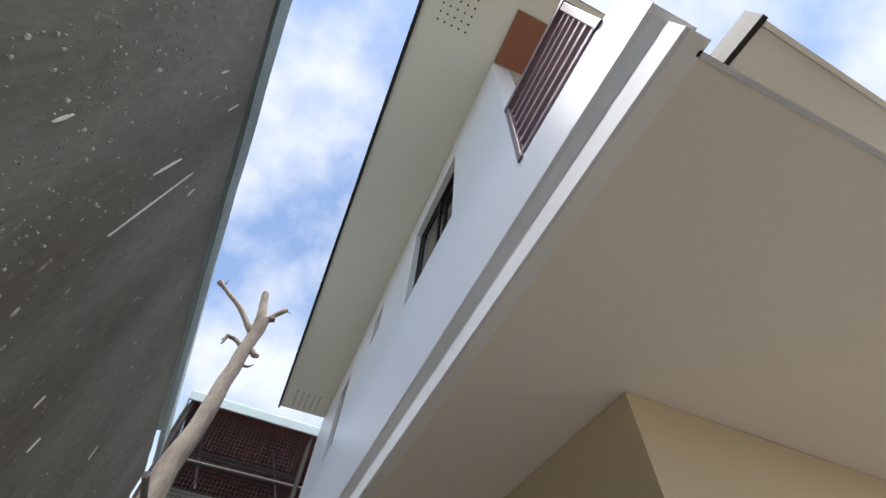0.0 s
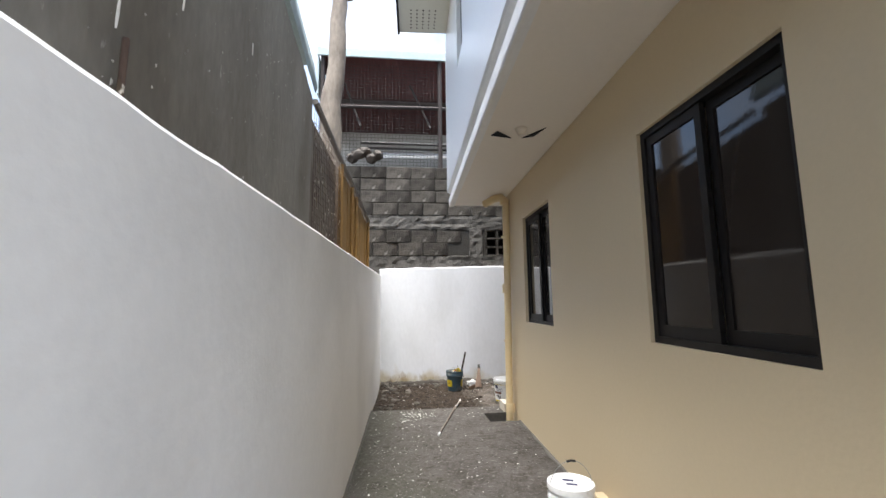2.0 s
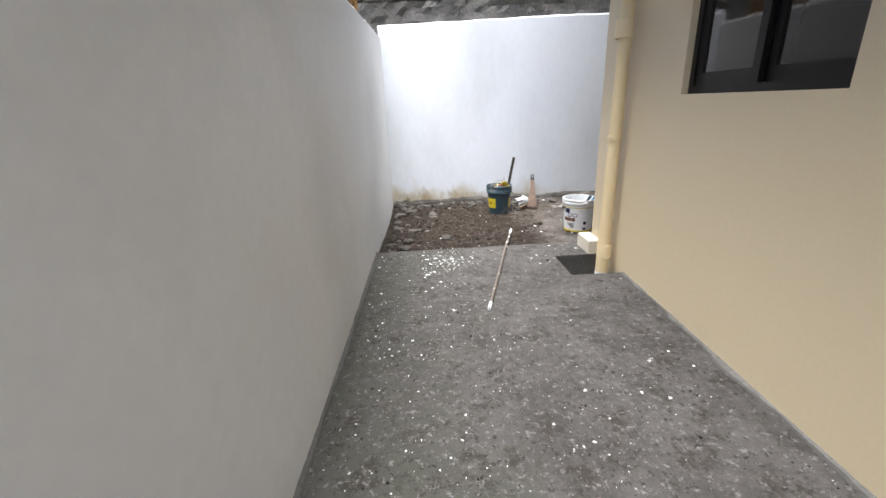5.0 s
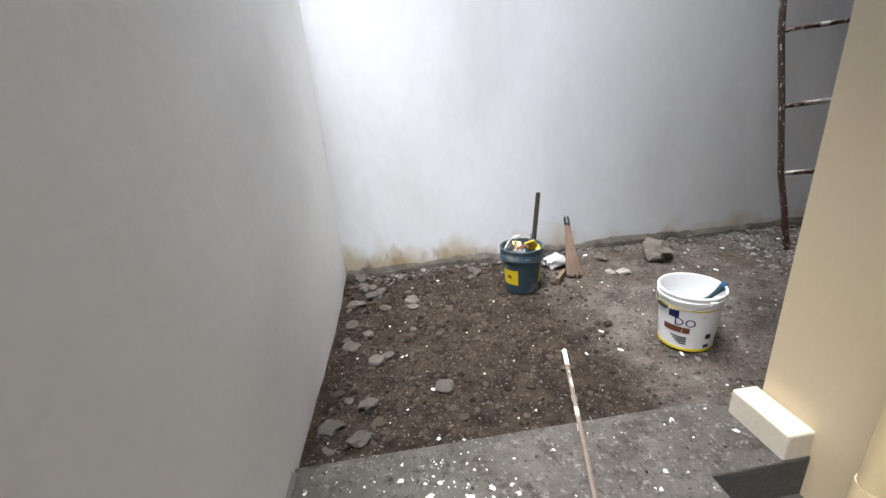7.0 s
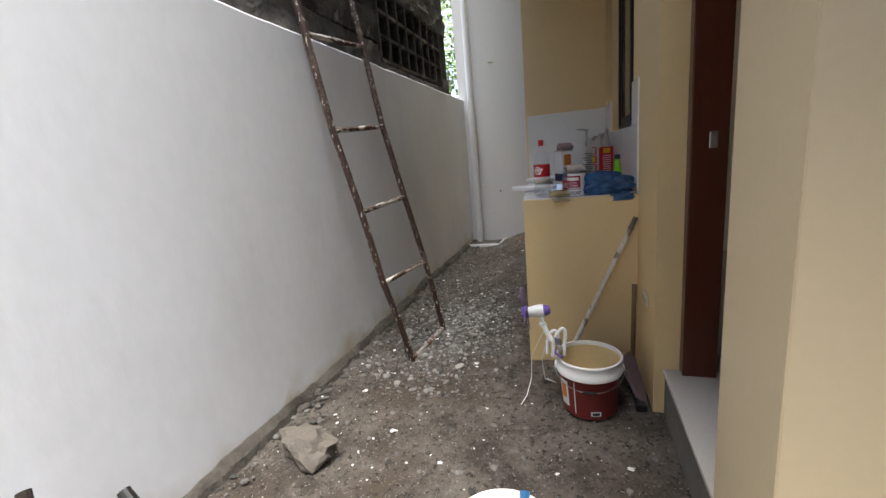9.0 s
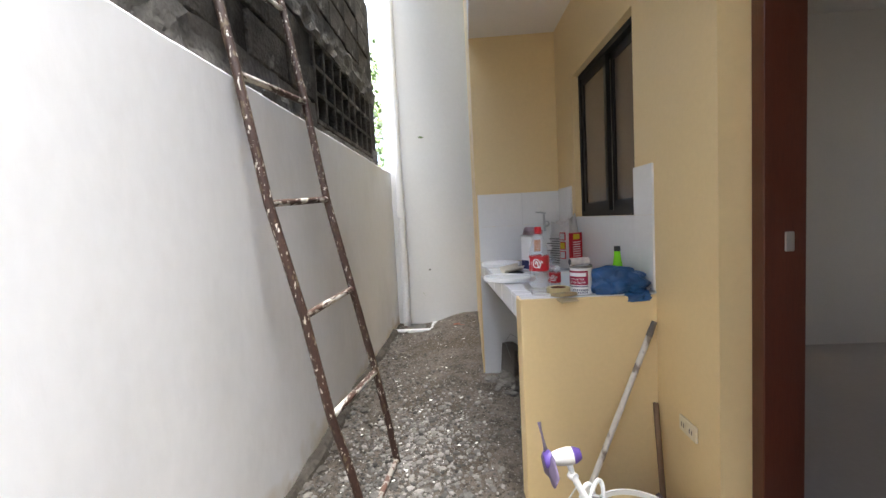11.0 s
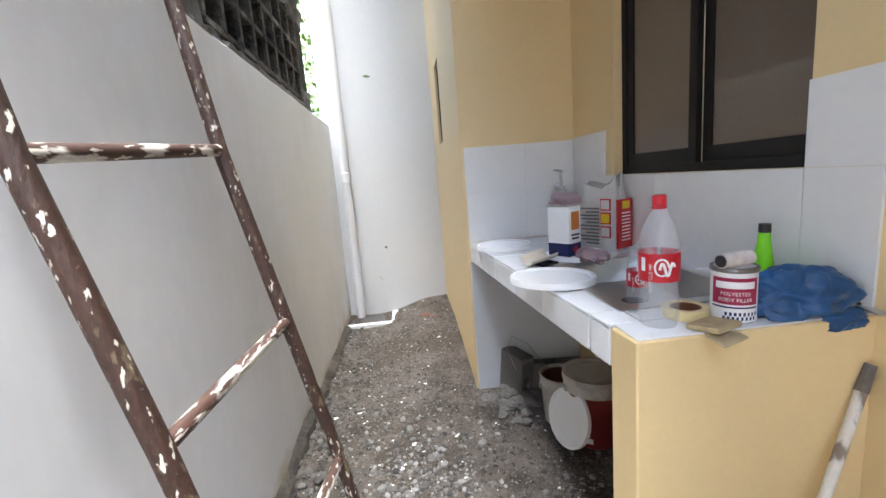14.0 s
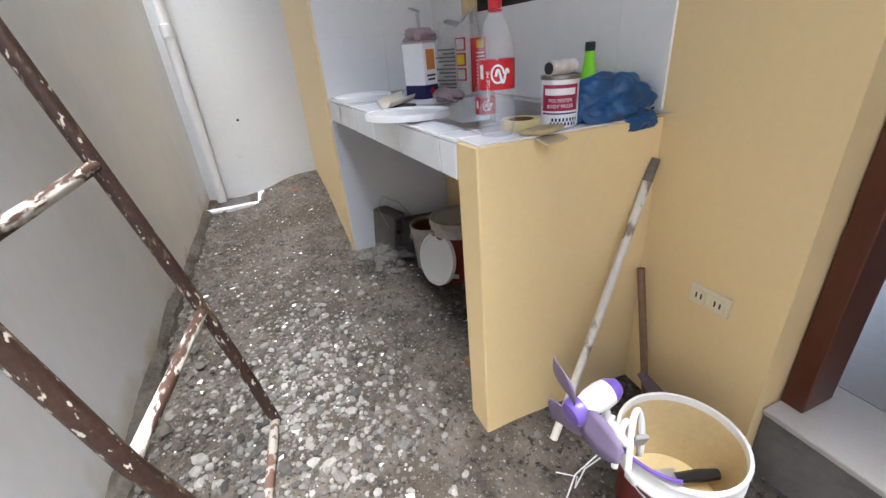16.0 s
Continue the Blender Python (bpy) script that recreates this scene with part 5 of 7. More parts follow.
def pail(name, at, r1, r0, h, material, label, turn=0.0, lid=None, handle=None, wall=0.004, inside=None, rim=None, group="", rim_h=0.075, arch=1.0):
    """A tapering plastic pail: body with a stepped rim, wire handle on two lugs, optional lid."""
    p = thing(name, pose(*at, 0, 0, turn), label, "bucket", group)
    ri = rim or WHITE_PLASTIC
    rb = lambda z: r0 + (r1 - r0) * z / h
    zb = h - rim_h
    bm = lathe(bmesh.new(), [(0.0, 0.0), (r0 - 0.006, 0.0), (r0, 0.006), (rb(zb), zb)], 40)
    part("body", bm, material, p, smooth=True)
    part("rim", lathe(bmesh.new(), [(rb(zb), zb), (r1 + 0.004, zb), (r1 + 0.005, zb + 0.3 * rim_h), (r1 + 0.002, zb + 0.36 * rim_h), (r1 + 0.003, h - 0.012), (r1 + 0.006, h - 0.006),
                                    (r1 + 0.004, h), (r1 - wall, h), (r1 - wall - 0.002, h - 0.02)], 40), ri, p, smooth=True)
    part("lining", lathe(bmesh.new(), [(r1 - wall - 0.002, h - 0.02), (r0 - wall, 0.012), (0.0, 0.012)], 40), inside or ri, p, smooth=True)
    if lid:
        part("lid", lathe(bmesh.new(), [(0.0, h + 0.004), (r1 - 0.02, h + 0.004), (r1 - 0.012, h + 0.012), (r1 + 0.009, h + 0.012), (r1 + 0.011, h - 0.022), (r1 + 0.008, h - 0.024)], 40), lid, p, smooth=True)
    for s in (-1, 1):
        lug = boxes((-0.018, 0.018, -0.006, 0.006, -0.014, 0.014), bevel=0.004)
        ob = part("lug", lug, ri, p)
        ob.matrix_basis = pose(0, s * (r1 + 0.006), zb + 0.01)
    if handle is not None:
        pts = []
        for i in range(17):
            a = math.pi * i / 16
            y, up = -(r1 + 0.012) * math.cos(a), (r1 + 0.012) * math.sin(a) * arch
            pts.append((up * math.sin(radians(handle)), y, zb + 0.01 + up * math.cos(radians(handle))))
        hd = part("handle", tube(bmesh.new(), pts, 0.0022, 6), WIRE, p, "thin steel wire handle")
        g = pts[7:10]
        part("grip", tube(bmesh.new(), g, 0.008, 8), BLACK, hd, "black plastic grip")
    return p


# sealed dark red pail in the alley
PX, PY = 1.555, 3.50
red = pail("paint_pail", (PX, PY, 0.0), 0.142, 0.122, 0.355, RED_PAIL, "sealed dark red paint pail with a white lid", turn=90, lid=WHITE_PLASTIC, handle=-6, arch=1.42)
red.matrix_basis = pose(PX, PY, 0.0, 0, 0, 90) @ Matrix.Scale(0.9, 4)
fa = -203
part("brand_panel", band_patch(0.1365, 0.139, 0.215, 0.262, fa - 17, fa + 17), NAVY, red, "navy label panel")
part("brand_bar", band_patch(0.1395, 0.1405, 0.228, 0.250, fa - 13, fa + 13), WHITE_INK, red)
part("rainbow_bar", band_patch(0.1362, 0.1368, 0.205, 0.212, fa - 18, fa + 17), YELLOW, red, "thin yellow stripe")
part("print_bar", band_patch(0.1345, 0.135, 0.165, 0.178, fa - 26, fa + 24), plain("faded_pink_print", (0.30, 0.10, 0.10), 0.5), red)
part("small_label", band_patch(0.1242, 0.1255, 0.018, 0.040, fa - 18, fa + 16), WHITE_INK, red)
bm = bmesh.new()
for i in range(5):
    z0, z1 = 0.165 - i * 0.032, 0.165 - (i + 1) * 0.032
    w = (2.2, 4.0, 3.0, 2.2, 3.2)[i]
    q = band_patch(0.124 + 0.02 * z1 / 0.355 + 0.001, 0.124 + 0.02 * z0 / 0.355 + 0.001, z1, z0, fa - 2 - w, fa - 2 + w, 0.002, 4)
    tmp = bpy.data.meshes.new("t")
    q.to_mesh(tmp)
    q.free()
    bm.from_mesh(tmp)
    bpy.data.meshes.remove(tmp)
part("paint_drip", bm, WHITE_INK, red, "white paint run down the side")
for a in (-250, -152):
    part("round_mark", band_patch(0.131, 0.1325, 0.10, 0.13, a - 6, a + 6), WHITE_INK, red)
for y in (0.045, -0.02):
    d = part("lid_print", boxes((-0.035, 0.035, -0.012, 0.012, 0.0, 0.001)), NAVY, red)
    d.matrix_basis = pose(y, 0, 0.3595, 0, 0, -112)

# white pail with brushes in the yard
wp = pail("paint_pail", (2.08, 7.155, -0.03), 0.150, 0.125, 0.335, WHITE_PLASTIC, "open white paint pail with printed side, brushes inside", turn=0, handle=-112, rim_h=0.042)
fa = -128
wp.matrix_basis = pose(2.085, 7.145, -0.03) @ Matrix.Diagonal((0.985, 0.985, 0.92, 1.0))
part("stripe", lathe(bmesh.new(), [(0.1272, 0.004), (0.1278, 0.018), (0.126, 0.02)], 40), YELLOW, wp, "dried yellow paint round the foot", smooth=True)
part("stripe", lathe(bmesh.new(), [(0.1455, 0.253), (0.146, 0.259), (0.145, 0.26)], 40), YELLOW, wp)
part("print_panel", band_patch(0.1405, 0.1435, 0.200, 0.245, fa - 36, fa - 16), NAVY, wp)
words("DO", 0.064, 0.1415, 0.160, fa - 4, NAVY, wp)
part("print_ribbon", band_patch(0.134, 0.137, 0.115, 0.150, fa - 46, fa + 6), BROWN_INK, wp, "brown ribbon print")
words("1", 0.03, 0.1385, 0.121, fa - 8, WHITE_INK, wp)
for i in range(4):
    part("print_bar", band_patch(0.129 + 0.0008 * i, 0.130 + 0.0008 * i, 0.045 + 0.013 * i, 0.053 + 0.013 * i, fa - 12 - 6 * i, fa + 2), INK, wp)
part("round_mark", band_patch(0.133, 0.1355, 0.085, 0.115, fa + 38, fa + 51), INK, wp)
part("bar_code", band_patch(0.128, 0.1295, 0.03, 0.05, fa + 38, fa + 52), NAVY, wp)
for i in range(3):
    part("print_bar", band_patch(0.137, 0.139, 0.14 + 0.02 * i, 0.147 + 0.02 * i, fa + 72, fa + 84), INK, wp)


def brush(m, label, handle):
    b = thing("paint_brush", m, label, "paint brush", "brushes in the pail")
    part("handle", tube(bmesh.new(), [(0, 0, 0), (0, 0, 0.05), (0, 0, 0.11)], [0.012, 0.009, 0.016], 8), handle, b)
    part("ferrule", boxes((-0.022, 0.022, -0.008, 0.008, -0.035, 0.002), bevel=0.003), STEEL, b)
    part("bristles", boxes((-0.021, 0.021, -0.007, 0.007, -0.095, -0.033), bevel=0.003), WHITE_INK, b)
    return b


BLUE = plain("blue_plastic", (0.02, 0.10, 0.22), 0.35)
brush(pose(2.145, 7.10, 0.215, 12, 48, 20), "blue handled paint brush resting inside the pail", BLUE)
brush(pose(2.10, 7.07, 0.225, 18, 32, -12), "dark handled paint brush resting inside the pail", GREEN_BLUE)

# dark bucket of scraps, with a stick, a bag and a broom beside it
yb = pail("bucket", (1.47, 7.955, -0.03), 0.138, 0.112, 0.31, TEAL, "dusty teal bucket with yellow labels, full of scraps", rim=TEAL, inside=TEAL, handle=100)
fa = -112
part("label_patch", band_patch(0.1185, 0.128, 0.07, 0.175, fa - 58, fa - 6), YELLOW, yb, "yellow paper label")
part("label_patch", band_patch(0.1185, 0.128, 0.07, 0.175, fa + 66, fa + 92), YELLOW, yb, "yellow paper label")
part("label_mark", band_patch(0.1225, 0.124, 0.115, 0.135, fa - 40, fa - 26, 0.003), BROWN_INK, yb)
rng = random.Random(21)
scraps = thing("scraps", pose(1.47, 7.955, 0.20), "heap of torn packets, wire and paint scraps in the bucket", "rubbish")
cols = (WHITE_INK, YELLOW, INK, RED, WHITE_PLASTIC, GREEN_BLUE, ORANGE, STEEL, BLACK, WHITE_PLASTIC)
for i in range(34):
    bm = bmesh.new()
    w, l = rng.uniform(0.02, 0.045), rng.uniform(0.03, 0.085)
    g = [[bm.verts.new((w * (a - 1), l * (b - 1) * 0.6, 0.012 * noise.noise(Vector((a * 1.7 + i, b * 1.3, i))) * 2)) for b in range(3)] for a in range(3)]
    for a in range(2):
        for b in range(2):
            bm.faces.new((g[a][b], g[a + 1][b], g[a + 1][b + 1], g[a][b + 1]))
    ob = part("scrap", bm, cols[i % len(cols)], scraps)
    a, r = rng.uniform(0, 6.28), 0.095 * math.sqrt(rng.random())
    ob.matrix_basis = pose(r * math.cos(a), r * math.sin(a), rng.uniform(0.0, 0.07), rng.uniform(-60, 60), rng.uniform(-60, 60), rng.uniform(0, 360))
    ob.modifiers.new("thick", "SOLIDIFY").thickness = 0.002
part("packet", boxes((-0.055, 0.055, -0.035, 0.035, -0.004, 0.006), bevel=0.004), YELLOW, scraps, "crumpled yellow and red packet").matrix_basis = pose(0.055, -0.03, 0.09, -25, 35, 55)
part("packet", boxes((-0.03, 0.03, -0.03, 0.03, 0.0, 0.004), bevel=0.001), ORANGE, scraps).matrix_basis = pose(0.05, -0.035, 0.102, -25, 35, 55)
for i in range(3):
    pts = [(0.10 * math.cos(a * 0.5 + i) - 0.02, 0.10 * math.sin(a * 0.5 + i), 0.06 + 0.06 * math.sin(a * 0.7 + i * 2)) for a in range(9)]
    part("wire_loop", tube(bmesh.new(), pts, 0.0022, 5), WIRE, scraps)
part("rod", bar((0.04, -0.05, -0.02), (0.045, -0.06, 0.17), 0.004, 6), RUST, scraps)
sk = part("stick", bar((1.53, 7.96, 0.02), (1.712, 8.315, 0.525), 0.0165, 10), paint("charred_stick", (0.022, 0.017, 0.014), 0.85, scale=8, var=0.3, bump=0.4, gloss=0.15))
tagged(sk, "black pipe standing in the bucket, leaning back on the wall", "pipe")
broom = thing("broom", pose(0, 0, 0), "stick broom of thin brown palm ribs leaning on the wall", "broom")
rng = random.Random(3)
top, foot = Vector((1.955, 8.36, 0.275)), Vector((1.87, 8.01, -0.03))
bm = bmesh.new()
for i in range(240):
    a, r = rng.uniform(0, 6.28), math.sqrt(rng.random())
    c, s = math.cos(a) * r, math.sin(a) * r
    t0 = top + Vector((c * 0.016, s * 0.008, s * 0.012))
    mid = top.lerp(foot, 0.5) + Vector((c * 0.036, s * 0.022, s * 0.02))
    end = foot + Vector((c * 0.062, s * 0.045, rng.uniform(0.0, 0.03) + 0.012))
    tube(bm, [t0, mid, end], [0.0022, 0.002, 0.0012], 4, caps=False)
tagged(part("bristles", bm, paint("palm_rib", (0.10, 0.062, 0.040), 0.8, scale=10, var=0.2, vary=0.35, island=True, bump=0), broom), kind="stuff")
part("binding", tube(bmesh.new(), [top + Vector((0.002, 0.02, 0.02)), top.lerp(foot, 0.07)], [0.020, 0.023], 12), BLACK, broom, "black tape binding")
bm = bmesh.new()
blob(bm, (0, 0, 0.045), (0.085, 0.06, 0.055), 4, 0.5, 3)
bagp = part("plastic_bag", bm, plain("milky_plastic_film", (0.50, 0.49, 0.47), 0.25, var=0.12), smooth=True)
bagp.matrix_basis = pose(1.80, 8.19, -0.02)
tagged(bagp, "crumpled milky plastic bag beside the broom", "plastic bag")
WOOD_OLD = paint("old_offcut", (0.13, 0.085, 0.05), 0.8, scale=6, var=0.2, bump=0.2)
bd = part("wood_scrap", boxes((-0.012, 0.012, -0.09, 0.09, 0.0, 0.06), bevel=0.003), WOOD_YELLOW)
bd.matrix_basis = pose(1.76, 7.98, -0.035, 0, 0, -38)
bd.data.materials[0] = WOOD_OLD
tagged(bd, "short brown wood offcut lying on the dirt", "wood scrap")

# ---- ladder ----
lad = thing("ladder", pose(0, 0, 0), "rusty steel pipe ladder spattered with paint, leaning on wall", "ladder")
RAILS = (((3.517, 7.998, -0.05), (3.482, 8.048, 0.25), (3.452, 8.112, 0.528), (3.427, 8.188, 0.988), (3.422, 8.301, 1.475), (3.432, 8.398, 2.04), (3.482, 8.518, 2.565), (3.482, 8.638, 3.1)),
         ((4.04, 7.948, -0.05), (4.035, 7.995, 0.25), (4.02, 8.04, 0.525), (3.988, 8.134, 1.013), (3.988, 8.243, 1.517), (4.03, 8.34, 2.06), (4.10, 8.46, 2.63), (4.10, 8.58, 3.1)))


def on_rail(rail, z):
    for a, b in zip(rail, rail[1:]):
        if a[2] <= z <= b[2]:
            return Vector(a).lerp(Vector(b), (z - a[2]) / (b[2] - a[2]))


for rail in RAILS:
    part("side_rail", tube(bmesh.new(), rail, 0.0205, 14), LADDER_PIPE, lad, smooth=True)
for zl, zr in ((-0.02, -0.02), (0.528, 0.525), (0.988, 1.013), (1.475, 1.517), (2.02, 2.06), (2.50, 2.60), (2.98, 3.05)):
    part("rung", tube(bmesh.new(), [on_rail(RAILS[0], zl), on_rail(RAILS[1], zr)], 0.0165, 12), WHITE_PIPE if zl < 0.2 else RUNG_PIPE, lad, smooth=True)

# ---- things by the counter end ----
rp = pail("paint_pail", (3.19, 6.905, -0.03), 0.152, 0.130, 0.285, RED_PAIL, "open dark red pail with cream paint inside", inside=PAINT_IN, handle=-112)
fa = 176
part("label_panel", band_patch(0.134, 0.145, 0.05, 0.185, fa - 62, fa - 40), WHITE_INK, rp, "white printed label panel")
part("label_panel", band_patch(0.1375, 0.1435, 0.09, 0.165, fa - 58, fa - 44, 0.0025), ORANGE, rp)
part("label_panel", band_patch(0.132, 0.134, 0.025, 0.05, fa + 6, fa + 26), WHITE_INK, rp)
part("bar_code", band_patch(0.1328, 0.134, 0.029, 0.045, fa + 9, fa + 23, 0.002), INK, rp)
part("paint_drip", band_patch(0.132, 0.146, 0.025, 0.195, fa - 26, fa - 24), WHITE_INK, rp)
part("paint_level", lathe(bmesh.new(), [(0.0, 0.055), (0.1285, 0.057)], 32), PAINT_IN, rp, "cream paint")
rh = thing("scraper", pose(3.17, 6.82, 0.075, 78, 0, -28), "black handled scraper lying in the paint pail", "scraper")
part("handle", tube(bmesh.new(), [(0, 0, -0.06), (0, 0, 0.0), (0, 0, 0.06)], [0.014, 0.018, 0.014], 10), BLACK, rh)
part("blade", boxes((-0.03, 0.03, -0.001, 0.001, -0.13, -0.055)), STEEL, rh)

PURPLE = plain("violet_plastic", (0.15, 0.09, 0.38), 0.3)
BLADE = plain("mauve_fan_blade", (0.21, 0.165, 0.27), 0.5)
fan = thing("clip_fan", pose(3.245, 7.195, 0.445), "small violet and white clip fan on the pail rim", "fan")
ax = Vector((-0.06, 0.95, -0.12)).normalized()
q = ax.to_track_quat("Z", "Y").to_matrix().to_4x4()
motor = part("motor", lathe(bmesh.new(), [(0.0, -0.105), (0.022, -0.102), (0.030, -0.085), (0.033, -0.06), (0.030, -0.03), (0.024, -0.006), (0.024, 0.0)], 24), WHITE_PLASTIC, fan, "white motor housing", smooth=True)
motor.matrix_basis = q
part("cap", lathe(bmesh.new(), [(0.0, -0.112), (0.020, -0.108), (0.0305, -0.086), (0.031, -0.078)], 24), PURPLE, motor, "violet end cap", smooth=True)
hub = part("hub", lathe(bmesh.new(), [(0.0, 0.036), (0.026, 0.033), (0.032, 0.026), (0.034, 0.004), (0.028, 0.0)], 24), PURPLE, fan, "violet blade hub", smooth=True)
hub.matrix_basis = q
for k in range(3):
    bm = bmesh.new()
    rows = []
    for i in range(9):
        u = i / 8
        r = 0.028 + 0.105 * u
        w = 0.014 + 0.038 * math.sin(math.pi * min(1, u * 0.93 + 0.10)) ** 0.8
        rows.append([bm.verts.new((v * w, r, 0.016 + v * 0.012 * (1 - 0.3 * u))) for v in (-1, -0.4, 0.4, 1)])
    for a, b in zip(rows, rows[1:]):
        for j in range(3):
            bm.faces.new((a[j], a[j + 1], b[j + 1], b[j]))
    bl = part("blade", bm, BLADE, fan, "thin mauve fan blade", smooth=True)
    bl.matrix_basis = q @ Matrix.Rotation(radians(27 + 120 * k), 4, "Z")
    bl.modifiers.new("thick", "SOLIDIFY").thickness = 0.002
part("arm", tube(bmesh.new(), [(-0.006, -0.06, -0.01), (-0.012, -0.07, -0.05), (-0.022, -0.085, -0.085), (-0.034, -0.115, -0.14)], [0.012, 0.010, 0.013, 0.012], 10), WHITE_PLASTIC, fan, "white arm", smooth=True)
part("joint", lathe(bmesh.new(), [(0.0, -0.014), (0.016, -0.014), (0.016, 0.014), (0.0, 0.014)], 16), WHITE_PLASTIC, fan).matrix_basis = Matrix.Translation((-0.012, -0.072, -0.062)) @ pose(0, 0, 0, 0, 90, 30)
for c, lean, h in ((Vector((-0.045, -0.145, -0.215)), 0.35, 0.135), (Vector((-0.028, -0.118, -0.21)), 0.1, 0.12)):
    t = Vector((0.30, -0.95, 0.0))
    pts = []
    for i in range(13):
        a = math.pi * i / 12
        up = h * (0.35 + 0.65 * math.sin(a)) if 0 < i < 12 else 0.0
        pts.append(c - t * 0.030 * math.cos(a) + Vector((lean * 0.1 * math.sin(a), -lean * 0.06 * math.sin(a), up)))
    part("clip_jaw", tube(bmesh.new(), pts, 0.0085, 8), WHITE_PLASTIC, fan, "white spring clip jaw", smooth=True)
part("switch_plate", boxes((-0.006, 0.006, -0.016, 0.016, -0.024, 0.024), bevel=0.003), plain("grey_plastic", (0.3, 0.3, 0.3), 0.4), fan).matrix_basis = pose(-0.05, -0.145, -0.13, 0, -20, -18)
arc = [(-0.055 + 0.160 * math.cos(radians(a)), -0.292 + 0.160 * math.sin(radians(a)), -0.205 + 0.0006 * (a - 60)) for a in range(60, 136, 7)]
part("violet_strip", tube(bmesh.new(), arc, 0.006, 6), PURPLE, fan, "violet clip strip along the rim", smooth=True)
cable = thing("fan_cable", pose(0, 0, 0), "thin pale cable trailing from the fan to the ground", "cable")
part("cable", tube(bmesh.new(), [(3.20, 7.12, 0.36), (3.25, 7.19, 0.20), (3.27, 7.20, 0.05), (3.20, 7.22, -0.012), (3.12, 7.24, -0.015)], 0.0022, 6), WHITE_PLASTIC, cable, smooth=True)
part("cable", tube(bmesh.new(), [(3.20, 7.10, 0.33), (3.27, 7.14, 0.17), (3.31, 7.13, 0.03), (3.36, 7.08, -0.015), (3.40, 7.13, -0.015)], 0.0022, 6), WHITE_PLASTIC, cable, smooth=True)

st = thing("painted_pole", pose(0, 0, 0), "white paint-caked wooden pole leaning in the corner", "pole")
POLE = paint("caked_pole", (0.66, 0.62, 0.55), 0.7, scale=8, var=0.12, bump=0.4, spot=(0.22, 0.17, 0.13), spot_at=0.60, spot_scale=11, stretch=(1, 1, 0.5))
part("shaft", tube(bmesh.new(), [(3.515, 7.055, -0.03), (3.57, 6.855, 0.40), (3.625, 6.672, 0.79)], 0.0135, 10), POLE, st, smooth=True)
part("tip", tube(bmesh.new(), [(3.625, 6.672, 0.79), (3.633, 6.642, 0.855)], [0.015, 0.013], 10), paint("grimy_tip", (0.13, 0.11, 0.09), 0.8, var=0.3), st, "grimy bare wood tip")
pan = thing("dustpan", pose(0, 0, 0), "dusty mauve dustpan with a brown wooden handle", "dustpan")
part("handle", tube(bmesh.new(), [(3.49, 6.672, -0.03), (3.622, 6.648, 0.478)], 0.0125, 10), paint("brown_stick", (0.17, 0.10, 0.055), 0.6, scale=6, var=0.2, bump=0.2), pan, smooth=True)
bm = bmesh.new()
prism(bm, [(3.20, 6.635), (3.30, 6.63), (3.53, 6.66), (3.54, 6.70), (3.43, 6.77), (3.24, 6.69)], 0.0, 0.02)
pm = part("tray", bm, paint("dusty_mauve", (0.16, 0.115, 0.13), 0.7, scale=7, var=0.2, bump=0.2), pan)
pm.matrix_basis = pose(0, 0, 0.0) @ Matrix.Translation((3.2, 6.65, 0)) @ Matrix.Rotation(radians(-14), 4, "Y") @ Matrix.Rotation(radians(38), 4, "X") @ Matrix.Translation((-3.2, -6.65, -0.015))
part("lip", boxes((3.17, 3.24, 6.64, 6.69, -0.03, 0.005), bevel=0.004), INK, pan)

sock = thing("wall_socket", pose(0, 0, 0), "cream plastic double wall socket plate", "socket")
IVORY = plain("ivory_plastic", (0.72, 0.64, 0.46), 0.35)
part("plate", boxes((3.32, 3.449, KIT - 0.001, KIT + 0.009, 0.447, 0.511), bevel=0.004), IVORY, sock)
for cx in (3.354, 3.414):
    part("outlet", boxes((cx - 0.022, cx + 0.022, KIT + 0.009, KIT + 0.0115, 0.458, 0.500), bevel=0.002), IVORY, sock)
    for d in (-0.008, 0.008):
        part("slot", boxes((cx + d - 0.0025, cx + d + 0.0025, KIT + 0.0112, KIT + 0.0122, 0.470, 0.488)), INK, sock)

# ---- on the counter ----
def lid_disc(m, r, label):
    d = part("pail_lid", lathe(bmesh.new(), [(0.0, 0.004), (r - 0.022, 0.004), (r - 0.016, 0.011), (r - 0.002, 0.012), (r, 0.008), (r, -0.010), (r - 0.004, -0.010), (r - 0.006, 0.0), (0.0, 0.0)], 40), WHITE_PLASTIC, smooth=True)
    d.matrix_basis = m
    return tagged(d, label, "lid", "pail lids")


lid_disc(pose(5.03, 7.225, CTOP + 0.012, 0, 0, 0), 0.15, "white plastic pail lid lying on the counter")
lid_disc(pose(4.225, 7.235, CTOP + 0.013, 2, 0, 40), 0.155, "white plastic pail lid overhanging the counter edge")
lid_disc(pose(4.60, 6.99, CTOP + 0.012, 0, 0, 80), 0.135, "white plastic pail lid under the solvent tin")


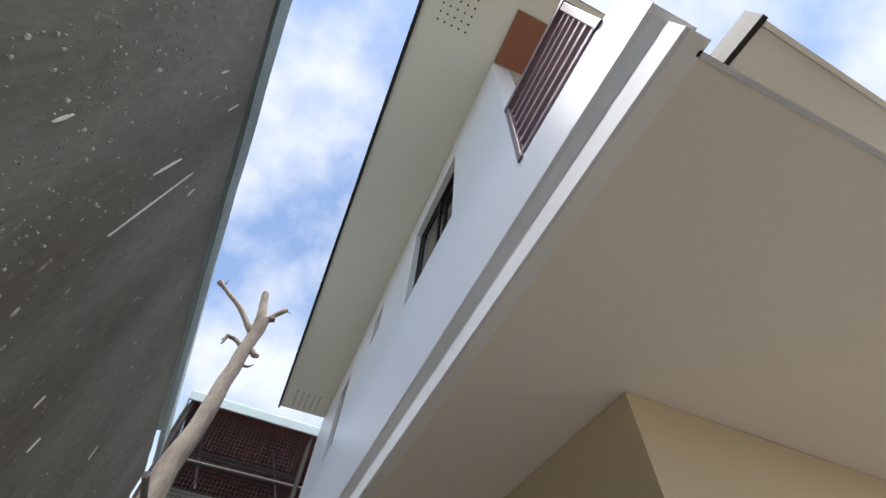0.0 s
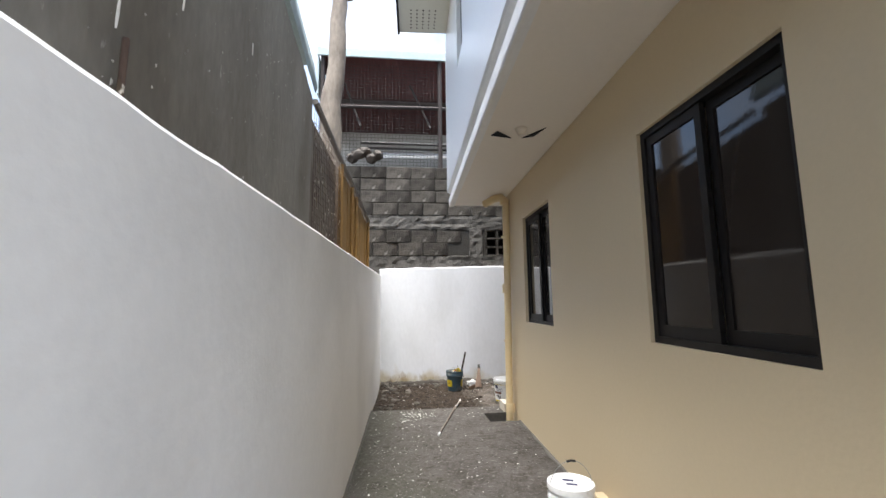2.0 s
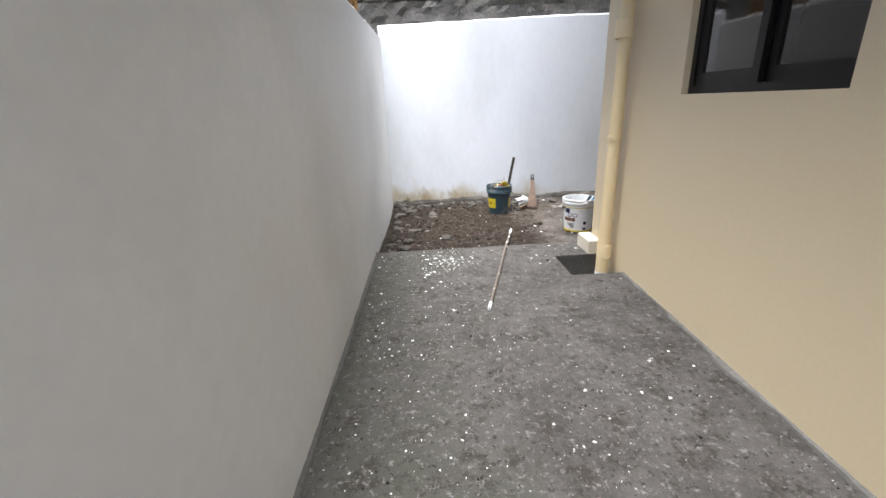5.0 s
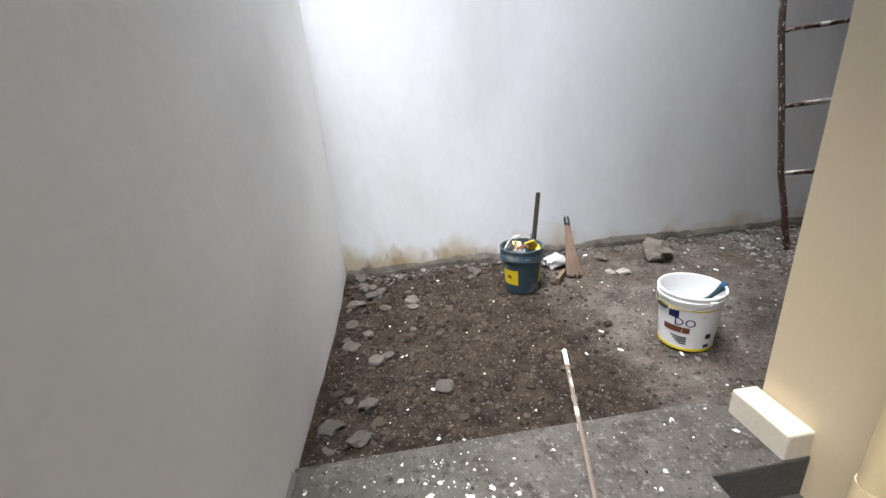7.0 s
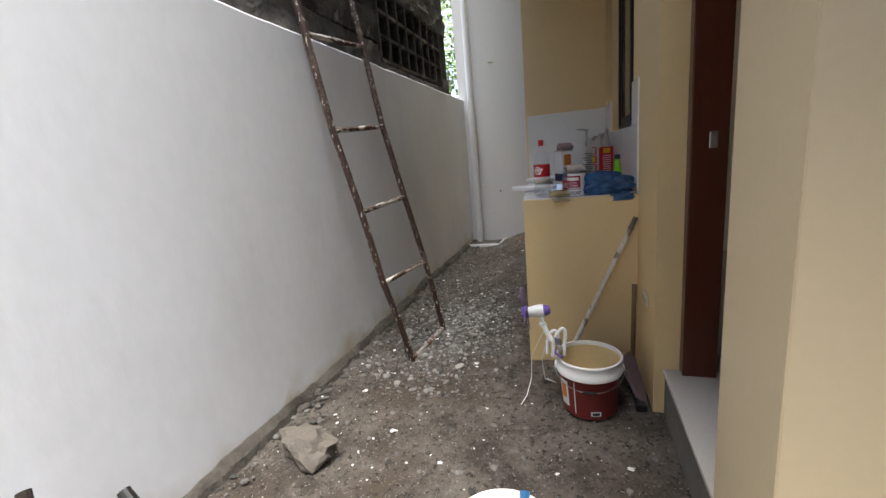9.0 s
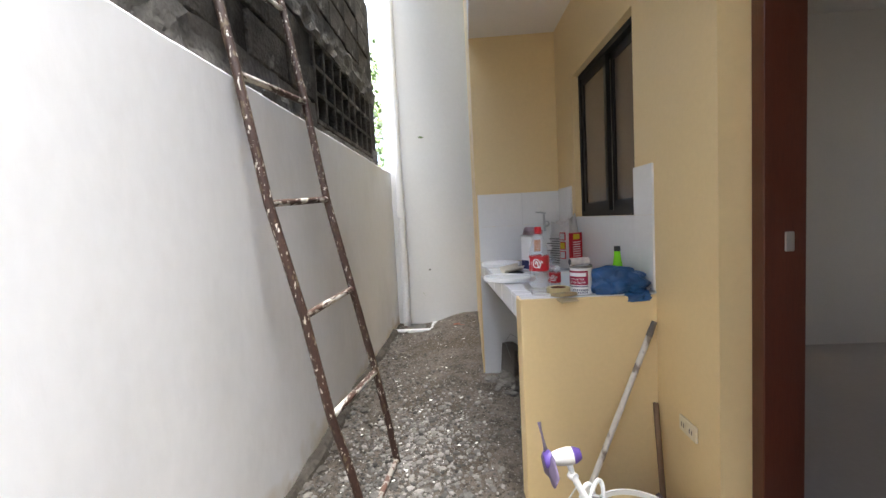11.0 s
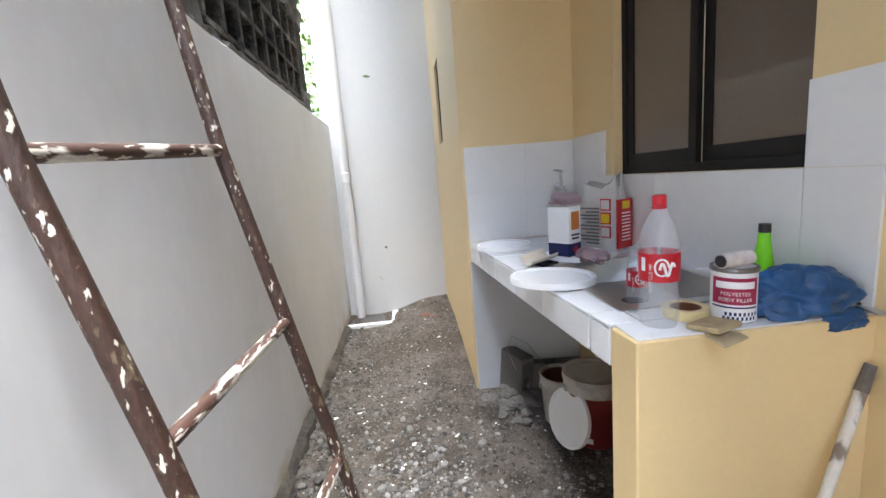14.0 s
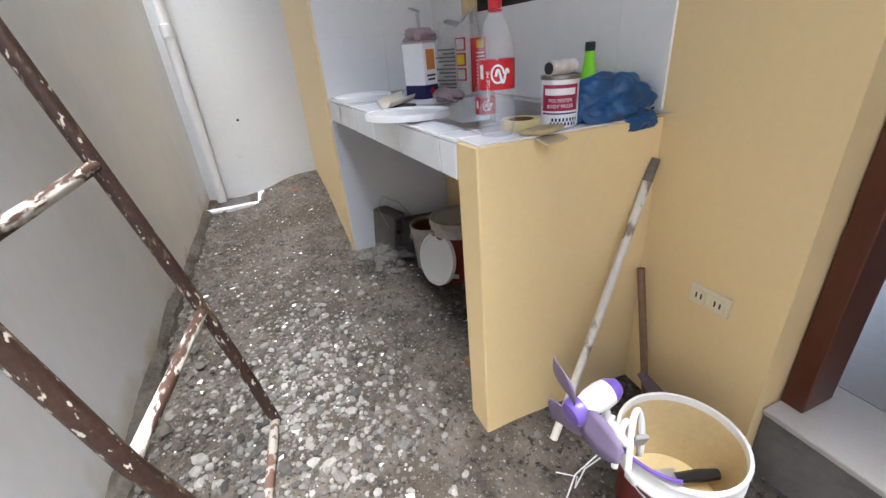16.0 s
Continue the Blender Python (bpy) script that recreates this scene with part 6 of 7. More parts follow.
def bottle(at, h, r, label, cap=True, tint=PET):
    b = thing("soda_bottle", pose(*at), label, "bottle", "soda bottles")
    k = h / 0.325
    body = [(r * 2 * a, z * k) for a, z in ((0.0, 0.012), (0.30, 0.004), (0.44, 0.0), (0.5, 0.02), (0.5, 0.075), (0.475, 0.088), (0.49, 0.10), (0.49, 0.20), (0.475, 0.215), (0.40, 0.245), (0.26, 0.275), (0.15, 0.293), (0.145, 0.305))]
    part("body", lathe(bmesh.new(), body, 28), tint, b, "clear plastic body", smooth=True)
    fa = math.degrees(math.atan2(7.75 - at[1], 2.75 - at[0]))
    part("wrapper", band_patch(r * 0.985, r * 0.985, 0.118 * k, 0.188 * k, fa - 175, fa + 175, 0.001, 40), RED, b, "red wrap label")
    lt = r * 0.985 + 0.003
    pts = []
    for i in range(15):
        u = i / 14
        a = radians(fa + 2 + 40 * u)
        pts.append((lt * math.cos(a), lt * math.sin(a), (0.150 + 0.016 * math.sin(u * 9.0)) * k))
    part("wave_print", tube(bmesh.new(), pts, 0.0032 * k, 5), WHITE_INK, b, "white flowing script mark")
    pts = []
    for i in range(15):
        u = i / 14
        a = radians(fa + 8 + 18 * math.cos(u * 5.2))
        pts.append((lt * math.cos(a), lt * math.sin(a), (0.155 + 0.020 * math.sin(u * 5.2)) * k))
    part("wave_print", tube(bmesh.new(), pts, 0.0026 * k, 5), WHITE_INK, b)
    words("RECYCLE ME", 0.0125 * k, lt - 0.001, 0.128 * k, fa - 17, WHITE_INK, b, upright=True)
    part("bar_code", band_patch(lt - 0.002, lt - 0.002, 0.145 * k, 0.178 * k, fa - 52, fa - 38, 0.001, 4), WHITE_INK, b)
    if cap:
        part("cap", lathe(bmesh.new(), [(0.0155, 0.300 * k), (0.0165, 0.302 * k), (0.0165, 0.322 * k), (0.014, 0.326 * k), (0.0, 0.326 * k)], 20), RED, b, "red screw cap", smooth=True)
        part("collar", lathe(bmesh.new(), [(0.0145, 0.292 * k), (0.0175, 0.294 * k), (0.0175, 0.298 * k), (0.0145, 0.299 * k)], 20), RED, b)
    return b


bottle((3.725, 7.138, CTOP + 0.001), 0.325, 0.047, "empty clear cola bottle, red label and cap, on the counter")
bottle((4.06, 7.0, CTOP - 0.087), 0.25, 0.035, "small open cola bottle standing in the sink", cap=False)

tin = thing("solvent_tin", pose(4.60, 7.04, CTOP + 0.013, 0, 0, 32), "rectangular white and navy solvent tin with a pink rag", "tin can")
part("body", boxes((-0.058, 0.058, -0.045, 0.045, 0.0, 0.235), bevel=0.006), WHITE_INK, tin)
part("base_band", boxes((-0.0588, 0.0588, -0.0458, 0.0458, 0.002, 0.068), bevel=0.006), NAVY, tin, "navy printed base band")
part("top_rim", boxes((-0.060, 0.060, -0.047, 0.047, 0.229, 0.238), bevel=0.002), STEEL, tin)
part("spout", lathe(bmesh.new(), [(0.0, 0.262), (0.014, 0.262), (0.014, 0.236)], 16, centre=(-0.03, 0, 0)), STEEL, tin)
for sx in (-1,):
    part("front_print", boxes((sx * 0.0605, sx * 0.0585, -0.028, 0.028, 0.125, 0.205), bevel=0.0), ORANGE, tin, "orange printed panel")
    part("front_print", boxes((sx * 0.0608, sx * 0.0585, -0.030, 0.030, 0.098, 0.106)), INK, tin)
    part("front_print", boxes((sx * 0.0608, sx * 0.0585, -0.024, 0.024, 0.082, 0.090)), INK, tin)
    part("hazard_diamond", boxes((sx * 0.0612, sx * 0.0590, -0.013, 0.013, -0.013, 0.013)), RED, tin).matrix_basis = Matrix.Translation((0, 0, 0.036)) @ Matrix.Rotation(radians(45), 4, "X")
part("side_print", boxes((-0.012, 0.024, -0.0478, -0.0455, 0.168, 0.200)), ORANGE, tin)
part("side_print", boxes((-0.012, 0.024, -0.0478, -0.0455, 0.142, 0.150)), ORANGE, tin)
part("bar_code", boxes((-0.008, 0.022, -0.0478, -0.0455, 0.082, 0.105)), INK, tin)
part("hazard_diamond", boxes((-0.013, 0.013, -0.0485, -0.0462, -0.013, 0.013)), RED, tin).matrix_basis = Matrix.Translation((0.005, 0, 0.036)) @ Matrix.Rotation(radians(45), 4, "Y")


def rag(name, at, size, material, label, category, seed, sub=4, rough=0.55, folds=7.0):
    bm = bmesh.new()
    vs = bmesh.ops.create_icosphere(bm, subdivisions=sub, radius=1.0)["verts"]
    o = Vector((seed * 5.3, seed * 2.1, seed))
    for v in vs:
        c = v.co.copy()
        k = 1 + rough * noise.noise(c * 1.4 + o) + 0.25 * abs(noise.noise(c * folds * 0.5 + o)) + 0.10 * abs(noise.noise(c * folds + o))
        p = Vector((c.x * size[0], c.y * size[1], c.z * size[2])) * k
        p.z = max(p.z, -size[2] * 0.55)
        v.co = p
    lowest = min(v.co.z for v in vs)
    ob = part(name, bm, material, smooth=True)
    ob.matrix_basis = pose(at[0], at[1], at[2] - lowest)
    return tagged(ob, label, category)


PINK = paint("dusty_pink_cloth", (0.34, 0.24, 0.25), 0.9, scale=12, var=0.2, bump=0.3)
rag("rag", (4.60, 7.035, CTOP + 0.252), (0.066, 0.055, 0.032), PINK, "dusty pink rag bundled on top of the solvent tin", "rag", 3)
rag("rag", (4.46, 6.98, CTOP + 0.012), (0.10, 0.05, 0.03), PINK, "dusty pink rag beside the sink", "rag", 5)

BAGW = paint("paper_bag_white", (0.50, 0.485, 0.46), 0.55, scale=8, var=0.12, bump=0.3, dist=0.006)
sack = thing("cement_bag", pose(4.74, 6.785, CTOP + 0.003, 0, 0, 28), "crumpled paper tile adhesive bag, printed red and grey", "bag")
bm = bmesh.new()
rows = []
for j in range(12):
    z = 0.30 * j / 11
    pinch = 1 - 0.25 * max(0, (z - 0.2) / 0.1)
    row = []
    for i in range(28):
        a = 2 * math.pi * i / 28
        ca, sa = math.cos(a), math.sin(a)
        sq = (abs(ca) ** 4 + abs(sa) ** 4) ** -0.25
        n = 1 + 0.16 * noise.noise(Vector((ca * 2, sa * 2, z * 12))) + 0.09 * noise.noise(Vector((ca * 5, sa * 5, z * 30)))
        row.append(bm.verts.new((0.105 * ca * sq * n * (0.9 + 0.1 * pinch), 0.058 * sa * sq * n * pinch, z + 0.13 * noise.noise(Vector((ca * 2.6, sa * 2.6, 4))) * max(0, j - 7) / 4)))
    rows.append(row)
for a, b in zip(rows, rows[1:]):
    for i in range(28):
        bm.faces.new((a[i], a[(i + 1) % 28], b[(i + 1) % 28], b[i]))
bm.faces.new(rows[0][::-1])
bm.faces.new(rows[-1])
part("body", bm, BAGW, sack, "crumpled paper body", smooth=True)
part("red_panel", boxes((-0.121, -0.108, -0.056, 0.056, 0.012, 0.245), bevel=0.004), RED, sack, "dark red printed panel")
part("red_panel", boxes((-0.02, 0.10, -0.064, -0.061, 0.02, 0.215), bevel=0.001), RED, sack)
for i in range(3):
    z = 0.065 + 0.065 * i
    part("picture_box", boxes((0.02 - 0.105, 0.072 - 0.105, 0.0605, 0.0675, z, z + 0.055)), RED, sack)
    part("picture_box", boxes((-0.081, -0.037, 0.0675, 0.0685, z + 0.006, z + 0.049)), (YELLOW if i == 1 else BAGW), sack)
for i in range(11):
    part("print_line", boxes((-0.02, 0.05 + 0.03 * (i % 3), 0.0605, 0.0675, 0.03 + 0.017 * i, 0.037 + 0.017 * i)), plain("grey_print_%s" % "abcdefghijk"[i], (0.16, 0.155, 0.15), 0.6), sack)
part("label_mark", boxes((-0.1225, -0.118, -0.03, 0.025, 0.20, 0.235), bevel=0.001), YELLOW, sack)
for i in range(9):
    part("print_line", boxes((-0.1225, -0.118, -0.035, 0.03, 0.05 + 0.016 * i, 0.055 + 0.016 * i)), WHITE_INK, sack)

fill = thing("filler_tin", pose(3.715, 6.945, CTOP + 0.001), "round red and white body filler tin", "tin can")
part("body", lathe(bmesh.new(), [(0.0, 0.0), (0.050, 0.0), (0.0515, 0.003), (0.050, 0.006), (0.050, 0.124), (0.0515, 0.127), (0.0515, 0.131), (0.047, 0.131), (0.046, 0.124), (0.0, 0.124)], 36), WHITE_INK, fill, smooth=True)
fa = 146
part("lid_ring", lathe(bmesh.new(), [(0.0518, 0.124), (0.0535, 0.126), (0.053, 0.135), (0.045, 0.135)], 36), plain("dull_tin", (0.20, 0.19, 0.18), 0.4, 0.8), fill, smooth=True)
part("label_panel", band_patch(0.0502, 0.0502, 0.045, 0.112, fa - 62, fa + 58), plain("crimson_print", (0.30, 0.008, 0.05), 0.35), fill, "red printed label panel")
part("brand_bar", band_patch(0.0515, 0.0515, 0.086, 0.103, fa - 50, fa + 46), WHITE_INK, fill)
words("POLYESTER", 0.013, 0.0520, 0.068, fa, WHITE_INK, fill)
words("BODY FILLER", 0.013, 0.0520, 0.053, fa, WHITE_INK, fill)
part("stripe", band_patch(0.0503, 0.0503, 0.036, 0.040, fa - 62, fa + 58), NAVY, fill)
for i in range(8):
    for j in range(2):
        part("check", band_patch(0.0503, 0.0503, 0.006 + 0.011 * j, 0.015 + 0.011 * j, fa - 30 + 11 * i + 5 * j, fa - 24 + 11 * i + 5 * j, 0.001, 2), NAVY, fill)
roll = thing("paint_roller", pose(3.70, 6.955, CTOP + 0.1545, 0, 90, 100), "short used paint roller lying on the filler tin", "paint roller")
part("sleeve", lathe(bmesh.new(), [(0.006, -0.045), (0.018, -0.045), (0.019, 0.0), (0.018, 0.045), (0.006, 0.045)], 20), paint("roller_nap", (0.55, 0.50, 0.46), 0.95, scale=30, var=0.2, bump=0.6), roll, smooth=True)
part("core", lathe(bmesh.new(), [(0.0, 0.047), (0.015, 0.047), (0.015, 0.040)], 16), INK, roll, "dark open core")
tape = thing("tape_roll", pose(3.755, 7.045, CTOP + 0.001), "roll of pale yellow masking tape", "tape roll")
part("tape", lathe(bmesh.new(), [(0.038, 0.0), (0.055, 0.0), (0.0555, 0.002), (0.0555, 0.024), (0.055, 0.026), (0.038, 0.026), (0.038, 0.0)], 36), plain("masking_tape", (0.68, 0.56, 0.28), 0.6), tape, smooth=True)
part("core", lathe(bmesh.new(), [(0.0375, 0.001), (0.0375, 0.025), (0.035, 0.025), (0.035, 0.001)], 30), BROWN_INK, tape, smooth=True)
for i in range(6):
    part("core_print", band_patch(0.034, 0.034, 0.004, 0.022, 20 * i + 30, 20 * i + 40, 0.0, 2), INK, tape)
spg = thing("sanding_pad", pose(3.655, 7.035, CTOP + 0.002, 0, 6, 22), "folded tan sandpaper pad at the counter edge", "sandpaper")
part("pad", boxes((-0.035, 0.045, -0.045, 0.05, 0.0, 0.014), bevel=0.004), paint("tan_sandpaper", (0.42, 0.33, 0.18), 0.95, scale=20, var=0.2, bump=0.5), spg)
part("flap", boxes((-0.045, 0.0, -0.04, 0.055, -0.012, -0.006), bevel=0.002), paint("tan_paper_back", (0.46, 0.37, 0.22), 0.9, scale=20, var=0.15), spg).matrix_basis = pose(-0.01, 0.0, 0.0, 0, -22, 0)
gb = thing("green_bottle", pose(3.88, 6.715, CTOP + 0.001) @ Matrix.Diagonal((0.82, 0.82, 1.0, 1.0)), "bright green plastic bottle with a black cap", "bottle")
part("body", lathe(bmesh.new(), [(0.0, 0.0), (0.030, 0.0), (0.032, 0.004), (0.031, 0.05), (0.033, 0.075), (0.029, 0.10), (0.020, 0.15), (0.0175, 0.178)], 24), plain("neon_green_plastic", (0.25, 0.80, 0.02), 0.25), gb, "neon green body", smooth=True)
part("sleeve", lathe(bmesh.new(), [(0.0327, 0.006), (0.0317, 0.048)], 24), INK, gb, smooth=True)
part("cap", lathe(bmesh.new(), [(0.0165, 0.176), (0.0195, 0.178), (0.019, 0.203), (0.0, 0.205)], 20), BLACK, gb, "black cap", smooth=True)
CLOTH = paint("blue_cloth", (0.006, 0.060, 0.175), 0.32, scale=9, var=0.3, fine=16, bump=0.8, dist=0.012)
rag("cloth", (3.70, 6.775, CTOP + 0.001), (0.072, 0.125, 0.078), CLOTH, "crumpled bright blue cloth on the counter corner", "cloth", 2, sub=5, rough=0.45, folds=5.5)
rag("cloth", (3.655, 6.70, CTOP - 0.035), (0.028, 0.055, 0.035), CLOTH, "blue cloth fold hanging over the counter edge", "cloth", 9)
tr = thing("putty_knife", pose(3.64, 6.645, CTOP + 0.010, 0, 0, 160), "steel putty knife beside the blue cloth", "putty knife")
part("blade", boxes((-0.03, 0.05, -0.014, 0.014, 0.0, 0.002)), STEEL, tr)
part("handle", tube(bmesh.new(), [(-0.09, 0, 0.002), (-0.03, 0, 0.002)], [0.010, 0.008], 8), BLACK, tr)
cup = thing("cardboard_scrap", pose(4.52, 7.19, CTOP + 0.016, 0, 0, 20), "curled pale card and black scraper on the counter", "card")
bm = bmesh.new()
rows = [[bm.verts.new((0.055 * math.cos(a * 0.30 + 3.6), -0.07 + 0.045 * j, 0.06 + 0.055 * math.sin(a * 0.30 + 3.6) - 0.006 * j)) for j in range(4)] for a in range(9)]
for a, b in zip(rows, rows[1:]):
    for j in range(3):
        bm.faces.new((a[j], a[j + 1], b[j + 1], b[j]))
cs = part("card", bm, plain("cream_card", (0.62, 0.56, 0.44), 0.7), cup, smooth=True)
cs.modifiers.new("thick", "SOLIDIFY").thickness = 0.003
part("scraper", boxes((-0.06, 0.06, -0.06, 0.03, -0.012, -0.002), bevel=0.003), INK, cup, "black rubber scraper")

tap = thing("faucet", pose(EAST - 0.009, 6.80, 1.29), "dull chrome wall tap with a lever handle", "faucet")
part("flange", lathe(bmesh.new(), [(0.0, 0.0), (0.028, 0.0), (0.026, 0.008), (0.012, 0.012), (0.0, 0.012)], 20), STEEL, tap).matrix_basis = pose(0, 0, 0, 0, -90, 0)
part("body", bar((0, 0, 0), (-0.20, 0.05, 0.0), 0.012, 12), STEEL, tap, smooth=True)
part("spout", tube(bmesh.new(), [(-0.19, 0.047, 0.0), (-0.25, 0.06, 0.0), (-0.275, 0.065, -0.02), (-0.28, 0.066, -0.05)], 0.010, 10), STEEL, tap, smooth=True)
part("stem", bar((-0.20, 0.05, 0.0), (-0.215, 0.06, 0.085), 0.009, 8), STEEL, tap)
part("lever", tube(bmesh.new(), [(-0.20, 0.045, 0.09), (-0.26, 0.09, 0.098), (-0.33, 0.14, 0.10)], [0.007, 0.008, 0.005], 8), STEEL, tap)

# ---- under the counter ----
DUSTY = paint("dusty_white_plastic", (0.42, 0.39, 0.35), 0.6, scale=6, var=0.2, bump=0.1, second=(0.22, 0.19, 0.16), second_scale=5)
up = pail("paint_pail", (4.72, 6.86, -0.02), 0.150, 0.128, 0.36, RED_PAIL, "dark red pail with a dusty lid stored under the counter", lid=DUSTY, rim=DUSTY, handle=None)
part("label_panel", band_patch(0.129, 0.131, 0.03, 0.06, 130, 152), WHITE_INK, up)
part("stripe", lathe(bmesh.new(), [(0.1443, 0.272), (0.1455, 0.285)], 40), YELLOW, up)
part("paint_drip", band_patch(0.130, 0.1445, 0.05, 0.28, 118, 121), WHITE_INK, up)
pail("paint_pail", (4.92, 6.96, -0.03), 0.118, 0.10, 0.285, DUSTY, "small dusty pail of brown scraps under the counter", handle=None, inside=BROWN_INK, rim=DUSTY)
lid_disc(pose(4.67, 7.02, 0.135, 76, 0, -163), 0.15, "white pail lid leaning on the pails under the counter")


SPARE = paint("pale_spare_block", (0.135, 0.126, 0.115), 0.9, scale=8, var=0.2, fine=60, bump=0.8, dist=0.008, gloss=0.2)


def hollow_block(m, label):
    b = thing("hollow_block", m, label, "concrete block", "spare blocks")
    bm = boxes(
        (-0.20, 0.20, -0.05, -0.03, 0, 0.19), (-0.20, 0.20, 0.03, 0.05, 0, 0.19), (-0.20, -0.17, -0.03, 0.03, 0, 0.19), (0.17, 0.20, -0.03, 0.03, 0, 0.19), (-0.065, -0.045, -0.03, 0.03, 0, 0.19), (0.045, 0.065, -0.03, 0.03, 0, 0.19), bevel=0.004)
    part("shell", bm, SPARE, b)
    return b


hollow_block(pose(5.16, 7.10, 0.06, 0, 82, 30), "grey hollow concrete block stood on the rubble")
hollow_block(pose(5.20, 6.92, 0.0, 8, 4, 75), "grey hollow concrete block lying under the counter")
wr = part("tie_wire", tube(bmesh.new(), [(5.16, 7.16, 0.18), (5.22, 7.2, 0.30), (5.27, 7.15, 0.36), (5.26, 7.05, 0.30), (5.1, 6.98, 0.20)], 0.002, 5), WIRE)
tagged(wr, "loop of thin tie wire on the block", "wire")
bx = part("carton", boxes((-0.08, 0.08, -0.1, 0.1, 0, 0.05), bevel=0.004), plain("brown_carton", (0.20, 0.11, 0.06), 0.8))
bx.matrix_basis = pose(3.93, 7.06, -0.02, 0, 5, 20)
tagged(bx, "flattened brown carton scrap behind the end panel", "carton")

# ---- far end: downpipe, drain, loose things ----
dp = thing("downpipe", pose(7.135, 8.33, 0), "white PVC downpipe in the far corner", "downpipe")
part("pipe", bar((0, 0, 0.0), (0, 0, 5.15), 0.045, 16), PVC, dp, smooth=True)
part("coupling", lathe(bmesh.new(), [(0.045, 1.43), (0.052, 1.435), (0.052, 1.53), (0.045, 1.535)], 18), PVC, dp, smooth=True)
part("clamp", lathe(bmesh.new(), [(0.045, 3.0), (0.049, 3.0), (0.049, 3.03), (0.045, 3.03)], 18), PVC, dp)
for i, (x0, x1, y0, y1) in enumerate(((6.80, 6.86, 7.99, 8.44), (6.87, 7.21, 7.93, 8.0))):
    k = part("drain_kerb", boxes((x0, x1, y0, y1, -0.08, 0.022), bevel=0.006), TILE)
    tagged(k, "white tile edging round the far drain", "drain edging", "drain edging")
dk = part("drain_floor", boxes((6.86, 7.21, 8.0, 8.445, -0.05, -0.005)), paint("damp_drain", (0.07, 0.066, 0.06), 0.6, scale=5, var=0.3, bump=0.4))
tagged(dk, "dark damp floor of the far drain", "drain")
hole = part("wall_hole", lathe(bmesh.new(), [(0.0, 0.0), (0.012, 0.0), (0.012, 0.006), (0.0, 0.006)], 10), HOLE_SHADE)
hole.matrix_basis = pose(END - 0.003, 8.0, 0.72, 0, 90, 0)
tagged(hole, "small dark hole in the white end wall", "hole")

# pole lying across the slab
pole = thing("painted_pole", pose(0, 0, 0), "long thin paint-splashed pole lying on the ground", "pole")
part("shaft", tube(bmesh.new(), [(0.965, 5.535, 0.012), (1.16, 6.2, 0.013), (1.31, 6.72, 0.012), (1.44, 7.16, -0.018)], 0.0095, 8), paint("splashed_pole", (0.16, 0.125, 0.10), 0.7, scale=8, var=0.25, bump=0.3, spot=(0.56, 0.53, 0.48), spot_at=0.61, spot_scale=9, spot_soft=0.02), pole, smooth=True)
for u0, u1 in ((0.0, 0.05), (0.68, 0.70), (0.78, 0.80), (0.93, 1.0)):
    a, b = Vector((0.965, 5.535, 0.0125)), Vector((1.44, 7.16, -0.008))
    part("tape_band", bar(a.lerp(b, u0) + Vector((0, 0, 0.003)), a.lerp(b, u1) + Vector((0, 0, 0.002)), 0.0108, 8), WHITE_INK, pole, "white painted band")

# rough cement footing left at the foot of the back wall
bm = bmesh.new()
prev = None
for i in range(220):
    x = 0.26 + 6.5 * i / 219
    d = 0.045 + 0.035 * noise.noise(Vector((x * 2.6, 4, 1))) + 0.02 * noise.noise(Vector((x * 11, 4, 1)))
    h = dirt_z(x, BACK - 0.05) + 0.045 + 0.025 * noise.noise(Vector((x * 3.1, 8, 1))) + 0.014 * noise.noise(Vector((x * 14, 8, 1)))
    ring = [bm.verts.new(q) for q in ((x, BACK - d - 0.02, dirt_z(x, BACK - d) - 0.03), (x, BACK - d, h - 0.016 + 0.01 * noise.noise(Vector((x * 25, 1, 1)))), (x, BACK - d * 0.55, h), (x, BACK + 0.01, h + 0.012))]
    if prev:
        for k in range(3):
            bm.faces.new((prev[k], ring[k], ring[k + 1], prev[k + 1]))
    prev = ring
structure(part("trim", bm, paint("rough_footing_cement", (0.085, 0.076, 0.065), 0.95, scale=7, var=0.35, fine=45, bump=0.9, dist=0.012, second=(0.045, 0.039, 0.033), second_scale=5, gloss=0.12)), "rough dark cement footing along the back wall")

# ---- rocks, rubble, gravel, paint ----
def stone_thing(name, at, size, seed, label, mat=None, sub=3):
    bm = bmesh.new()
    blob(bm, (0, 0, 0), size, seed, 0.45, sub)
    lowest = min(v.co.z for v in bm.verts)
    ob = part(name, bm, mat or STONE_ONE)
    ob.matrix_basis = pose(at[0], at[1], at[2] - lowest * 0.7)
    return tagged(ob, label, "stone", "loose stones")


PALE = paint("pale_dusty_stone", (0.27, 0.25, 0.22), 0.9, scale=9, var=0.2, fine=60, bump=0.7, gloss=0.12)
ROCK = paint("brown_grey_rock", (0.135, 0.118, 0.10), 0.9, scale=9, var=0.2, fine=60, bump=0.8, dist=0.008, gloss=0.15)
stone_thing("rock", (2.57, 8.14, -0.03), (0.15, 0.10, 0.075), 11, "large grey-brown rock against the back wall", ROCK)
stone_thing("stone", (2.20, 7.95, -0.03), (0.055, 0.035, 0.022), 4, "pale flat stone on the dirt", PALE)
stone_thing("stone", (2.12, 7.99, -0.03), (0.035, 0.03, 0.018), 5, "pale flat stone on the dirt", PALE)
stone_thing("stone", (2.16, 8.20, -0.02), (0.05, 0.04, 0.03), 6, "grey stone by the wall")
rng = random.Random(77)
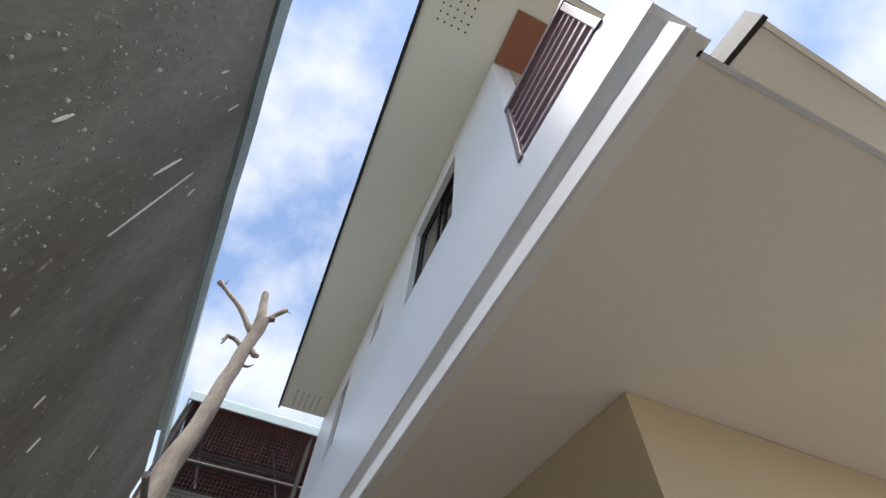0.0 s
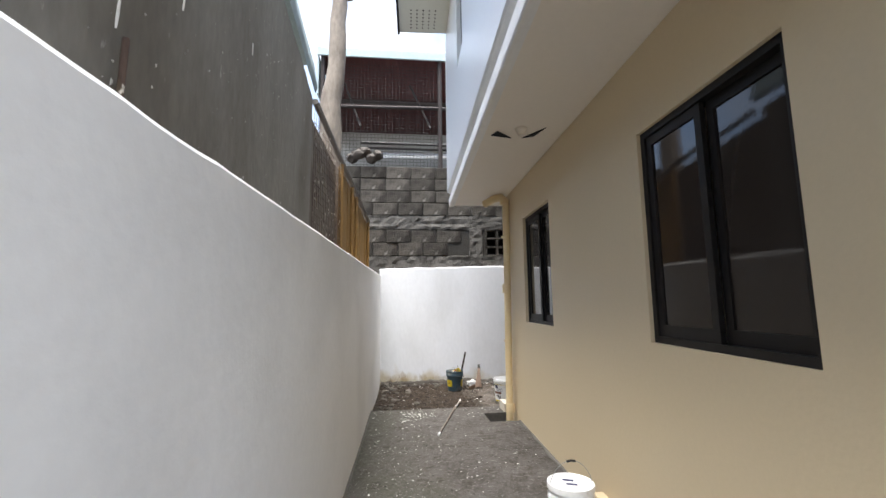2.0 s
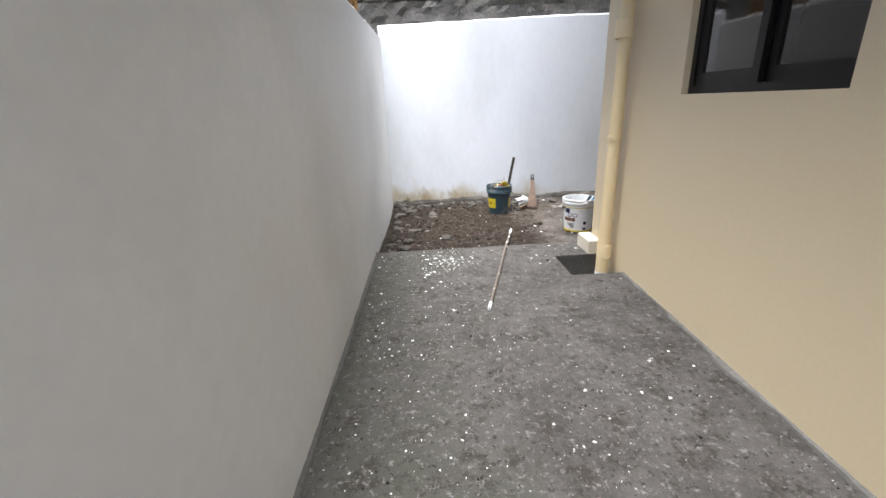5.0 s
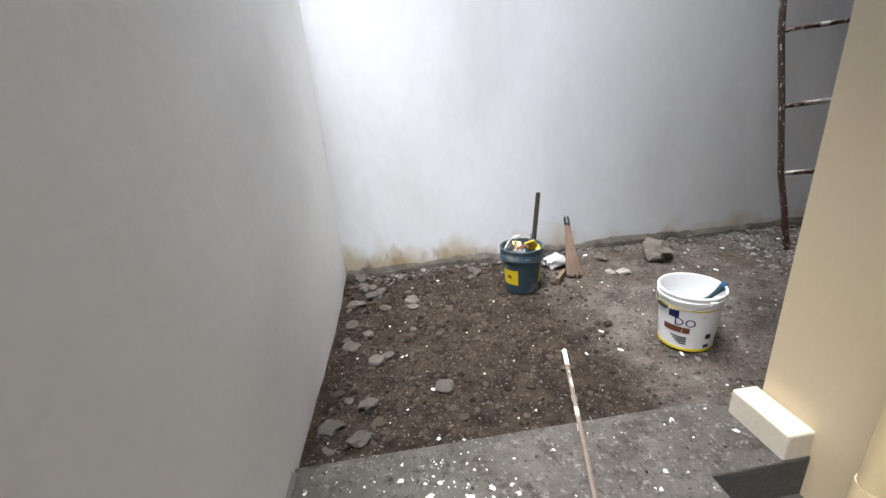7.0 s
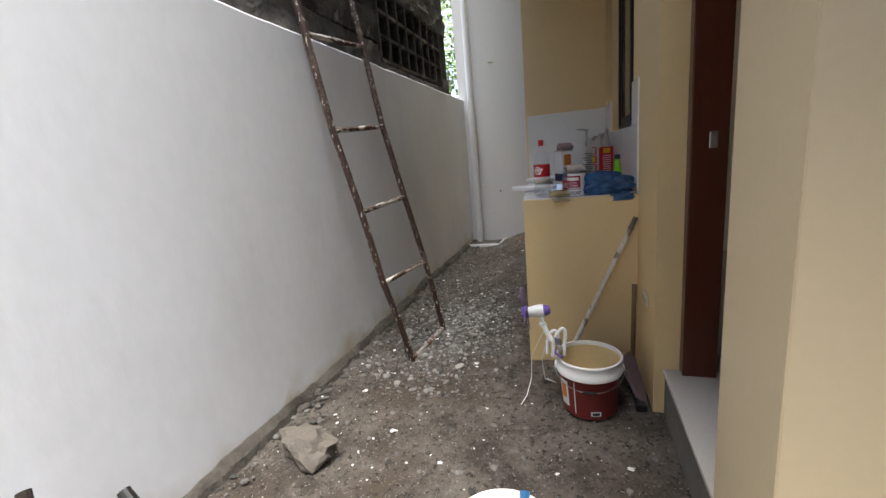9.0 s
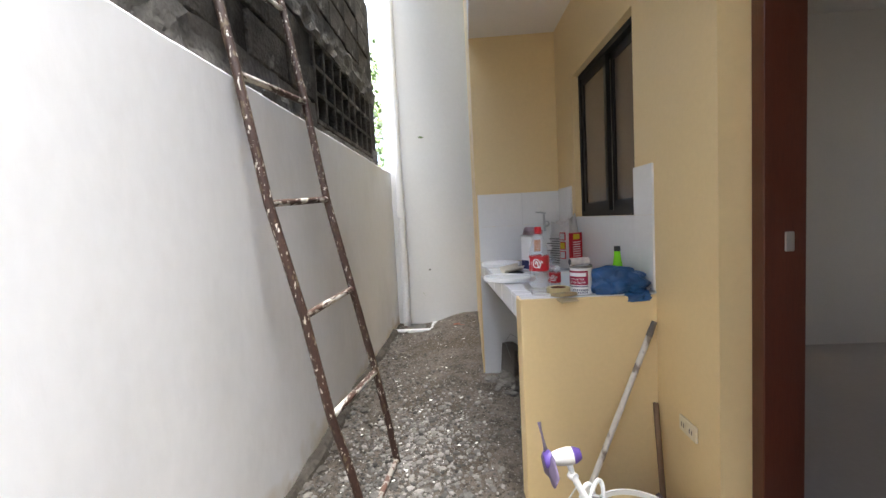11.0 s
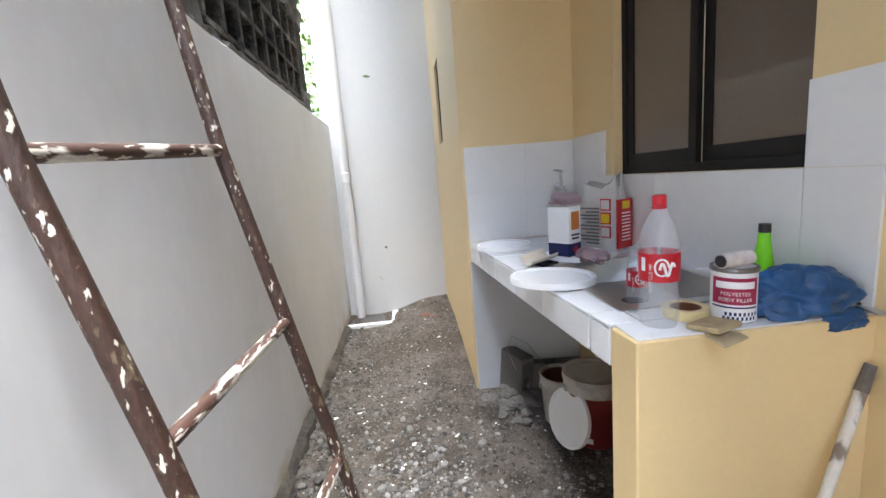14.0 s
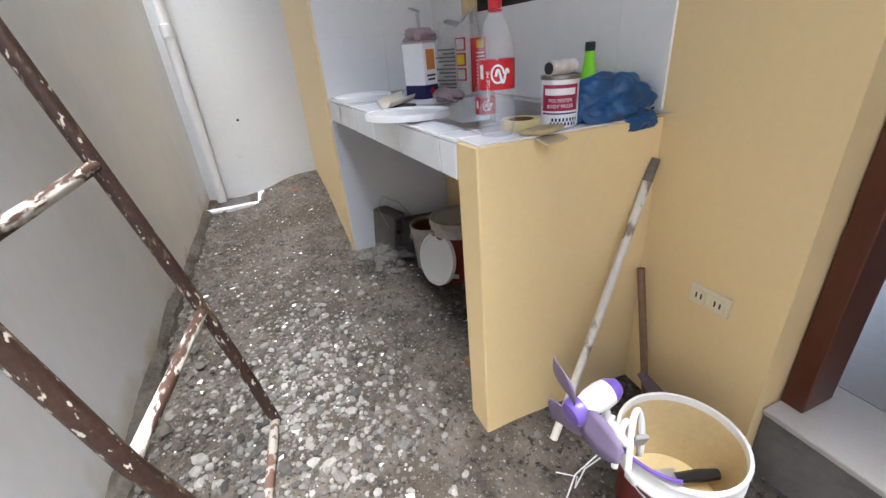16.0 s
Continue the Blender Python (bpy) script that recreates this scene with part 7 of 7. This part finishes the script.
for i in range(36):
    x, y = 0.27 + abs(rng.gauss(0, 0.22)), rng.uniform(6.75, 8.35)
    if i % 4 == 0:
        x, y = rng.uniform(0.3, 1.35), rng.uniform(8.15, 8.4)
    s = rng.uniform(0.015, 0.045)
    stone_thing("rubble", (x, y, dirt_z(x, y) - 0.004), (s * rng.uniform(0.9, 1.6), s, s * rng.uniform(0.35, 0.7)), i + 20, "broken grey mortar lump on dark soil", sub=2)
bm = bmesh.new()
for i in range(40):
    blob(bm, (rng.gauss(5.18, 0.07), rng.gauss(7.06, 0.12), rng.uniform(-0.04, 0.03)), (rng.uniform(0.035, 0.07), rng.uniform(0.03, 0.06), rng.uniform(0.025, 0.045)), i + 150, 0.5, 2)
for v in bm.verts:
    v.co.x = min(v.co.x, EAST - 0.024)
tagged(part("rubble_heap", bm, SPARE), "low heap of broken cement under the counter", "rubble", kind="stuff")
for i in range(30):
    x, y = rng.uniform(4.9, 5.26), rng.uniform(6.85, 7.33)
    s = rng.uniform(0.018, 0.05)
    stone_thing("rubble", (x, y, -0.03), (s * 1.3, s, s * 0.7), i + 80, "broken concrete lump under the counter", SPARE, sub=2)
for i in range(26):
    x, y = rng.uniform(2.6, 7.0), BACK - abs(rng.gauss(0.04, 0.07)) - 0.03
    s = rng.uniform(0.012, 0.034)
    stone_thing("rubble", (x, y, dirt_z(x, y) - 0.005), (s * 1.3, s, s * 0.6), i + 120, "broken mortar lump along the back wall", sub=2)


def scatter(name, n, where, size, material, label, seed, flat=0.6, sub=1):
    """Many small stones in one mesh, turned and sized at random, resting on the dirt."""
    r = random.Random(seed)
    base = []
    for k in range(6):
        b = bmesh.new()
        blob(b, (0, 0, 0), (1, 1, 1), k + seed, 0.5, sub)
        b.verts.ensure_lookup_table()
        base.append((np.array([v.co[:] for v in b.verts]), np.array([[v.index for v in f.verts] for f in b.faces])))
        b.free()
    vs, fs, off = [], [], 0
    for i in range(n):
        p = where(r)
        if p is None:
            continue
        co, fa = base[i % 6]
        s = size(r)
        a = r.uniform(0, 6.28)
        m = np.array(((math.cos(a), -math.sin(a), 0), (math.sin(a), math.cos(a), 0), (0, 0, 1)))
        c = (co * np.array((s * r.uniform(0.8, 1.5), s, s * flat))) @ m.T + np.array((p[0], p[1], p[2] + s * flat * 0.35))
        vs.append(c)
        fs.append(fa + off)
        off += len(co)
    me = bpy.data.meshes.new(name)
    v, f = np.concatenate(vs), np.concatenate(fs)
    me.from_pydata(v.tolist(), [], f.tolist())
    me.materials.append(material)
    ob = new(name, me)
    return tagged(ob, label, "gravel", kind="stuff")


def yard(r):
    x, y = r.uniform(1.9, 7.15), r.uniform(6.65, 8.42)
    if x < 2.5 and y < 6.7 or 3.62 < x and y < 7.28 and x < 3.80 or x > EAST - 0.05 and y < SIDE + 0.01:
        return None
    dense = 0.16 + 0.84 * min(1, max(0, (x - 3.1) / 0.8)) * (0.3 + 0.7 * max(0.0, 1 - abs(y - 7.95) / 0.62)) * (1 - 0.55 * min(1, max(0, (x - 4.9) / 1.2)))
    if r.random() > dense * (0.55 + 0.9 * max(0, noise.noise(Vector((x * 1.5, y * 1.5, 1))) + 0.35)):
        return None
    return x, y, dirt_z(x, y)


def soil(r):
    x, y = r.uniform(0.26, 1.8), r.uniform(6.70, 8.42)
    if r.random() > 0.35 + 0.65 * max(0, 1 - (x - 0.2) / 1.4):
        return None
    return x, y, dirt_z(x, y)


def stones_at_ladder(r):
    x, y = r.gauss(4.05, 0.5), r.gauss(7.85, 0.24)
    if not (3.15 < x < 6.8 and 7.2 < y < 8.42) or (x > 3.6 and y < 7.34):
        return None
    return x, y, dirt_z(x, y)


scatter("gravel", 2100, stones_at_ladder, lambda r: min(0.026, r.uniform(0.004, 0.008) + r.expovariate(1 / 0.0035)), paint("crushed_stone", (0.165, 0.156, 0.146), 0.9, scale=14, var=0.3, fine=80, bump=0.6, vary=0.75, island=True, gloss=0.15), "larger crushed grey stones under the ladder", 25, 0.7, 1)
scatter("gravel", 34000, yard, lambda r: min(0.017, 0.0024 + r.expovariate(1 / 0.003)), STONE, "loose grey gravel and crushed stone over the yard", 5)
scatter("gravel", 5200, soil, lambda r: min(0.026, 0.003 + r.expovariate(1 / 0.0045)), paint("dark_gravel", (0.042, 0.033, 0.026), 0.95, scale=9, var=0.25, vary=0.7, island=True, gloss=0.1), "fine dark gravel on the moist soil", 9)
scatter("gravel", 1100, lambda r: (lambda x: (x, BACK - abs(r.gauss(0, 0.09)) - 0.01, dirt_z(x, BACK - 0.05)))(r.uniform(0.3, 7.0)), lambda r: min(0.022, 0.004 + r.expovariate(1 / 0.005)), STONE, "gravel swept along the foot of the back wall", 15)


def flakes(name, n, where, size, material, label, seed):
    r = random.Random(seed)
    vs, fs = [], []
    for i in range(n):
        p = where(r)
        if p is None:
            continue
        s = size(r)
        k = r.randint(7, 12)
        b = len(vs)
        ex, ang = r.uniform(0.6, 1.5), r.uniform(0, 6.28)
        ring = []
        for j in range(k):
            a = 6.283 * j / k
            q = s * r.uniform(0.3, 1.2)
            x, y = q * math.cos(a) * ex, q * math.sin(a)
            ring.append((x * math.cos(ang) - y * math.sin(ang), x * math.sin(ang) + y * math.cos(ang)))
        vs += [(p[0] + x, p[1] + y, p[2] + 0.0005) for x, y in ring] + [(p[0] + x * 0.8, p[1] + y * 0.8, p[2] + 0.0025) for x, y in ring]
        fs += [[b + j, b + (j + 1) % k, b + k + (j + 1) % k, b + k + j] for j in range(k)] + [[b + k + j for j in range(k)]]
    me = bpy.data.meshes.new(name)
    me.from_pydata(vs, [], fs)
    me.materials.append(material)
    return tagged(new(name, me), label, "paint spatter", kind="stuff")


def slab(r):
    y = r.uniform(1.5, 6.66)
    x = r.uniform(LEFT - 0.022 * (BACK - y) + 0.05, 1.745 + 0.038 * y - 0.05)
    if 1.6 < x and 5.95 < y < 6.4:
        return None
    d = 0.10 + 2.2 * max(0, noise.noise(Vector((x * 2.2, y * 1.6, 4))) + 0.02) + (0.4 if x < 0.95 else 0)
    return (x, y, 0.0) if r.random() < d else None


scatter("grit", 5200, slab, lambda r: min(0.011, 0.0016 + r.expovariate(1 / 0.0018)), paint("slab_grit", (0.105, 0.095, 0.085), 0.95, scale=14, var=0.3, vary=0.9, island=True, gloss=0.1), "cement crumbs and grit on the slab", 31)
flakes("paint_spatter", 1350, slab, lambda r: min(0.015, 0.0014 + r.expovariate(1 / 0.0023)), PAINT_CHIP, "white paint drops spattered over the concrete slab", 3)
flakes("paint_spatter", 130, lambda r: (r.gauss(0.76, 0.10), r.gauss(6.36, 0.13), 0.0), lambda r: min(0.018, 0.002 + r.expovariate(1 / 0.0036)), PAINT_CHIP, "cluster of white paint splashes near the slab edge", 8)
flakes("paint_spatter", 1000, lambda r: (lambda p: (p[0], p[1], p[2] + 0.008) if p else None)(yard(r)), lambda r: min(0.024, 0.002 + r.expovariate(1 / 0.0042)), PAINT_CHIP, "white paint chips and plaster flakes on the gravel", 4)
flakes("paint_spatter", 150, lambda r: (lambda x, y: (x, y, dirt_z(x, y) + 0.006))(r.uniform(0.3, 3.2), r.uniform(6.75, 8.3)), lambda r: min(0.015, 0.0015 + r.expovariate(1 / 0.0028)), PAINT_CHIP, "white paint chips on the dirt", 6)
lf = part("dry_leaf", boxes((-0.04, 0.04, -0.02, 0.02, 0.0, 0.004), bevel=0.001), plain("dry_brown_leaf", (0.16, 0.05, 0.025), 0.8))
lf.matrix_basis = pose(6.55, 7.6, dirt_z(6.55, 7.6) + 0.004, 6, 8, 40)
tagged(lf, "curled dry brown leaf on the gravel", "leaf", "dry leaves")
copy_thing(lf, pose(6.63, 7.66, dirt_z(6.63, 7.66) + 0.004, -8, 5, 100))
